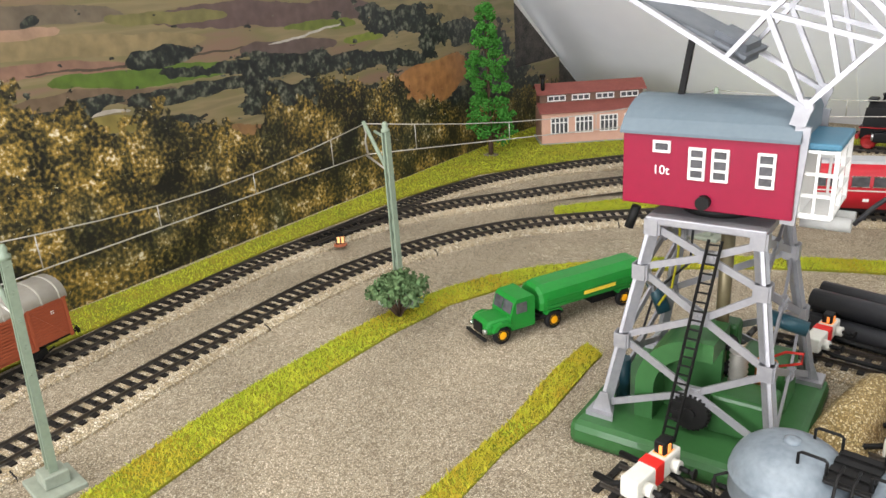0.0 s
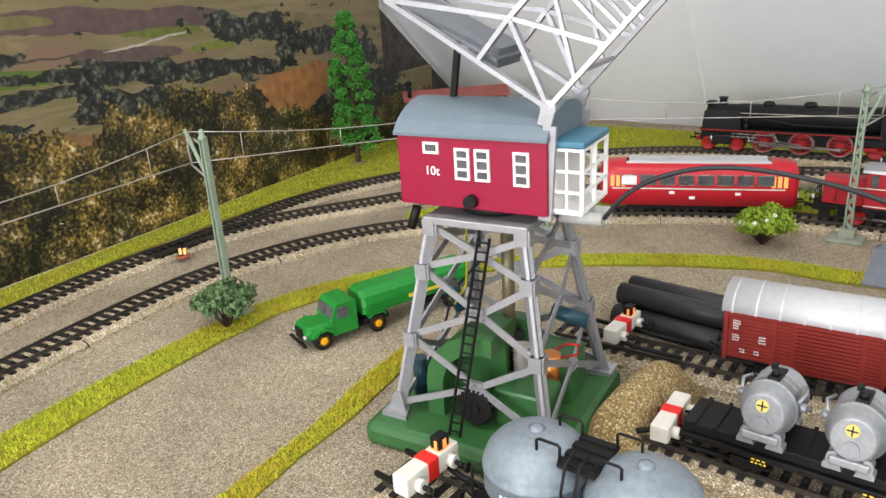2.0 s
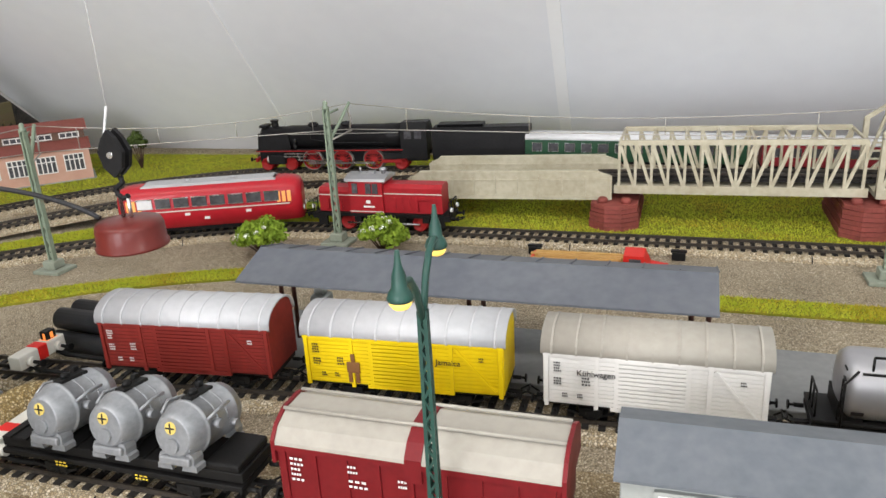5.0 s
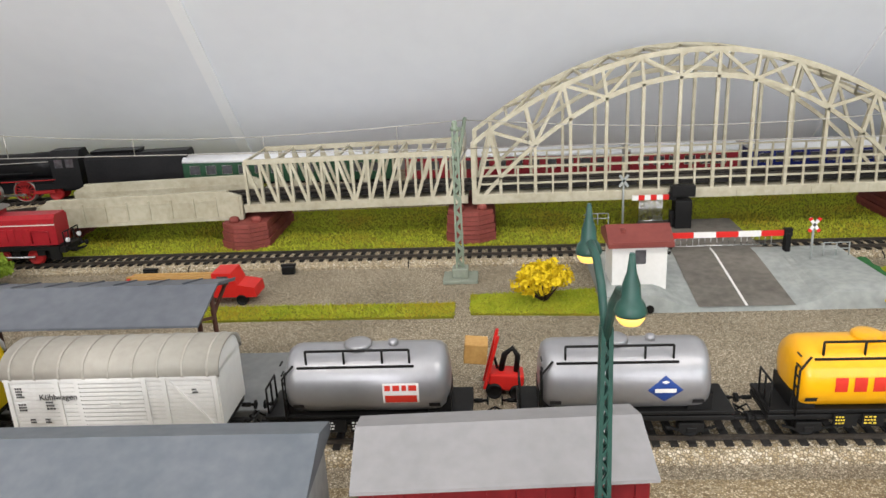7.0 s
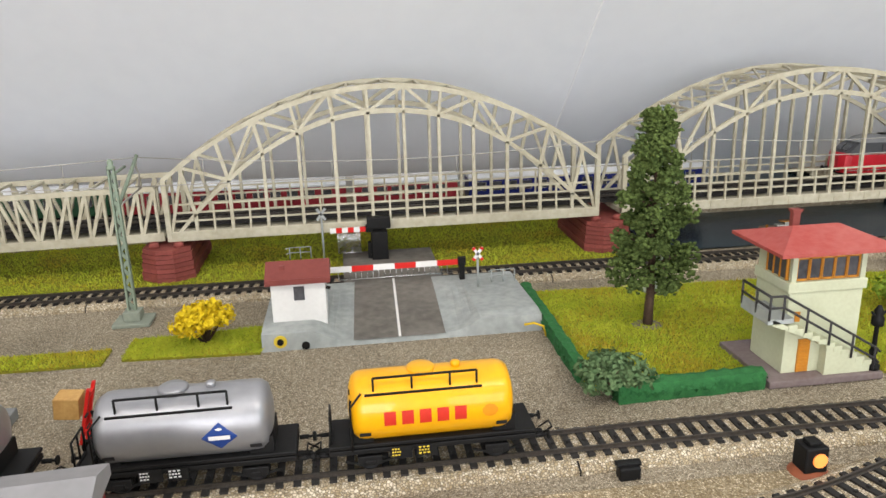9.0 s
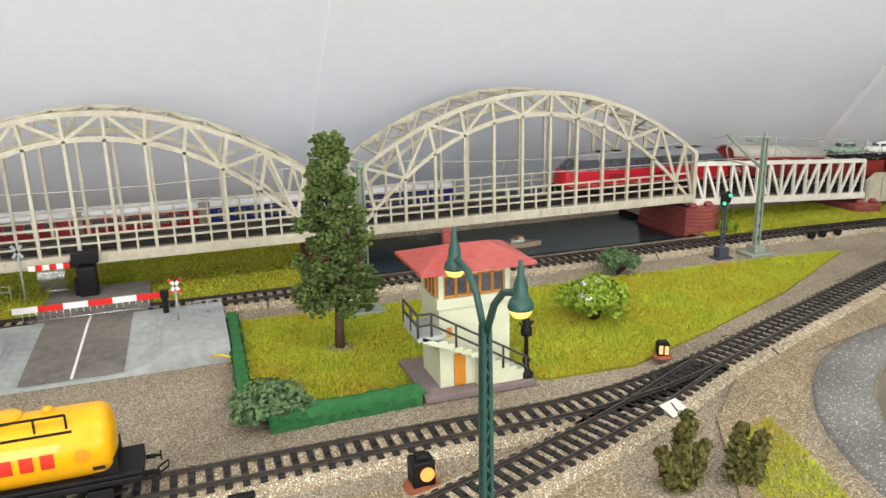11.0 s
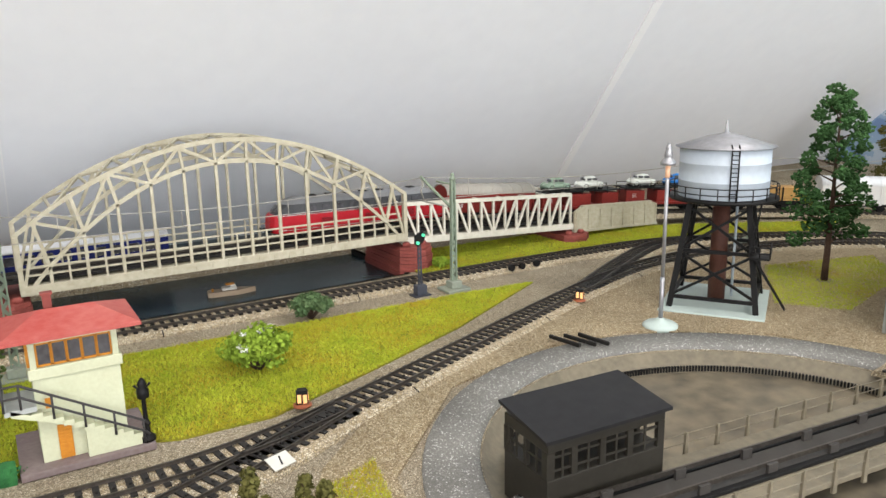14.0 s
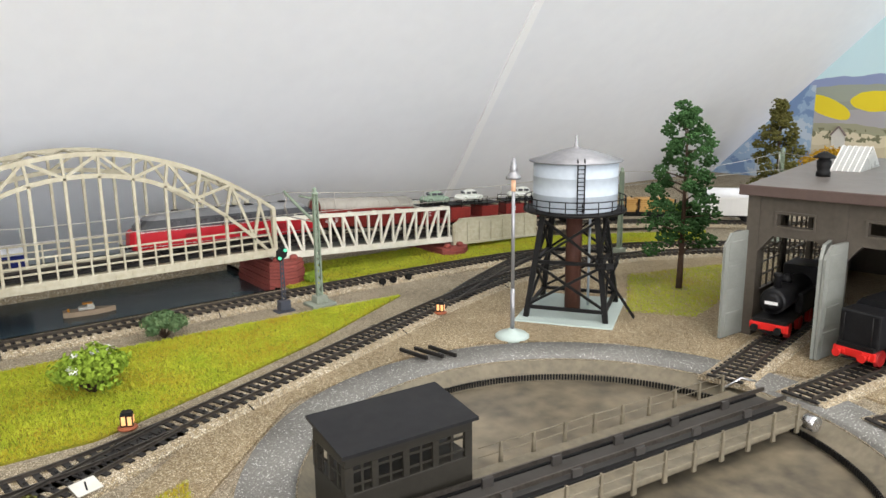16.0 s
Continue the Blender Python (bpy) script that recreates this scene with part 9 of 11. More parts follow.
pipes = thing("pipe_stack", "stack of black plastic pipes beside the siding", "pipes", pose(-0.4306, 0.4534, 0, 0, 0, -3.3))
for dy, z in ((-0.0125, 0.0072), (0.0020, 0.0072), (0.0165, 0.0072), (-0.0052, 0.0197), (0.0092, 0.0197)):
    bm = bm_new()
    n = 18
    r0, r1 = 0.0070, 0.0058
    ring = []
    for x, rr in ((-0.048, r1), (-0.048, r0), (0.048, r0), (0.048, r1), (-0.046, r1)):
        ring.append([bm.verts.new((x, dy + rr * math.cos(k * math.tau / n), z + rr * math.sin(k * math.tau / n))) for k in range(n)])
    for a, b in zip(ring, ring[1:]):
        for k in range(n):
            bm.faces.new((a[k], a[(k + 1) % n], b[(k + 1) % n], b[k])).smooth = True
    part("pipe", bm, material("black_pipe", (0.022, 0.023, 0.026), 0.4, col2=(0.035, 0.036, 0.04), scale=40), pipes)


def silo_wagon(m):
    root = thing("silo_wagon", "blue-grey silo wagon with two domed containers", "goods wagon", m)
    for x in (-0.0215, 0.0215):
        dome = [(0.0208 * math.cos(k * math.pi / 16), 0.0345 + 0.0140 * math.sin(k * math.pi / 16)) for k in range(8)]
        bm = bm_new()
        lathe(bm, [(0.004, 0.012), (0.0208 * 0.8, 0.019), (0.0208 * 0.97, 0.0235), (0.0208, 0.0250), (0.0208, 0.0345 - 0.0016), (0.0208 * 1.02, 0.0345 - 0.0012), (0.0208 * 1.02, 0.0345 - 0.0002)] + dome + [(0.0006, 0.0345 + 0.0140)], 48, (x, 0, 0))
        s = part("silo", bm, SILOBLUE, root, "domed blue-grey silo with pale worn crown")
        part("filling_cap", lathe(bm_new(), [(0.0030, -0.0010), (0.0030, 0.0008), (0.0012, 0.0014)], 14, (x, 0, 0.0345 + 0.0140)), SILOBLUE, s)
        bm = bm_new()
        marks(bm, x - 0.004, -0.0208 - 0.0002, 0.0345 - 0.004, 2, 0.007, 0.0011, 0.002, seed=int(x * 1000) + 50)
        part("inscription_bars", bm, INKWHITE, s)
    top = 0.0345 + 0.0140
    part("catwalk", box(bm_new(), -0.0075, 0.0075, -0.011, 0.011, top - 0.0050, top - 0.0036, 0.0004), BLACK, root, "black catwalk plate")
    for y0 in (-0.0085, -0.0030, 0.0030, 0.0085):
        part("catwalk_slat", box(bm_new(), -0.0075, 0.0075, y0 - 0.0016, y0 + 0.0016, top - 0.0036, top - 0.0028), BLACK, root)
    for sx in (-1, 1):
        for y0 in (-0.009, 0.009):
            part("hand_bow", tube(bm_new(), [(sx * 0.0165, y0, top - 0.0030), (sx * 0.0165, y0, top + 0.0022), (sx * 0.0155, y0, top + 0.0030), (sx * 0.0080, y0, top + 0.0030), (sx * 0.0070, y0, top + 0.0022), (sx * 0.0070, y0, top - 0.0040)], 0.0006), BLACK, root)
    for x in (-0.0026, 0.0026):
        part("ladder_rail", tube(bm_new(), [(x, -0.0170, 0.012), (x, -0.0165, top - 0.010), (x, -0.0130, top - 0.0005), (x, -0.0050, top + 0.0004)], 0.0006), BLACK, root)
    for k in range(9):
        z = 0.014 + k * (top - 0.026) / 8
        part("rung", bar(bm_new(), (-0.0026, -0.0169, z), (0.0026, -0.0169, z), 0.0007), BLACK, root)
    for x in (-0.044, 0.044):
        for y in (-0.012, 0.012):
            part("frame_rod", tube(bm_new(), [(x, y, 0.012), (x, y, 0.030), (x * 0.9, y * 0.85, 0.0345 - 0.002)], 0.0006), BLACK, root)
    running_gear(root, 0.092, 0.0125)
    return root


silo_wagon(at_x("C", -0.3975))
bm = bm_new()
mound = []
for j in range(7):
    row = []
    for i in range(14):
        u, v = i / 13 * 2 - 1, j / 6 * 2 - 1
        h = max(0.0, (1 - abs(u) ** 4) * (1 - abs(v) ** 2.5)) * 0.026 + 0.001 * noise.noise(Vector((u * 4, v * 4, 1)))
        row.append(bm.verts.new((-0.421 + v * 0.016 + 0.004 * u, 0.352 + u * 0.040, max(0.0, h))))
    mound.append(row)
for a, b in zip(mound, mound[1:]):
    for k in range(13):
        bm.faces.new((a[k], a[k + 1], b[k + 1], b[k])).smooth = True
GLUED = gravel_material("glued_golden_gravel", [(0.42, 0.31, 0.14), (0.56, 0.43, 0.22), (0.26, 0.18, 0.07), (0.66, 0.54, 0.32), (0.36, 0.26, 0.11)], 900, 0.3, 0.7, 0.5)
tagged(part("sand_mound", bm, GLUED), "low mound of glued sandy gravel", "mound")


# ---- platform ----
plat = thing("platform", "grey station platform slab", "platform", kind="structure")
bm = bm_new()
box(bm, -0.380, 0.008, 0.453, 0.520, 0.0, 0.0065, 0.0008)
part("slab", bm, material("platform_slab", (0.17, 0.175, 0.175), 0.6, col2=(0.22, 0.225, 0.22), scale=30, amount=0.8), plat)
canopy = thing("platform_canopy", "dark grey platform canopy on paired posts", "canopy", pose(0.002, -0.0065, 0))
bm = bm_new()
prism(bm, [(0.458, 0.0530), (0.458, 0.0542), (0.489, 0.0640), (0.515, 0.0575), (0.515, 0.0563), (0.489, 0.0628)], -0.347, -0.084, "x")
cr = part("roof", bm, PLATROOF, canopy)
for x in [-0.347 + k * 0.0188 for k in range(15)]:
    bm = bm_new()
    bar(bm, (x, 0.4895, 0.0644), (x, 0.5150, 0.0579), 0.0006, 0.0006)
    part("roof_seam", bm, PLATROOF, cr)
for x in (-0.335, -0.2155, -0.096):
    for dx in (0, 0.0085):
        bm = bm_new()
        rod(bm, (x + dx, 0.487, 0.0065), (x + dx, 0.487, 0.0625), 0.0014, None, 8)
        bar(bm, (x + dx, 0.487, 0.046), (x + dx, 0.462, 0.0545), 0.0014, 0.0016)
        bar(bm, (x + dx, 0.487, 0.048), (x + dx, 0.510, 0.0575), 0.0014, 0.0016)
        part("post", bm, RUST, canopy)
bm = bm_new()
box(bm, -0.326, -0.314, 0.500, 0.512, 0.0065, 0.026, 0.002)
box(bm, -0.324, -0.316, 0.502, 0.510, 0.026, 0.031, 0.002)
tagged(part("container_bin", bm, CONCRETE), "small pale grey container on the platform", "container")


def flat_lorry(m):
    root = thing("timber_lorry", "red lorry loaded with long timber boards", "lorry", m)
    bm = bm_new()
    box(bm, -0.045, 0.020, -0.010, 0.010, 0.009, 0.013, 0.0006)
    box(bm, -0.045, -0.043, -0.010, 0.010, 0.013, 0.018, 0.0004)
    part("bed", bm, BUFFRED, root)
    bm = bm_new()
    prism(bm, [(0.022, 0.006), (0.022, 0.024), (0.036, 0.024), (0.040, 0.015), (0.052, 0.013), (0.053, 0.006)], -0.010, 0.010, "y")
    part("cab", bm, BUFFRED, root)
    bm = bm_new()
    box(bm, 0.026, 0.034, -0.0106, -0.0098, 0.016, 0.022)
    part("window", bm, GLASS, root)
    for k in range(8):
        bm = bm_new()
        box(bm, -0.046 + 0.003 * (k % 3), 0.018 + 0.002 * (k % 4), -0.009 + (k % 4) * 0.0050, -0.0060 + (k % 4) * 0.0050, 0.0135 + (k // 4) * 0.0030, 0.0160 + (k // 4) * 0.0030)
        part("timber", bm, WOODLIGHT, root)
    for x in (-0.034, -0.022, 0.042):
        for s in (-1, 1):
            put_part("wheel", WHEELTINY, pose(x, s * 0.009, 0.0040, 0, 0, 0 if s < 0 else 180), root)
    return root


flat_lorry(pose(-0.1603, 0.6217, 0, 0, 0, -0.3))


def forklift(m):
    root = thing("forklift_truck", "red forklift truck with a wooden crate", "forklift", m)
    bm = bm_new()
    box(bm, -0.004, 0.014, -0.006, 0.006, 0.004, 0.013, 0.001)
    part("body", bm, BUFFRED, root)
    bm = bm_new()
    for s in (-0.0045, 0.0045):
        bar(bm, (-0.006, s, 0.004), (-0.0015, s, 0.034), 0.0016, 0.0022)
    bar(bm, (-0.0020, -0.0045, 0.030), (-0.0020, 0.0045, 0.030), 0.0016)
    part("fork_frame", bm, BUFFRED, root)
    bm = bm_new()
    tube(bm, [(0.002, 0, 0.013), (0.003, 0, 0.022), (0.007, 0, 0.026), (0.010, 0, 0.022), (0.010, 0, 0.013)], 0.0016)
    rod(bm, (0.000, 0, 0.014), (-0.002, 0, 0.020), 0.0008, None, 6)
    part("seat_frame", bm, BLACK, root)
    bm = bm_new()
    box(bm, -0.018, -0.006, -0.006, 0.006, 0.018, 0.029, 0.0006)
    part("crate", bm, WOODLIGHT, root, "pale wooden crate")
    for x in (-0.001, 0.011):
        for s in (-1, 1):
            put_part("wheel", WHEELTINY, pose(x, s * 0.0065, 0.0040, 0, 0, 0 if s < 0 else 180), root)
    return root


forklift(pose(0.0602, 0.4806, 0.0, 0, 6, 1.0))


# ---- level crossing ----
def crossing():
    root = thing("level_crossing", "grey level crossing plate with a paved road", "level crossing", pose(0.003, 0.003, 0), kind="structure")
    bm = bm_new()
    n = 40
    x0, x1 = 0.130, 0.316
    rows = []
    for i in range(n + 1):
        x = x0 + (x1 - x0) * i / n
        d = min(abs(x - 0.187), abs(x - 0.252)) if not 0.187 < x < 0.252 else 0.0
        edge = 0.004 + 0.0085 * min(1, max(0, (d - 0.004) / 0.018)) ** 1.5 * (1 if d < 0.05 else 1)
        rows.append([bm.verts.new(p) for p in ((x, 0.578, 0), (x, 0.580, edge * 0.9), (x, 0.590, edge), (x, 0.660, 0.0105), (x, 0.676, 0.0105), (x, 0.676, 0))])
    for a, b in zip(rows, rows[1:]):
        for k in range(5):
            bm.faces.new((a[k], b[k], b[k + 1], a[k + 1])).smooth = False
    bm.faces.new(rows[0][::-1])
    bm.faces.new(rows[-1])
    part("plate", bm, CONCRETE, root)
    def strip(xa, xb, xc, xd, lift):
        """A paved strip that follows the slope of the plate."""
        bm = bm_new()
        rows = []
        for y, z in ((0.5785, 0.0030), (0.590, 0.0040), (0.625, 0.00725), (0.660, 0.0105), (0.6758, 0.0105)):
            t = (y - 0.5785) / 0.0973
            rows.append([bm.verts.new((a + (b - a) * t, y, z + lift)) for a, b in ((xa, xc), (xb, xd))])
        for a, b in zip(rows, rows[1:]):
            bm.faces.new((a[0], a[1], b[1], b[0]))
        return bm

    for xa, xb, xc, xd in ((0.189, 0.2185, 0.1925, 0.2215), (0.2205, 0.250, 0.2235, 0.252)):
        part("lane", strip(xa, xb, xc, xd, 0.0005), ASPHALT, root, "worn dark asphalt lane")
    part("centre_line", strip(0.2187, 0.2203, 0.2217, 0.2233, 0.0008), WHITE, root)
    bm = bm_new()
    box(bm, 0.184, 0.262, 0.6885, 0.7055, 0.0076, 0.0100, 0.0003)
    box(bm, 0.184, 0.262, 0.716, 0.760, 0.0, 0.0100, 0.0005)
    box(bm, 0.184, 0.262, 0.677, 0.6865, 0.0, 0.0100, 0.0003)
    part("track_planks", bm, ASPHALT, root)
    bm = bm_new()
    lathe(bm, [(0.0042, 0), (0.0042, 0.001), (0.0024, 0.0012)], 18, (0.142, 0.5775, 0.0065), "y")
    part("socket_ring", bm, INKYELLOW, root, "yellow cable socket ring")
    bm = bm_new()
    lathe(bm, [(0.0022, 0), (0.0022, 0.0014)], 14, (0.142, 0.5768, 0.0065), "y")
    rod(bm, (0.158, 0.578, 0.003), (0.158, 0.5765, 0.003), 0.0026, None, 14)
    part("socket", bm, BLACK, root)
    return root


crossing()


def gate(x, y, L, up, label, z=0.026):
    root = thing("barrier", label, "barrier", pose(x, y, 0.0105), group="crossing barriers")
    n = 6
    for k in range(n):
        a, b = k / n * L, (k + 1) / n * L
        bm = bm_new()
        bar(bm, (a, 0, z - 0.0105), (b, 0, z - 0.0105 + (up * (b - a))), 0.0016, 0.0042)
        part("arm_piece", bm, WHITE if k % 2 == 0 else BUFFRED, root)
    bm = bm_new()
    for k in range(20):
        xx = 0.006 + k * (L - 0.01) / 20
        rod(bm, (xx, 0, z - 0.0125), (xx, 0, 0.0055), 0.0003, None, 5)
    tube(bm, [(0.006, 0, 0.0055), (L - 0.004, 0, 0.0055)], 0.0004)
    part("lattice_skirt", bm, STEEL, root, "hanging wire lattice")
    bm = bm_new()
    box(bm, L, L + 0.006, -0.002, 0.002, z - 0.013, z - 0.007)
    box(bm, L + 0.001, L + 0.005, -0.003, 0.003, 0, 0.014, 0.0005)
    part("gate_post", bm, BLACK, root)
    return root


gate(0.1774, 0.6692, 0.098, 0, "closed red and white barrier arm across the road", z=0.0245)
gate(0.1778, 0.7414, 0.03, 0, "short red and white barrier arm beyond the track", z=0.036)
bm = bm_new()
box(bm, 0.212, 0.226, 0.735, 0.749, 0.0, 0.034, 0.001)
box(bm, 0.209, 0.229, 0.738, 0.746, 0.036, 0.046, 0.001)
tagged(part("barrier_motor", bm, BLACK), "black barrier drive housing behind the track", "barrier drive")


def andreas_cross(x, y, h, red):
    root = thing("crossing_sign", "red and white crossed warning sign on a post", "road sign", pose(x, y, 0.010), group="crossing signs")
    bm = bm_new()
    rod(bm, (0, 0, 0), (0, 0, h), 0.0009, None, 8)
    part("post", bm, CONCRETE, root)
    for s in (-1, 1):
        bm = bm_new()
        bar(bm, (-0.0036 * s, -0.0012, h - 0.005), (0.0036 * s, -0.0012, h + 0.005), 0.0008, 0.0022, up=(0, 0, 1))
        part("board", bm, WHITE if red else CONCRETE, root)
        if red:
            for e in (-1, 1):
                bm = bm_new()
                bar(bm, (e * s * 0.0036, -0.0014, h + e * 0.005), (e * s * 0.0024, -0.0014, h + e * 0.0033), 0.0010, 0.0024)
                part("red_tip", bm, BUFFRED, root)
    return root


andreas_cross(0.2871, 0.6474, 0.027, True)
andreas_cross(0.1712, 0.7465, 0.040, False)
for x0 in (0.299, 0.142):
    f = thing("handrail", "thin grey handrail beside the crossing", "railing", pose(x0, 0.655 if x0 > 0.2 else 0.752, 0.0105), group="crossing handrails")
    for x in (0, 0.009, 0.018):
        bm = bm_new()
        rod(bm, (x, 0, 0), (x, 0, 0.010), 0.0005, None, 6)
        part("post", bm, CONCRETE, f)
    bm = bm_new()
    for z in (0.0055, 0.010):
        tube(bm, [(-0.003, -0.003, z), (0, 0, z), (0.018, 0, z)], 0.0004)
    part("rail", bm, CONCRETE, f)
bm = bm_new()
tube(bm, [(0.306, 0.579, 0.006), (0.312, 0.577, 0.0075), (0.318, 0.574, 0.006), (0.319, 0.571, 0.0)], 0.0008)
tagged(part("cable", bm, material("yellow_cable", (0.75, 0.5, 0.02), 0.45)), "short bent yellow cable at the crossing", "cable")

hut = thing("keeper_hut", "white crossing keeper hut with a brown-red roof", "hut", pose(0.002, 0.003, -0.002))
bm = bm_new()
box(bm, 0.1375, 0.1735, 0.5985, 0.628, 0.009, 0.0420, 0.0004)
part("wall", bm, WHITE, hut)
bm = bm_new()
prism(bm, [(0.5945, 0.0412), (0.5945, 0.0440), (0.6115, 0.0530), (0.632, 0.0455), (0.632, 0.0412)], 0.1345, 0.1770, "x")
rf = part("roof", bm, ROOFBROWN, hut)
bm = bm_new()
box(bm, 0.144, 0.147, 0.604, 0.607, 0.048, 0.0515)
bar(bm, (0.137, 0.5952, 0.0445), (0.1745, 0.5952, 0.0445), 0.0006, 0.0007)
part("roof_detail", bm, ROOFBROWN, rf)
bm = bm_new()
box(bm, 0.1525, 0.1595, 0.5978, 0.5990, 0.029, 0.0385)
part("window", bm, GLASS, hut)
bm = bm_new()
rod(bm, (0.1735, 0.604, 0.040), (0.1775, 0.604, 0.038), 0.0014, None, 8)
rod(bm, (0.1735, 0.604, 0.035), (0.1765, 0.604, 0.034), 0.0012, None, 8)
part("bell", bm, BLACK, hut)


# ---- lamps ----
def street_lamp(x, y, label):
    root = thing("street_lamp", label, "street lamp", pose(x, y, 0, 0, 0, 5) @ Matrix.Diagonal((1, 1, 0.965, 1)), group="street lamps")
    bm = bm_new()
    for s in ((-1, -1), (1, -1), (1, 1), (-1, 1)):
        bar(bm, (s[0] * 0.0017, s[1] * 0.0017, 0), (s[0] * 0.0010, s[1] * 0.0010, 0.118), 0.0012)
    n = 26
    for k in range(n):
        z0, z1 = 0.118 * k / n, 0.118 * (k + 1) / n
        w0, w1 = 0.0017 - 0.0007 * k / n, 0.0017 - 0.0007 * (k + 1) / n
        s = 1 if k % 2 else -1
        for y2 in (-1, 1):
            bar(bm, (-s * w0, y2 * w0, z0), (s * w1, y2 * w1, z1), 0.0008)
            bar(bm, (y2 * w0, -s * w0, z0), (y2 * w1, s * w1, z1), 0.0008)
    part("pole", bm, LAMPGREEN, root, "dark green lattice pole")
    for s in (-1, 1):
        bm = bm_new()
        tube(bm, [(0, 0, 0.114), (0, s * 0.006, 0.127), (0, s * 0.012, 0.133), (0, s * 0.019, 0.1350), (0, s * 0.022, 0.1340)], 0.0012, 8)
        part("arm", bm, LAMPGREEN, root)
        bm = bm_new()
        lathe(bm, [(0.0036, 0.1310), (0.0038, 0.1318), (0.0031, 0.1338), (0.0023, 0.1348), (0.0020, 0.1385), (0.0011, 0.1415), (0.0006, 0.1460)], 18, (0, s * 0.022, 0))
        sh = part("shade", bm, LAMPGREEN, root)
        bm = bm_new()
        lathe(bm, [(0.0008, 0.1280), (0.0023, 0.1286), (0.0032, 0.1299), (0.0034, 0.1311)], 18, (0, s * 0.022, 0))
        part("bulb_glass", bm, LAMPGLOW, sh, "lit amber lamp glass")
    return root


street_lamp(-0.176, 0.304, "dark green two-armed street lamp between the sidings")
street_lamp(0.0905, 0.308, "dark green two-armed street lamp beside the tank wagons")
street_lamp(0.388, 0.306, "dark green two-armed street lamp at the turnout")
lampf = thing("yard_lamp", "tall silver lamp mast on a pale round base", "lamp", pose(0.886, 0.457, 0))
bm = bm_new()
lathe(bm, [(0.0145, 0), (0.0145, 0.003), (0.0120, 0.005), (0.004, 0.007), (0.003, 0.009)], 28)
part("foot", bm, PALEBLUE, lampf)
bm = bm_new()
rod(bm, (0, 0, 0.008), (0, 0, 0.044), 0.0019, None, 12)
rod(bm, (0, 0, 0.044), (0, 0, 0.137), 0.0015, None, 12)
part("pole", bm, TANKSILVER, lampf)
bm = bm_new()
lathe(bm, [(0.0062, 0.1360), (0.0062, 0.1380), (0.0036, 0.1410), (0.0028, 0.1425), (0.0036, 0.1435), (0.0028, 0.1450), (0.0032, 0.1462), (0.0022, 0.1475), (0.0026, 0.1490), (0.0010, 0.1530)], 18)
part("head", bm, TANKSILVER, lampf)
bm = bm_new()
rod(bm, (0, 0, 0.126), (0, 0, 0.136), 0.0019, None, 10)
part("bulb", bm, material("warm_bulb", (0.7, 0.45, 0.3), 0.4, emit=(1, 0.5, 0.25, 0.25)), lampf)


# ---- signal box ----
sb = thing("signal_box", "pale green signal box with a red roof and outside stairs", "signal box", pose(0.0015, 0.105, 0) @ Matrix.Diagonal((1, 0.8, 0.95, 1)))
bm = bm_new()
box(bm, 0.418, 0.487, 0.460, 0.532, 0.0005, 0.0050, 0.0006)
part("plinth", bm, SBBASE, sb)
bm = bm_new()
box(bm, 0.4300, 0.4740, 0.4720, 0.5130, 0.0050, 0.0560)
box(bm, 0.4285, 0.4755, 0.4705, 0.5145, 0.0560, 0.0625, 0.0005)
part("wall", bm, SBWALL, sb)
bm = bm_new()
box(bm, 0.4300, 0.4330, 0.4715, 0.4745, 0.0625, 0.0800)
box(bm, 0.4710, 0.4740, 0.4715, 0.4745, 0.0625, 0.0800)
box(bm, 0.4300, 0.4740, 0.4720, 0.5130, 0.0770, 0.0815)
box(bm, 0.4300, 0.4740, 0.4800, 0.5130, 0.0625, 0.0770)
part("upper_wall", bm, SBWALL, sb)
for k in range(5):
    xa = 0.4335 + k * 0.0075
    win = part("window", box(bm_new(), xa, xa + 0.0070, 0.4738, 0.4746, 0.0635, 0.0765), GLASS, sb)
    bm = bm_new()
    box(bm, xa - 0.0004, xa + 0.0006, 0.4728, 0.4740, 0.0630, 0.0770)
    box(bm, xa + 0.0066, xa + 0.0074, 0.4728, 0.4740, 0.0630, 0.0770)
    box(bm, xa, xa + 0.0070, 0.4728, 0.4740, 0.0758, 0.0772)
    box(bm, xa, xa + 0.0070, 0.4728, 0.4740, 0.0628, 0.0640)
    part("window_frame", bm, ORANGE, win)
win = part("window", box(bm_new(), 0.4292, 0.4300, 0.476, 0.500, 0.0635, 0.0765), GLASS, sb)
bm = bm_new()
for y in (0.476, 0.484, 0.492, 0.500):
    box(bm, 0.4286, 0.4300, y - 0.0006, y + 0.0006, 0.0630, 0.0770)
part("window_frame", bm, ORANGE, win)
bm = bm_new()
c = [(0.4165, 0.4580, 0.0812), (0.4860, 0.4580, 0.0812), (0.4860, 0.5240, 0.0812), (0.4165, 0.5240, 0.0812)]
t = [(0.4380, 0.4910, 0.0920), (0.4650, 0.4910, 0.0920)]
v = [bm.verts.new(p) for p in c] + [bm.verts.new((p[0], p[1], 0.0832)) for p in c] + [bm.verts.new(p) for p in t]
for f in ((0, 3, 2, 1), (0, 1, 5, 4), (1, 2, 6, 5), (2, 3, 7, 6), (3, 0, 4, 7), (4, 5, 9, 8), (5, 6, 9), (6, 7, 8, 9), (7, 4, 8)):
    bm.faces.new([v[i] for i in f])
part("roof", bm, ROOFRED, sb)
bm = bm_new()
box(bm, 0.4410, 0.4455, 0.4980, 0.5025, 0.084, 0.0985, 0.0003)
box(bm, 0.4402, 0.4463, 0.4972, 0.5033, 0.0985, 0.1000)
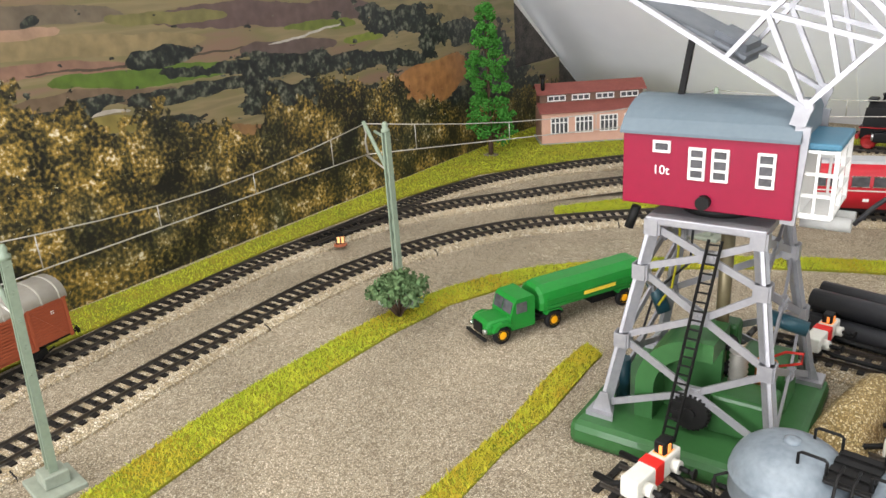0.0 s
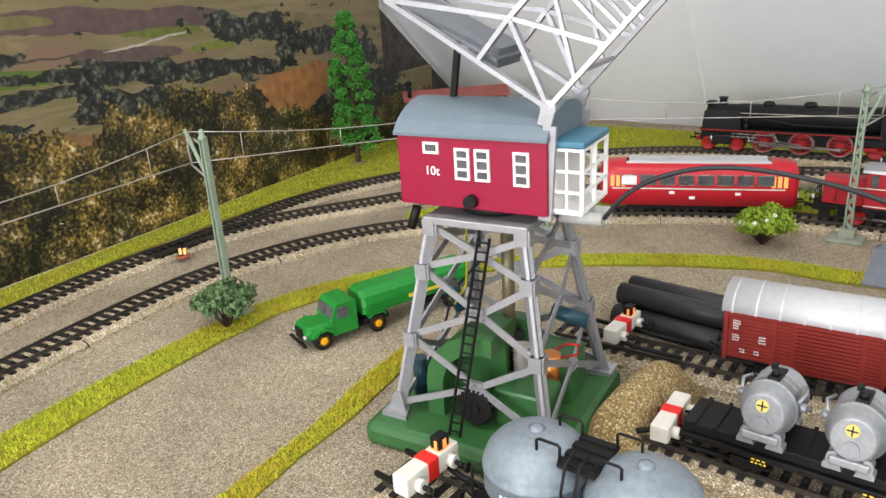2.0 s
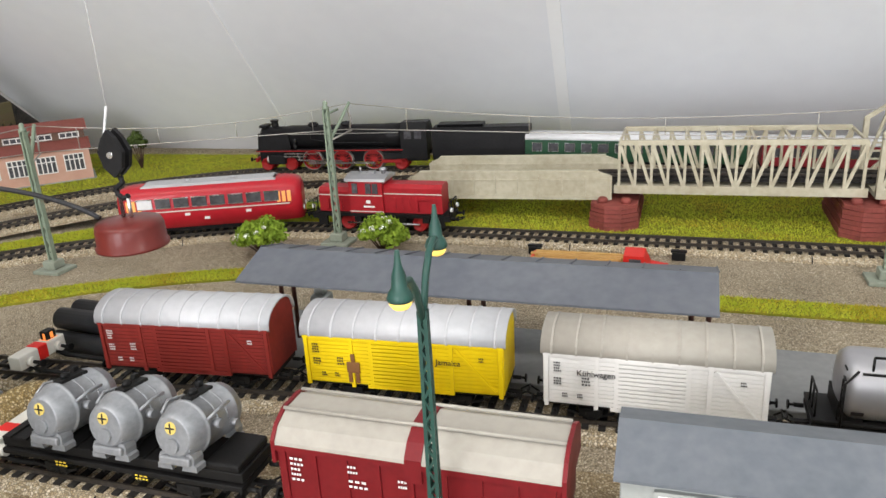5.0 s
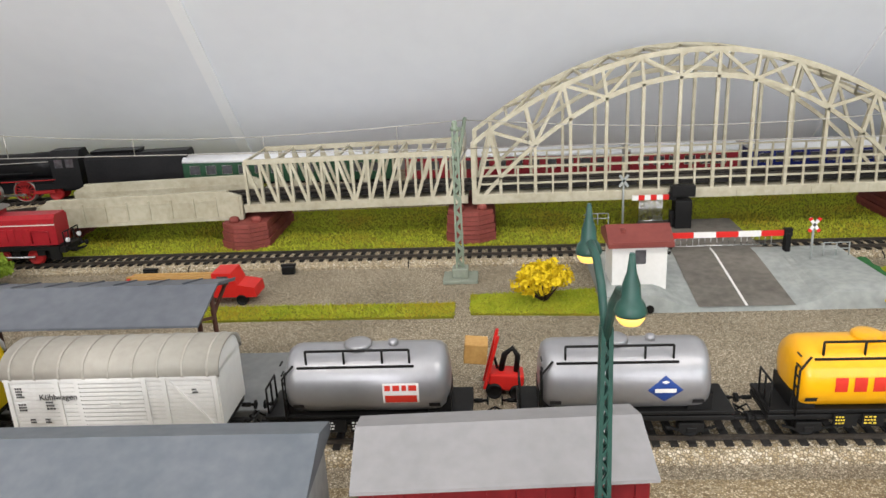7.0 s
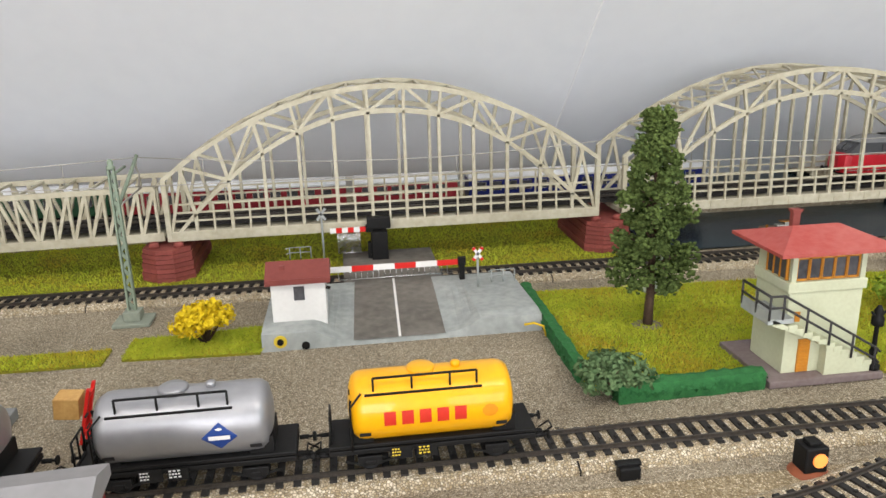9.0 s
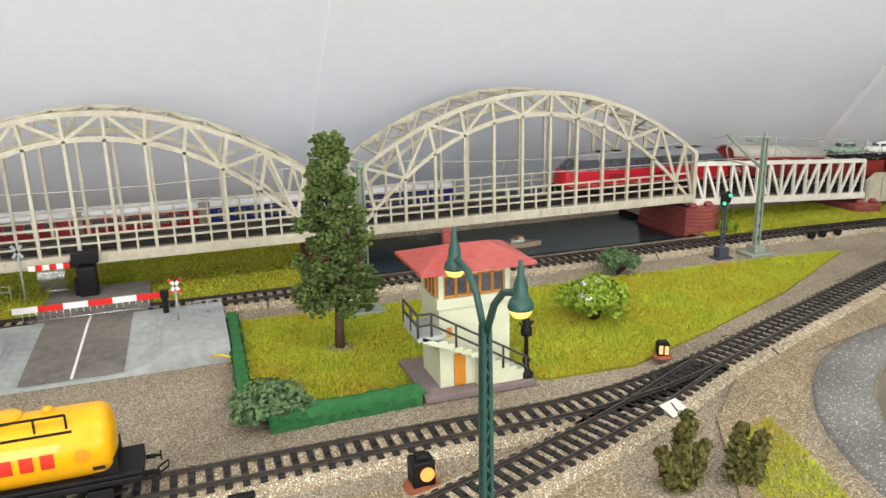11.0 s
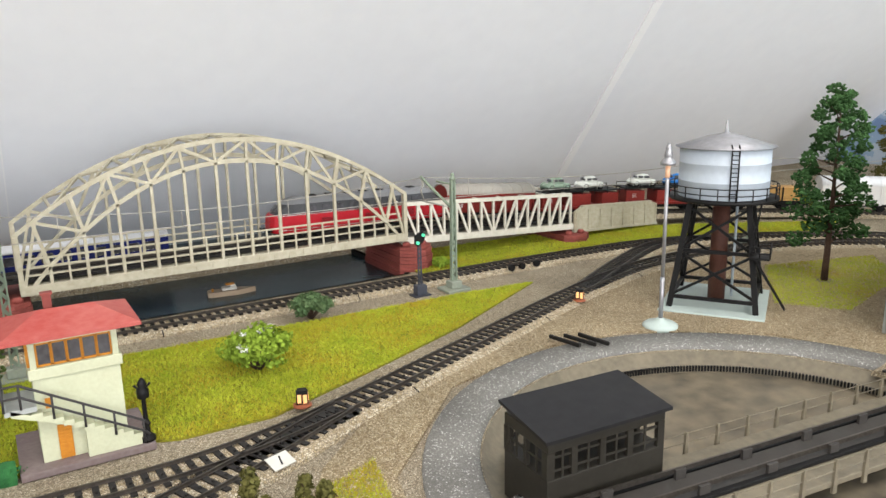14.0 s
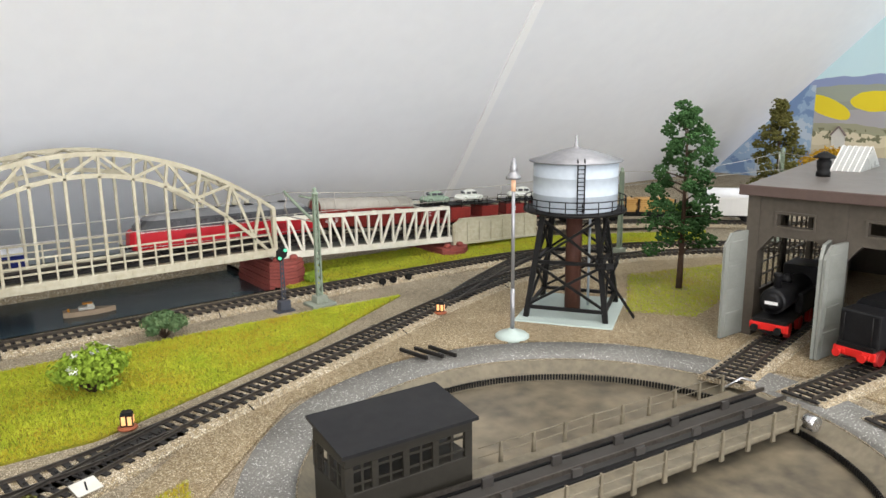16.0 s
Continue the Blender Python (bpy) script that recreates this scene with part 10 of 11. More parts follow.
part("chimney", bm, REDBRICK, sb)
bm = bm_new()
prism(bm, [(0.4520, 0.005), (0.4800, 0.005), (0.4800, 0.010), (0.4180, 0.0430), (0.4180, 0.0390), (0.4300, 0.0340), (0.4520, 0.0240)], 0.4640, 0.4716, "y")
st = part("stairs", bm, SBWALL, sb)
for k in range(11):
    bm = bm_new()
    x = 0.4780 - k * 0.0048
    z = 0.0125 + k * 0.00262
    box(bm, x - 0.0026, x + 0.0026, 0.4636, 0.4714, z - 0.003, z)
    part("step", bm, SBWALL, st)
bm = bm_new()
box(bm, 0.4150, 0.4302, 0.4640, 0.500, 0.0400, 0.0430)
box(bm, 0.4150, 0.4160, 0.4640, 0.500, 0.0430, 0.0480)
part("landing", bm, CONCRETE, sb)
bm = bm_new()
P0, P1 = Vector((0.4815, 0.4630, 0.006)), Vector((0.4230, 0.4630, 0.0430))
for k in range(5):
    q = P0.lerp(P1, k / 4)
    rod(bm, q, q + Vector((0, 0, 0.0145)), 0.0007, None, 6)
for dz in (0.0075, 0.0145):
    tube(bm, [P0 + Vector((0.003, 0, dz - 0.003)), P0 + Vector((0, 0, dz)), P1 + Vector((0, 0, dz)), Vector((0.4150, 0.4630, 0.043 + dz)), Vector((0.4150, 0.4990, 0.043 + dz))], 0.0008)
for y in (0.463, 0.480, 0.499):
    rod(bm, (0.4150, y, 0.043), (0.4150, y, 0.0575), 0.0007, None, 6)
part("handrail", bm, material("dark_grey_rail", (0.04, 0.038, 0.038), 0.5), sb)
bm = bm_new()
box(bm, 0.4385, 0.4455, 0.4708, 0.4722, 0.0055, 0.0265)
door = part("door", bm, ORANGE, sb, "orange slatted door")
for k in range(9):
    bm = bm_new()
    box(bm, 0.4390, 0.4450, 0.4703, 0.4710, 0.0068 + k * 0.0021, 0.0082 + k * 0.0021)
    part("slat", bm, ORANGE, door)
bm = bm_new()
box(bm, 0.4345, 0.4375, 0.4712, 0.4722, 0.038, 0.044)
part("small_window", bm, ORANGE, sb)
pump = thing("water_column", "black cast iron lamp column beside the signal box", "column", pose(0.485, 0.4793, 0.005))
bm = bm_new()
lathe(bm, [(0.0045, 0), (0.0045, 0.002), (0.0022, 0.004), (0.0018, 0.008), (0.0024, 0.010), (0.0014, 0.013), (0.0012, 0.025), (0.0034, 0.0265), (0.0034, 0.031), (0.0020, 0.033), (0.0028, 0.0345), (0.0010, 0.038)], 14)
part("body", bm, BLACK, pump)
for s in (-1, 1):
    bm = bm_new()
    rod(bm, (0, 0, 0.0300), (s * 0.0045, 0, 0.0345), 0.0007, None, 6)
    part("bracket", bm, BLACK, pump)


# ---- signals and small track things ----
def light_signal(x, y):
    root = thing("light_signal", "dark lattice light signal showing green lights", "signal", pose(x, y, 0))
    bm = bm_new()
    box(bm, -0.0090, 0.0090, -0.0060, 0.0060, 0, 0.0012)
    box(bm, -0.0055, 0.0055, -0.0045, 0.0045, 0.0012, 0.0110, 0.0008)
    part("foot", bm, material("slate_box", (0.05, 0.055, 0.07), 0.5), root)
    bm = bm_new()
    for s in (-1, 1):
        bar(bm, (s * 0.0016, 0, 0.011), (s * 0.0013, 0, 0.054), 0.0010, 0.0014)
    for k in range(9):
        s = 1 if k % 2 else -1
        bar(bm, (-s * 0.0016, 0, 0.012 + k * 0.0046), (s * 0.0016, 0, 0.0166 + k * 0.0046), 0.0008)
    part("mast", bm, material("slate_box", (0.05, 0.055, 0.07), 0.5), root)
    bm = bm_new()
    prism(bm, [(-0.0050, 0.0520), (-0.0020, 0.0490), (0.0050, 0.0540), (0.0060, 0.0600), (0.0030, 0.0640), (-0.0045, 0.0600)], -0.0016, 0.0010, "y")
    part("screen", bm, BLACK, root)
    for dx, dz in ((-0.0028, 0.0530), (0.0032, 0.0600)):
        bm = bm_new()
        rod(bm, (dx, -0.0016, dz), (dx, -0.0034, dz), 0.0016, None, 12)
        part("lens", bm, material("green_light", (0.1, 0.7, 0.35), 0.3, emit=(0.1, 0.9, 0.5, 0.35)), root)
    return root


light_signal(0.770, 0.655)


def point_lantern(x, y, rot=0, mark=True):
    root = thing("point_lantern", "small black point lantern with lit white windows", "lantern", pose(x, y, 0.004, 0, 0, rot), group="point lanterns")
    bm = bm_new()
    box(bm, -0.0038, 0.0038, -0.0034, 0.0034, 0.0020, 0.0100, 0.0005)
    box(bm, -0.0030, 0.0030, -0.0028, 0.0028, 0.0100, 0.0112, 0.0004)
    part("housing", bm, BLACK, root)
    bm = bm_new()
    lathe(bm, [(0.0060, 0), (0.0060, 0.0010), (0.0035, 0.0020)], 16)
    part("foot", bm, material("brown_foot", (0.3, 0.09, 0.04), 0.5), root)
    bm = bm_new()
    box(bm, -0.0030, -0.0006, -0.0038, -0.0033, 0.0034, 0.0090)
    box(bm, 0.0006, 0.0030, -0.0038, -0.0033, 0.0030, 0.0086)
    box(bm, 0.0037, 0.0041, -0.0020, 0.0020, 0.0040, 0.0082)
    part("light_window", bm, material("lit_lantern_window", (0.8, 0.45, 0.2), 0.4, emit=(1, 0.4, 0.12, 0.7)), root, "lit window")
    return root


point_lantern(0.578, 0.474, -20)
point_lantern(0.875, 0.544, -42)
point_lantern(-0.8444, 0.3689, 60)
lan = thing("track_lantern", "black lantern with a glowing orange lens", "lantern", pose(0.392, 0.395, 0.0))
bm = bm_new()
box(bm, -0.0055, 0.0055, -0.0050, 0.0050, 0.004, 0.0165, 0.0008)
box(bm, -0.0030, 0.0030, -0.0030, 0.0030, 0.0165, 0.0185, 0.0006)
part("housing", bm, BLACK, lan)
bm = bm_new()
lathe(bm, [(0.0090, 0), (0.0090, 0.0020), (0.0050, 0.0045)], 20)
part("foot", bm, material("brown_foot", (0.3, 0.09, 0.04), 0.5), lan)
bm = bm_new()
rod(bm, (0.0012, -0.0050, 0.0105), (0.0012, -0.0058, 0.0105), 0.0034, None, 16)
box(bm, 0.0054, 0.0060, -0.003, 0.003, 0.0070, 0.0140)
part("lens", bm, GLOWORANGE, lan)
for x, y in ((0.312, 0.4075), (-0.2127, 0.6732), (-0.1013, 0.6756)):
    bm = bm_new()
    box(bm, x - 0.005, x + 0.005, y - 0.003, y + 0.003, 0.0, 0.0065, 0.0008)
    box(bm, x - 0.006, x + 0.006, y - 0.001, y + 0.003, 0.0060, 0.0080, 0.0006)
    tagged(part("track_box", bm, BLACK), "small black switch box at the track edge", "switch box")
for x in (0.892, 0.906, 0.926):
    bm = bm_new()
    lathe(bm, [(0.0036, 0), (0.0036, 0.004), (0.002, 0.0045)], 14, (x, 0.668, 0.006), "y")
    tagged(part("track_plug", bm, BLACK), "round black plug on the track edge", "plug")
bm = bm_new()
box(bm, -0.007, 0.007, -0.005, 0.005, 0, 0.0006)
ob = tagged(part("number_card", bm, OFFWHITE), "small cream card with a mark", "card")
ob.matrix_world = pose(0.5400, 0.4090, 0.0065, 20, 0, 17.8)
bm = bm_new()
bar(bm, (-0.001, -0.003, 0.0008), (0.001, 0.003, 0.0008), 0.0008, 0.0004)
part("mark", bm, INK, ob)
for k, (dx, rz) in enumerate(((0.0, -52), (0.011, -50), (0.021, -54))):
    bm = bm_new()
    box(bm, -0.015, 0.015, -0.0012, 0.0012, 0.0, 0.0030, 0.0004)
    ob = tagged(part("sleeper_beam", bm, SLEEPER), "black loose rail piece at the turntable rim", "rail piece", group="loose rail pieces")
    ob.matrix_world = pose(0.790 + dx, 0.466 - dx * 0.45, 0.0045, 0, 0, rz - 28)
boat = thing("motor_boat", "small tan motor boat on the dark river", "boat", pose(0.6244, 0.7902, -0.006, 0, 0, -8.5))
bm = bm_new()
prism(bm, [(-0.024, -0.0055), (-0.016, -0.0068), (0.006, -0.0068), (0.024, 0), (0.006, 0.0068), (-0.016, 0.0068), (-0.024, 0.0055)], 0.0, 0.0050, "z")
part("hull", bm, BOAT, boat)
bm = bm_new()
box(bm, -0.010, 0.005, -0.0042, 0.0042, 0.005, 0.0080, 0.0008)
box(bm, -0.002, 0.004, -0.0036, 0.0036, 0.0080, 0.0105, 0.0008)
part("cabin", bm, OFFWHITE, boat)
bm = bm_new()
box(bm, -0.006, 0.003, -0.003, 0.003, 0.0105, 0.0115)
rod(bm, (-0.019, -0.002, 0.005), (-0.019, -0.002, 0.008), 0.0012, None, 8)
part("deck_fittings", bm, ORANGE, boat)

# ---- brick building ----
HALLROOF = material("brown_red_hall_roof", (0.24, 0.075, 0.06), 0.6, col2=(0.18, 0.055, 0.045), scale=40, amount=0.8)
bl = thing("brick_works", "pale red brick works building with white windows", "building", pose(-0.9262, 0.7738, 0, 0, 0, 44.8))
LB, WB = 0.138, 0.06
bm = bm_new()
box(bm, 0, LB, 0, WB, 0, 0.0430)
part("wall", bm, PALEBRICK, bl)
bm = bm_new()
box(bm, 0.001, LB - 0.001, 0.024, WB, 0.0430, 0.0640)
part("upper_wall", bm, material("brown_board", (0.14, 0.085, 0.06), 0.7, scale=60), bl)
bm = bm_new()
prism(bm, [(-0.003, 0.0415), (-0.003, 0.0432), (0.026, 0.0520), (0.026, 0.050)], -0.003, LB + 0.003, "x")
part("lower_roof", bm, HALLROOF, bl)
bm = bm_new()
prism(bm, [(0.020, 0.0620), (0.020, 0.0640), (0.044, 0.0740), (0.064, 0.0670), (0.064, 0.0650), (0.044, 0.0722)], -0.003, LB + 0.003, "x")
part("upper_roof", bm, HALLROOF, bl)
for k in range(4):
    xa = 0.012 + k * 0.032
    bm = bm_new()
    box(bm, xa, xa + 0.022, -0.0006, 0.0004, 0.0150, 0.0355)
    w = part("window", bm, GLASS, bl)
    bm = bm_new()
    for q in range(5):
        box(bm, xa - 0.0008 + q * 0.0055, xa + 0.0006 + q * 0.0055, -0.0014, 0, 0.0145, 0.0360)
    for z in (0.0145, 0.0285, 0.0350):
        box(bm, xa, xa + 0.022, -0.0014, 0, z, z + 0.0011)
    part("window_frame", bm, WHITE, w)
    bm = bm_new()
    box(bm, xa, xa + 0.022, 0.0232, 0.0242, 0.0535, 0.0600)
    w = part("clerestory_window", bm, GLASS, bl)
    bm = bm_new()
    for z in (0.0530, 0.0592):
        box(bm, xa - 0.0008, xa + 0.0228, 0.0224, 0.0240, z, z + 0.0012)
    for q in range(4):
        box(bm, xa - 0.0008 + q * 0.0075, xa + 0.0004 + q * 0.0075, 0.0224, 0.0240, 0.0530, 0.0602)
    part("window_frame", bm, WHITE, w)
bm = bm_new()
rod(bm, (0.006, 0.030, 0.064), (0.006, 0.030, 0.086), 0.0028, None, 10)
rod(bm, (0.006, 0.030, 0.084), (0.006, 0.030, 0.088), 0.0040, None, 10)
part("chimney", bm, BLACK, bl)
bm = bm_new()
box(bm, -0.003, LB + 0.003, -0.003, WB + 0.003, 0, 0.0025)
part("plinth", bm, CONCRETE, bl)

# ---- water tower ----
wt = thing("water_tower", "white round water tower on black lattice legs", "water tower", pose(0.9815, 0.4778, 0, 0, 0, 32.9))
bm = bm_new()
box(bm, -0.050, 0.050, -0.044, 0.044, 0, 0.0032, 0.0006)
part("base_plate", bm, PALEBLUE, wt)
lo = [Vector((sx * 0.036, sy * 0.036, 0.003)) for sx, sy in ((-1, -1), (1, -1), (1, 1), (-1, 1))]
hi = [Vector((sx * 0.024, sy * 0.024, 0.097)) for sx, sy in ((-1, -1), (1, -1), (1, 1), (-1, 1))]
for a, b in zip(lo, hi):
    bm = bm_new()
    bar(bm, a, b, 0.0048, 0.0048)
    part("leg", bm, BLACK, wt)
for i in range(4):
    j = (i + 1) % 4
    for t0, t1 in ((0.12, 0.52), (0.55, 0.95)):
        for a, b in ((lo[i].lerp(hi[i], t0), lo[j].lerp(hi[j], t1)), (lo[j].lerp(hi[j], t0), lo[i].lerp(hi[i], t1))):
            bm = bm_new()
            bar(bm, a, b, 0.0022)
            part("cross_brace", bm, BLACK, wt)
    for t0 in (0.10, 0.54):
        bm = bm_new()
        bar(bm, lo[i].lerp(hi[i], t0), lo[j].lerp(hi[j], t0), 0.0030)
        part("girt", bm, BLACK, wt)
bm = bm_new()
rod(bm, (0, 0, 0.003), (0, 0, 0.100), 0.0075, None, 18)
part("riser_pipe", bm, RUST, wt, "rust brown riser pipe")
bm = bm_new()
rod(bm, (0.016, -0.012, 0.003), (0.016, -0.012, 0.097), 0.0012, None, 8)
part("drain_pipe", bm, TOWERWHITE, wt)
bm = bm_new()
lathe(bm, [(0.046, 0.0975), (0.047, 0.0985), (0.047, 0.1000), (0.030, 0.1005)], 40)
part("gallery", bm, BLACK, wt)
bm = bm_new()
for k in range(20):
    a = k * math.tau / 20
    c, s = 0.0460 * math.cos(a), 0.0460 * math.sin(a)
    rod(bm, (c, s, 0.100), (c, s, 0.1110), 0.0005, None, 6)
for z in (0.1055, 0.1110):
    tube(bm, [(0.0460 * math.cos(k * math.tau / 40), 0.0460 * math.sin(k * math.tau / 40), z) for k in range(41)], 0.0005, 5)
part("gallery_rail", bm, BLACK, wt, "thin black gallery railing")
bm = bm_new()
lathe(bm, [(0.0378, 0.1002), (0.0382, 0.1010), (0.0382, 0.1145), (0.0384, 0.1147), (0.0382, 0.1149), (0.0382, 0.1300), (0.0384, 0.1302), (0.0382, 0.1304), (0.0382, 0.1440), (0.0378, 0.1442)], 48)
part("tank", bm, TOWERWHITE, wt)
bm = bm_new()
lathe(bm, [(0.0418, 0.1430), (0.0424, 0.1438), (0.0290, 0.1478), (0.0289, 0.1481), (0.0160, 0.1520), (0.0159, 0.1523), (0.0035, 0.1548), (0.0018, 0.1560), (0.0010, 0.1640), (0.0004, 0.1660)], 48)
part("roof", bm, TOWERROOF, wt, "grey metal roof with a spike")
A = math.radians(-163)
ux, uy = math.cos(A), math.sin(A)
tx, ty = -uy, ux
bm = bm_new()
for s in (-0.0030, 0.0030):
    rod(bm, (ux * 0.0398 + tx * s, uy * 0.0398 + ty * s, 0.1010), (ux * 0.0398 + tx * s, uy * 0.0398 + ty * s, 0.1445), 0.0006, None, 6)
    rod(bm, (ux * 0.0398 + tx * s, uy * 0.0398 + ty * s, 0.1445), (ux * 0.036 + tx * s, uy * 0.036 + ty * s, 0.1475), 0.0006, None, 6)
for k in range(12):
    z = 0.1030 + k * 0.0036
    bar(bm, (ux * 0.0398 - tx * 0.003, uy * 0.0398 - ty * 0.003, z), (ux * 0.0398 + tx * 0.003, uy * 0.0398 + ty * 0.003, z), 0.0007)
part("tank_ladder", bm, BLACK, wt)
bm = bm_new()
q0, q1, q2 = Vector((-0.010, -0.058, 0.003)), Vector((-0.040, -0.030, 0.056)), Vector((-0.030, -0.034, 0.098))
for s in (-0.002, 0.002):
    bar(bm, q0 + Vector((s, 0, 0)), q1 + Vector((s, 0, 0)), 0.0010, 0.0014)
    bar(bm, q1 + Vector((s, 0.002, 0)), q2 + Vector((s, 0, 0)), 0.0010, 0.0014)
for k in range(14):
    q = q0.lerp(q1, k / 13)
    bar(bm, q - Vector((0.002, 0, 0)), q + Vector((0.002, 0, 0)), 0.0008)
    q = q1.lerp(q2, k / 13)
    bar(bm, q - Vector((0.002, 0, 0)), q + Vector((0.002, 0, 0)), 0.0008)
box(bm, -0.050, -0.028, -0.044, -0.028, 0.0545, 0.0560)
for x, y in ((-0.050, -0.044), (-0.028, -0.044), (-0.039, -0.044), (-0.050, -0.028), (-0.050, -0.036)):
    rod(bm, (x, y, 0.056), (x, y, 0.0650), 0.0006, None, 6)
tube(bm, [(-0.028, -0.044, 0.065), (-0.050, -0.044, 0.065), (-0.050, -0.028, 0.065)], 0.0006)
tube(bm, [(-0.028, -0.044, 0.060), (-0.050, -0.044, 0.060), (-0.050, -0.028, 0.060)], 0.0005)
part("stair", bm, BLACK, wt, "black stair with a landing")

# ---- turntable ----
tt = thing("turntable", "round railway turntable in a speckled grey rim", "turntable", pose(TTC.x, TTC.y, 0) @ Matrix.Diagonal((0.945, 0.945, 1, 1)))
bm = bm_new()
n = 72
prof = [(0.173, -0.0155), (0.176, -0.0155), (0.1765, 0.0020), (0.180, 0.0030), (0.209, 0.0028), (0.2105, 0.0)]
rings = [[bm.verts.new((r * math.cos(k * math.tau / n), r * math.sin(k * math.tau / n), z)) for k in range(n)] for r, z in prof]
for a, b in zip(rings, rings[1:]):
    for k in range(n):
        bm.faces.new((a[k], a[(k + 1) % n], b[(k + 1) % n], b[k])).smooth = True
part("stone_rim", bm, SPECKLE, tt, "speckled grey stone rim")
bm = bm_new()
lathe(bm, [(0.174, -0.0165), (0.174, -0.0125)], 72)
part("pit_floor", bm, TTFLOOR, tt, "dusty dark pit floor")
bm = bm_new()
rings = [[bm.verts.new((r * math.cos(k * math.tau / n), r * math.sin(k * math.tau / n), z)) for k in range(n)] for r, z in ((0.160, -0.0125), (0.160, -0.0085), (0.168, -0.0080), (0.1745, -0.0010), (0.1768, -0.0005))]
for a, b in zip(rings, rings[1:]):
    for k in range(n):
        bm.faces.new((a[k], a[(k + 1) % n], b[(k + 1) % n], b[k])).smooth = True
part("inner_ring", bm, TTGREY, tt)
v, f = [], []
for k in range(420):
    a = k * math.tau / 420
    c, s = math.cos(a), math.sin(a)
    b = len(v)
    for z in (-0.0110, -0.0068):
        for r, w in ((0.1588, -0.0007), (0.1605, -0.0007), (0.1605, 0.0007), (0.1588, 0.0007)):
            v.append((r * c - w * s, r * s + w * c, z))
    f += [(b + 4, b + 5, b + 6, b + 7), (b, b + 1, b + 5, b + 4), (b + 3, b, b + 4, b + 7), (b + 2, b + 3, b + 7, b + 6)]
me = bpy.data.meshes.new("gear_teeth")
me.from_pydata(v, [], f)
me.materials.append(BLACK)
tagged(put_part("gear_teeth", me, Matrix(), tt, "black toothed ring"), kind="stuff")

tb = thing("turntable_bridge", "grey turntable bridge with railings and a track", "turntable bridge", pose(TTC.x, TTC.y - 0.003, 0, 0, 0, -6.8) @ Matrix.Diagonal((0.96, 1, 1, 1)))
bm = bm_new()
box(bm, -0.158, 0.158, -0.016, 0.016, -0.0115, 0.0020, 0.0006)
box(bm, -0.150, 0.150, -0.028, 0.028, -0.0010, 0.0025, 0.0006)
part("deck", bm, TTGREY, tb)
for s in (-1, 1):
    bm = bm_new()
    bar(bm, (-0.160, s * 0.00825, 0.0085), (0.160, s * 0.00825, 0.0085), 0.0012, 0.0026)
    part("rail", bm, RAIL, tb)
    bm = bm_new()
    box(bm, -0.155, 0.155, s * 0.0115 - 0.0018, s * 0.0115 + 0.0018, 0.0025, 0.0048, 0.0004)
    part("guard_beam", bm, BLACK, tb)
    for k in range(13):
        x = -0.145 + k * 0.0240
        if s > 0 and x < -0.07:
            continue
        bm = bm_new()
        prism(bm, [(x - 0.0016, -0.004), (x + 0.0016, -0.004), (x + 0.0007, 0.0150), (x - 0.0007, 0.0150)], s * 0.0285 - 0.0008, s * 0.0285 + 0.0008, "y")
        part("railing_post", bm, TTGREY, tb)
    bm = bm_new()
    x0 = -0.145 if s < 0 else -0.065
    for z in (0.0085, 0.0142):
        tube(bm, [(x0, s * 0.0285, z), (0.145, s * 0.0285, z)], 0.0003)
    part("railing", bm, TTGREY, tb)
bm = bm_new()
box(bm, -0.155, 0.155, -0.0090, 0.0090, 0.0025, 0.0040)
for k in range(6):
    box(bm, -0.125 + k * 0.048, -0.118 + k * 0.048, -0.0108, -0.0090, 0.0040, 0.0095)
    box(bm, -0.125 + k * 0.048, -0.118 + k * 0.048, 0.0062, 0.0080, 0.0040, 0.0095)
part("centre_plate", bm, material("dark_brown_plate", (0.055, 0.05, 0.045), 0.5), tb)
bm = bm_new()
box(bm, -0.066, -0.040, -0.046, -0.0290, -0.006, 0.0015, 0.0005)
for k in range(4):
    box(bm, -0.0645 + k * 0.006, -0.0610 + k * 0.006, -0.045, -0.0295, 0.0012, 0.0032, 0.0004)
part("grating", bm, TTGREY, tb)
bm = bm_new()
rod(bm, (0.156, -0.034, 0.0), (0.156, -0.026, 0.0), 0.0050, None, 18)
rod(bm, (-0.156, 0.030, -0.004), (-0.156, 0.036, -0.004), 0.0050, None, 18)
part("roller", bm, STEEL, tb)
bm = bm_new()
tube(bm, [(-0.165, 0.022, 0.002), (-0.145, 0.024, 0.004), (-0.135, 0.030, 0.004)], 0.0014)
tube(bm, [(-0.165, 0.026, 0.000), (-0.140, 0.030, 0.001)], 0.0012)
tube(bm, [(0.146, 0.030, 0.004), (0.160, 0.026, 0.010), (0.168, 0.020, 0.008)], 0.0008)
part("lock_rods", bm, STEEL, tb)

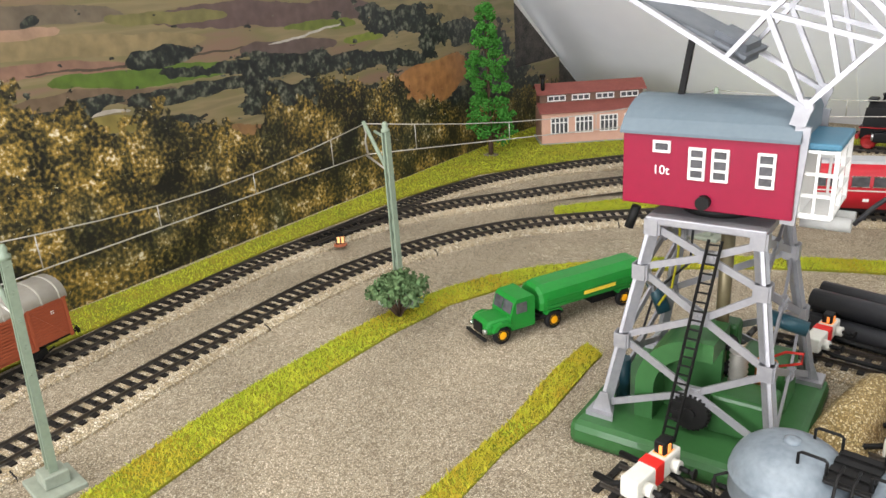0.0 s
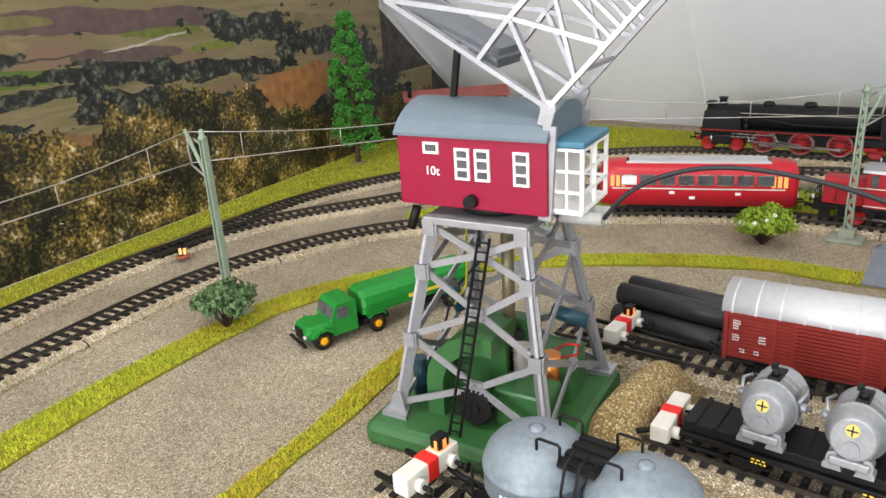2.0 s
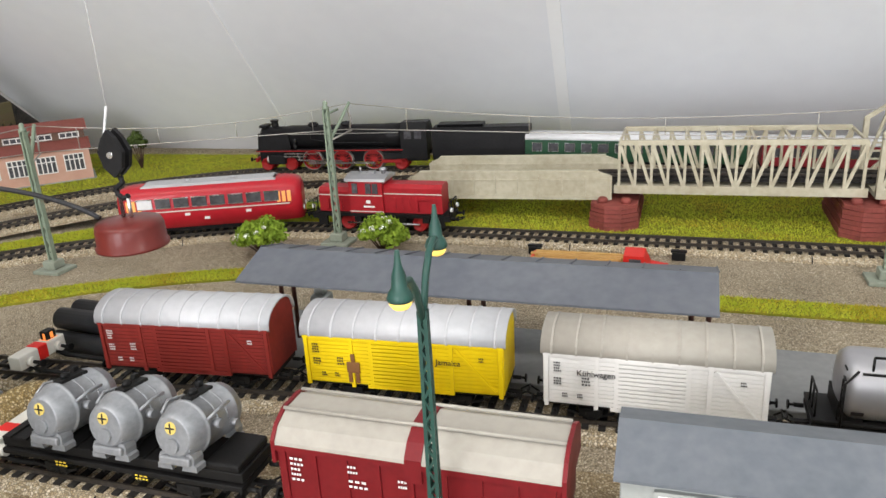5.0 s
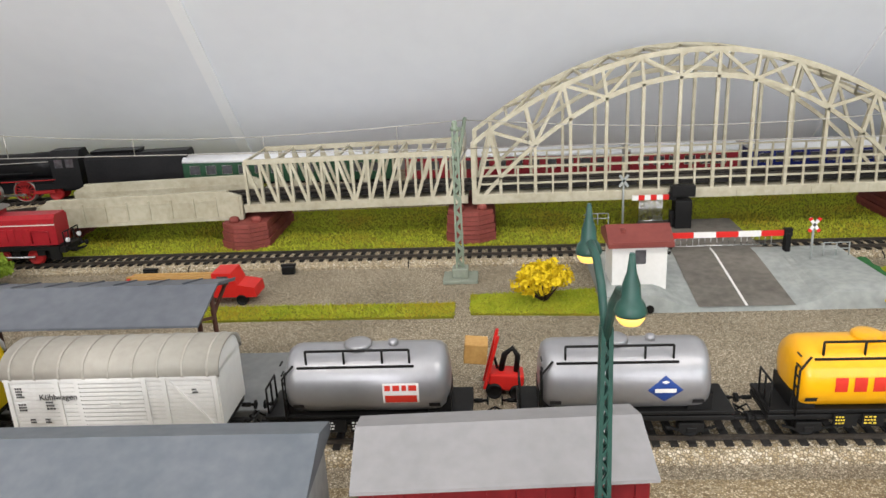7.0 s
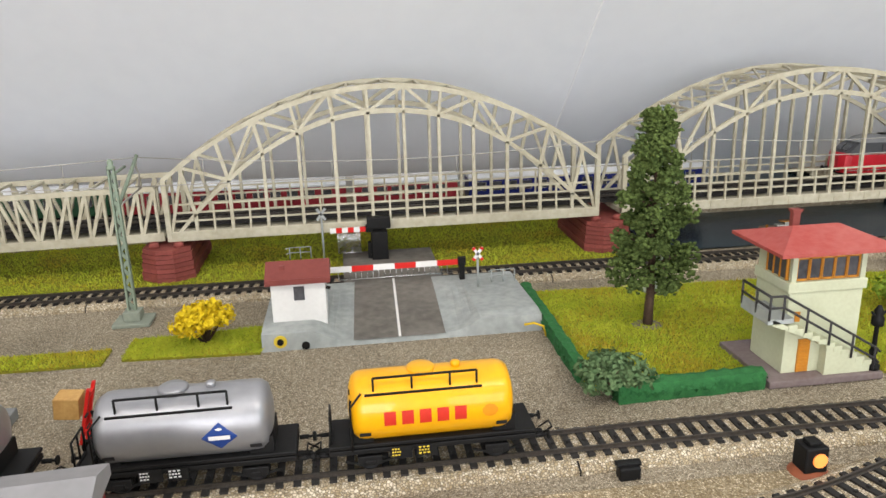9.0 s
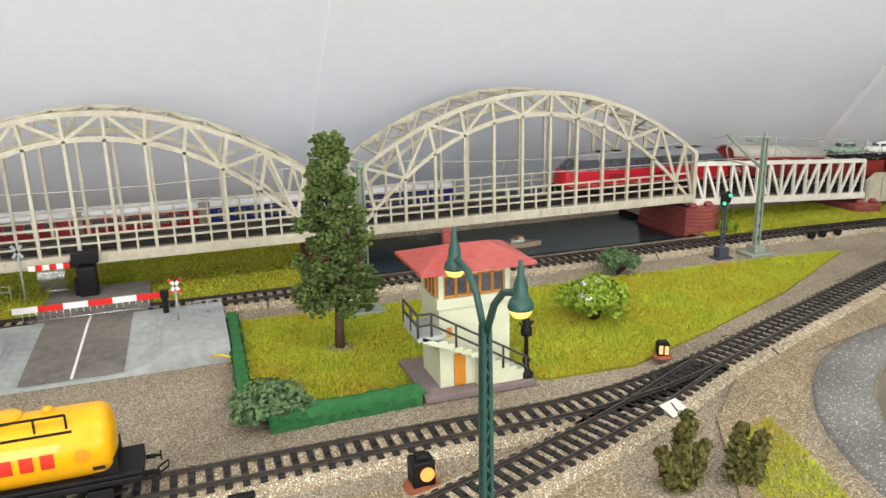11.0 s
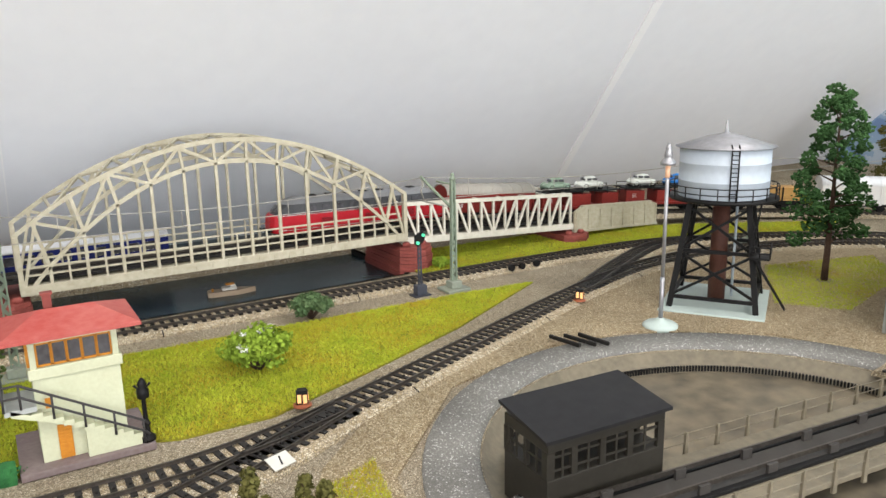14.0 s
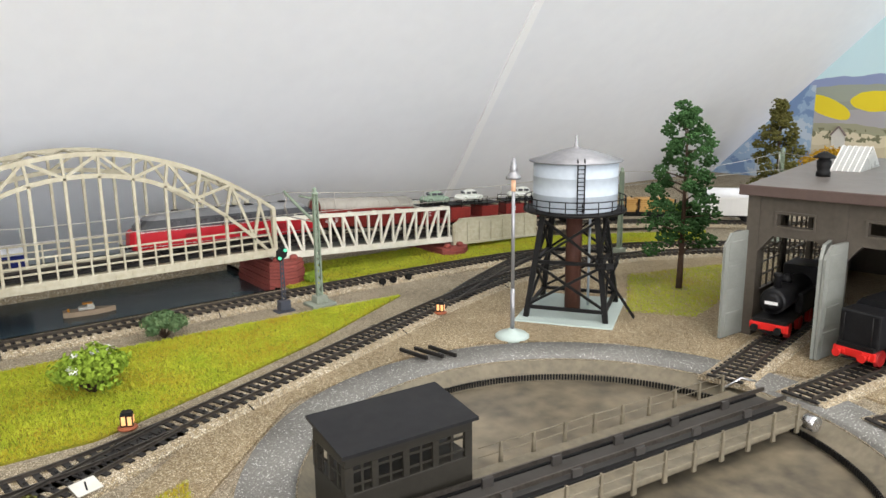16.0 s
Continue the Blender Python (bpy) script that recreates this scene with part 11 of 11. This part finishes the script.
th = thing("turntable_cabin", "dark olive control cabin with a black slanting roof", "cabin", pose(0.6700, 0.3115, 0, 0, 0, -4.0) @ Matrix.Diagonal((0.97, 0.96, 1.18, 1)))
part("wall", box(bm_new(), -0.038, 0.038, -0.019, 0.0205, -0.006, 0.0165, 0.0004), HUTDARK, th)
part("upper_wall", box(bm_new(), -0.038, 0.038, -0.019, 0.0205, 0.0285, 0.0340, 0.0004), HUTDARK, th)
for x in (-0.036, -0.0215, -0.0035, 0.0145, 0.0355):
    e = 0.0023 if abs(x) > 0.03 else 0.0018
    for ya, yb in ((-0.019, -0.0165), (0.018, 0.0205)):
        part("window_post", box(bm_new(), x - e, x + e, ya, yb, 0.0165, 0.0285), HUTDARK, th)
for y in (-0.0152, 0.0010, 0.0165):
    for x in (-0.0368, 0.0368):
        part("window_post", box(bm_new(), x - 0.0012, x + 0.0012, y - 0.0013, y + 0.0013, 0.0165, 0.0285), HUTDARK, th)
for x0, x1 in ((-0.0335, -0.0235), (-0.0195, -0.0055), (-0.0015, 0.0125), (0.0165, 0.0330)):
    xm = (x0 + x1) / 2
    part("window_bar", box(bm_new(), xm - 0.0006, xm + 0.0006, -0.0186, -0.0176, 0.0145, 0.0315), HUTDARK, th)
    for z in (0.0200, 0.0260):
        part("window_bar", box(bm_new(), x0, x1, -0.0184, -0.0174, z - 0.0005, z + 0.0005), HUTDARK, th)
bm = bm_new()
box(bm, -0.037, 0.037, -0.0165, 0.018, -0.005, 0.0005)
box(bm, -0.034, 0.034, -0.006, 0.016, 0.0005, 0.016)
part("inside", bm, BLACK, th)
for y0, y1 in ((-0.0165, 0.0), (0.0025, 0.0175)):
    part("window_bar", box(bm_new(), -0.0374, -0.0366, (y0 + y1) / 2 - 0.0005, (y0 + y1) / 2 + 0.0005, 0.0145, 0.0315), HUTDARK, th)
    part("window_bar", box(bm_new(), -0.0372, -0.0364, y0, y1, 0.0225, 0.0235), HUTDARK, th)
bm = bm_new()
prism(bm, [(-0.0215, 0.0335), (-0.0215, 0.0350), (0.0225, 0.0395), (0.0225, 0.0380)], -0.0405, 0.0405, "x")
part("roof", bm, HUTROOF, th)

# radial tracks to the shed
track("S1", [(0.934, 0.287), (1.0225, 0.3045), (1.19, 0.337)], "radial track from the turntable into the shed", joints=False)
track("S2", [(0.944, 0.2375), (1.010, 0.2335), (1.238, 0.2213)], "radial track from the turntable into the second bay", joints=False)
track("S3", [(0.9406, 0.1835), (1.0209, 0.1582), (1.1862, 0.108)], "radial track in front of the third bay", joints=False)

# ---- locomotive shed ----
shed = thing("loco_shed", "brown-grey locomotive shed with open pale doors", "engine shed", pose(1.045, 0.338, 0, 0, 0, 9))
Hs = 0.122
bays = (0.0, -0.066, -0.132, -0.198)
for y in bays:
    bm = bm_new()
    box(bm, -0.002, 0.010, y - 0.005, y + 0.005, 0, Hs)
    prism(bm, [(y - 0.005, 0.074), (y + 0.005, 0.074), (y + 0.016, 0.088), (y - 0.016, 0.088)], -0.001, 0.009, "x")
    part("pillar", bm, SHEDWALL, shed)
bm = bm_new()
box(bm, -0.001, 0.009, bays[-1] - 0.005, 0.005, 0.0880, 0.0960)
box(bm, -0.001, 0.009, bays[-1] - 0.005, 0.005, 0.1080, Hs)
for y in bays:
    box(bm, -0.001, 0.009, y - 0.018, y + (0.005 if y == 0 else 0.018), 0.0960, 0.1080)
part("lintel", bm, SHEDWALL, shed)
for y in bays[:-1]:
    yc = y - 0.033
    bm = bm_new()
    for a in ((yc - 0.016, yc + 0.016, 0.0950, 0.0970), (yc - 0.016, yc + 0.016, 0.1070, 0.1090), (yc - 0.016, yc - 0.014, 0.097, 0.107), (yc + 0.014, yc + 0.016, 0.097, 0.107)):
        box(bm, -0.0025, 0.006, a[0], a[1], a[2], a[3])
    part("transom_frame", bm, SHEDWALL, shed)
bm = bm_new()
box(bm, 0.010, 0.30, 0.001, 0.005, 0, 0.035)
box(bm, 0.010, 0.30, 0.001, 0.005, 0.095, Hs)
for x in (0.010, 0.075, 0.150, 0.225, 0.29):
    box(bm, x, x + 0.010, 0.001, 0.005, 0.035, 0.095)
part("side_wall", bm, SHEDWALL, shed)
for x in (0.020, 0.085, 0.160, 0.235):
    for k in range(5):
        part("window_bar", box(bm_new(), x + k * 0.0135 - 0.0006, x + k * 0.0135 + 0.0006, 0.0025, 0.0040, 0.035, 0.095), SHEDWALL, shed)
    for k in range(4):
        part("window_bar", box(bm_new(), x, x + 0.055, 0.0022, 0.0037, 0.046 + k * 0.0115, 0.047 + k * 0.0115), SHEDWALL, shed)
bm = bm_new()
box(bm, 0.295, 0.300, bays[-1], 0.001, 0, Hs)
box(bm, 0.010, 0.30, bays[-1] - 0.005, bays[-1] - 0.001, 0, Hs)
part("rear_wall", bm, SHEDWALL, shed)
bm = bm_new()
prism(bm, [(-0.008, bays[-1] - 0.02), (0.31, bays[-1] - 0.05), (0.31, 0.040), (-0.008, 0.008)], Hs, Hs + 0.006, "z")
roof = part("roof", bm, SHEDROOF, shed)
bm = bm_new()
box(bm, -0.0105, -0.0080, bays[-1] - 0.02, 0.010, Hs - 0.001, Hs + 0.0075, 0.0006)
part("fascia", bm, material("brown_fascia", (0.10, 0.07, 0.06), 0.5), shed)
for y in (-0.038, -0.104):
    bm = bm_new()
    lathe(bm, [(0.0060, 0), (0.0060, 0.004), (0.0050, 0.005), (0.0058, 0.008), (0.0062, 0.014), (0.0050, 0.0145), (0.0050, 0.016), (0.0095, 0.0165), (0.0090, 0.018), (0.002, 0.022)], 16, (0.098, y + 0.018, Hs + 0.006))
    part("smoke_vent", bm, BLACK, roof)
    bm = bm_new()
    prism(bm, [(0.150, Hs + 0.006), (0.215, Hs + 0.006), (0.186, Hs + 0.027), (0.182, Hs + 0.027)], y + 0.002, y + 0.028, "y")
    sk = part("skylight", bm, material("greyish_roof_glass", (0.42, 0.43, 0.41), 0.25, col2=(0.33, 0.34, 0.32), scale=60), roof, "pale glazed skylight")
    bm = bm_new()
    for k in range(6):
        yy = y + 0.0025 + k * 0.005
        bar(bm, (0.1495, yy, Hs + 0.0063), (0.1818, yy, Hs + 0.0275), 0.0008, 0.0008)
        bar(bm, (0.2155, yy, Hs + 0.0063), (0.1862, yy, Hs + 0.0275), 0.0008, 0.0008)
    part("glazing_bar", bm, WHITE, sk)
# open door leaves
leaf = bm_new()
prism(leaf, [(0, 0), (0.030, 0), (0.030, 0.078), (0.022, 0.088), (0, 0.088)], -0.0012, 0.0012, "y")
leaf = mesh_of("door", leaf, SHEDDOOR)
panel = mesh_of("door_panel", box(bm_new(), 0.005, 0.025, -0.0018, 0.0018, 0, 0.016, 0.0005), SHEDDOOR)
for y, s in ((0.004, 169), (-0.060, 186), (-0.072, 168), (-0.126, 192), (-0.138, 168)):
    d = put_part("door", leaf, pose(-0.002, y, 0.003, 0, 0, s), shed, "pale grey open door leaf")
    for k in range(4):
        put_part("door_panel", panel, pose(0, 0, 0.005 + k * 0.020), d)


def tank_engine(m, tender=False):
    root = thing("tank_locomotive", "black tank engine with a red buffer beam in the shed" if not tender else "black locomotive tender with a red buffer beam", "steam locomotive", m)
    if not tender:
        bm = bm_new()
        lathe(bm, [(0.006, -0.050), (0.0100, -0.0495), (0.0105, -0.048), (0.0105, 0.030)], 24, (0, 0, 0.032), "x")
        part("boiler", bm, STEAMBLACK, root)
        bm = bm_new()
        lathe(bm, [(0.0030, 0), (0.0028, 0.008), (0.0038, 0.010), (0.0036, 0.012)], 14, (-0.040, 0, 0.0415))
        lathe(bm, [(0.0045, 0), (0.0045, 0.004), (0.002, 0.007)], 14, (-0.018, 0, 0.0415))
        part("chimney", bm, STEAMBLACK, root)
        bm = bm_new()
        rod(bm, (-0.050, 0, 0.032), (-0.0515, 0, 0.032), 0.0085, 0.004, 20)
        part("smokebox_door", bm, STEAMBLACK, root)
        bm = bm_new()
        box(bm, -0.0522, -0.0518, -0.0050, 0.0050, 0.0300, 0.0325)
        part("number_bar", bm, INKWHITE, root)
        bm = bm_new()
        for s in (-1, 1):
            box(bm, -0.020, 0.018, s * 0.0115 - 0.0030, s * 0.0115 + 0.0030, 0.018, 0.034, 0.0008)
        box(bm, 0.018, 0.050, -0.0145, 0.0145, 0.018, 0.049, 0.001)
        part("side_tanks", bm, STEAMBLACK, root)
    else:
        bm = bm_new()
        box(bm, -0.050, 0.050, -0.0145, 0.0145, 0.016, 0.042, 0.0015)
        prism(bm, [(-0.0145, 0.042), (-0.010, 0.047), (0.010, 0.047), (0.0145, 0.042)], -0.030, 0.048, "x")
        part("tender_body", bm, STEAMBLACK, root)
        bm = bm_new()
        for y in (-0.010, 0.010):
            rod(bm, (-0.052, y, 0.018), (-0.052, y, 0.040), 0.0005, None, 6)
        part("handrail", bm, BLACK, root)
    bm = bm_new()
    box(bm, -0.0545, -0.0520, -0.0150, 0.0150, 0.0090, 0.0150, 0.0005)
    box(bm, -0.056, -0.0545, -0.012, -0.006, 0.0100, 0.0140, 0.0005)
    box(bm, -0.056, -0.0545, 0.006, 0.012, 0.0100, 0.0140, 0.0005)
    part("buffer_beam", bm, BUFFRED, root, "bright red buffer beam")
    for y in (-0.009, 0.009):
        bm = bm_new()
        rod(bm, (-0.0545, y, 0.0118), (-0.0605, y, 0.0118), 0.0014, None, 10)
        rod(bm, (-0.0605, y, 0.0118), (-0.0615, y, 0.0118), 0.0030, None, 14)
        part("buffer", bm, BUFFRED if tender else BLACK, root)
    bm = bm_new()
    box(bm, -0.054, 0.050, -0.0130, 0.0130, 0.0150, 0.0180)
    box(bm, -0.052, 0.050, -0.006, 0.006, 0.006, 0.015)
    tube(bm, [(-0.0545, -0.003, 0.009), (-0.064, -0.003, 0.011), (-0.064, 0.003, 0.011), (-0.0545, 0.003, 0.009)], 0.0006)
    part("frame", bm, BLACK, root)
    for x in (-0.034, -0.006, 0.022):
        for s in (-1, 1):
            put_part("wheel", WHEELR, pose(x, s * 0.0085, 0.0062, 0, 0, 0 if s < 0 else 180), root)
    return root


tank_engine(pose(1.0760, 0.3165, RT, 0, 0, 11))
tank_engine(pose(1.0680, 0.2335, RT, 0, 0, -3.4), True)
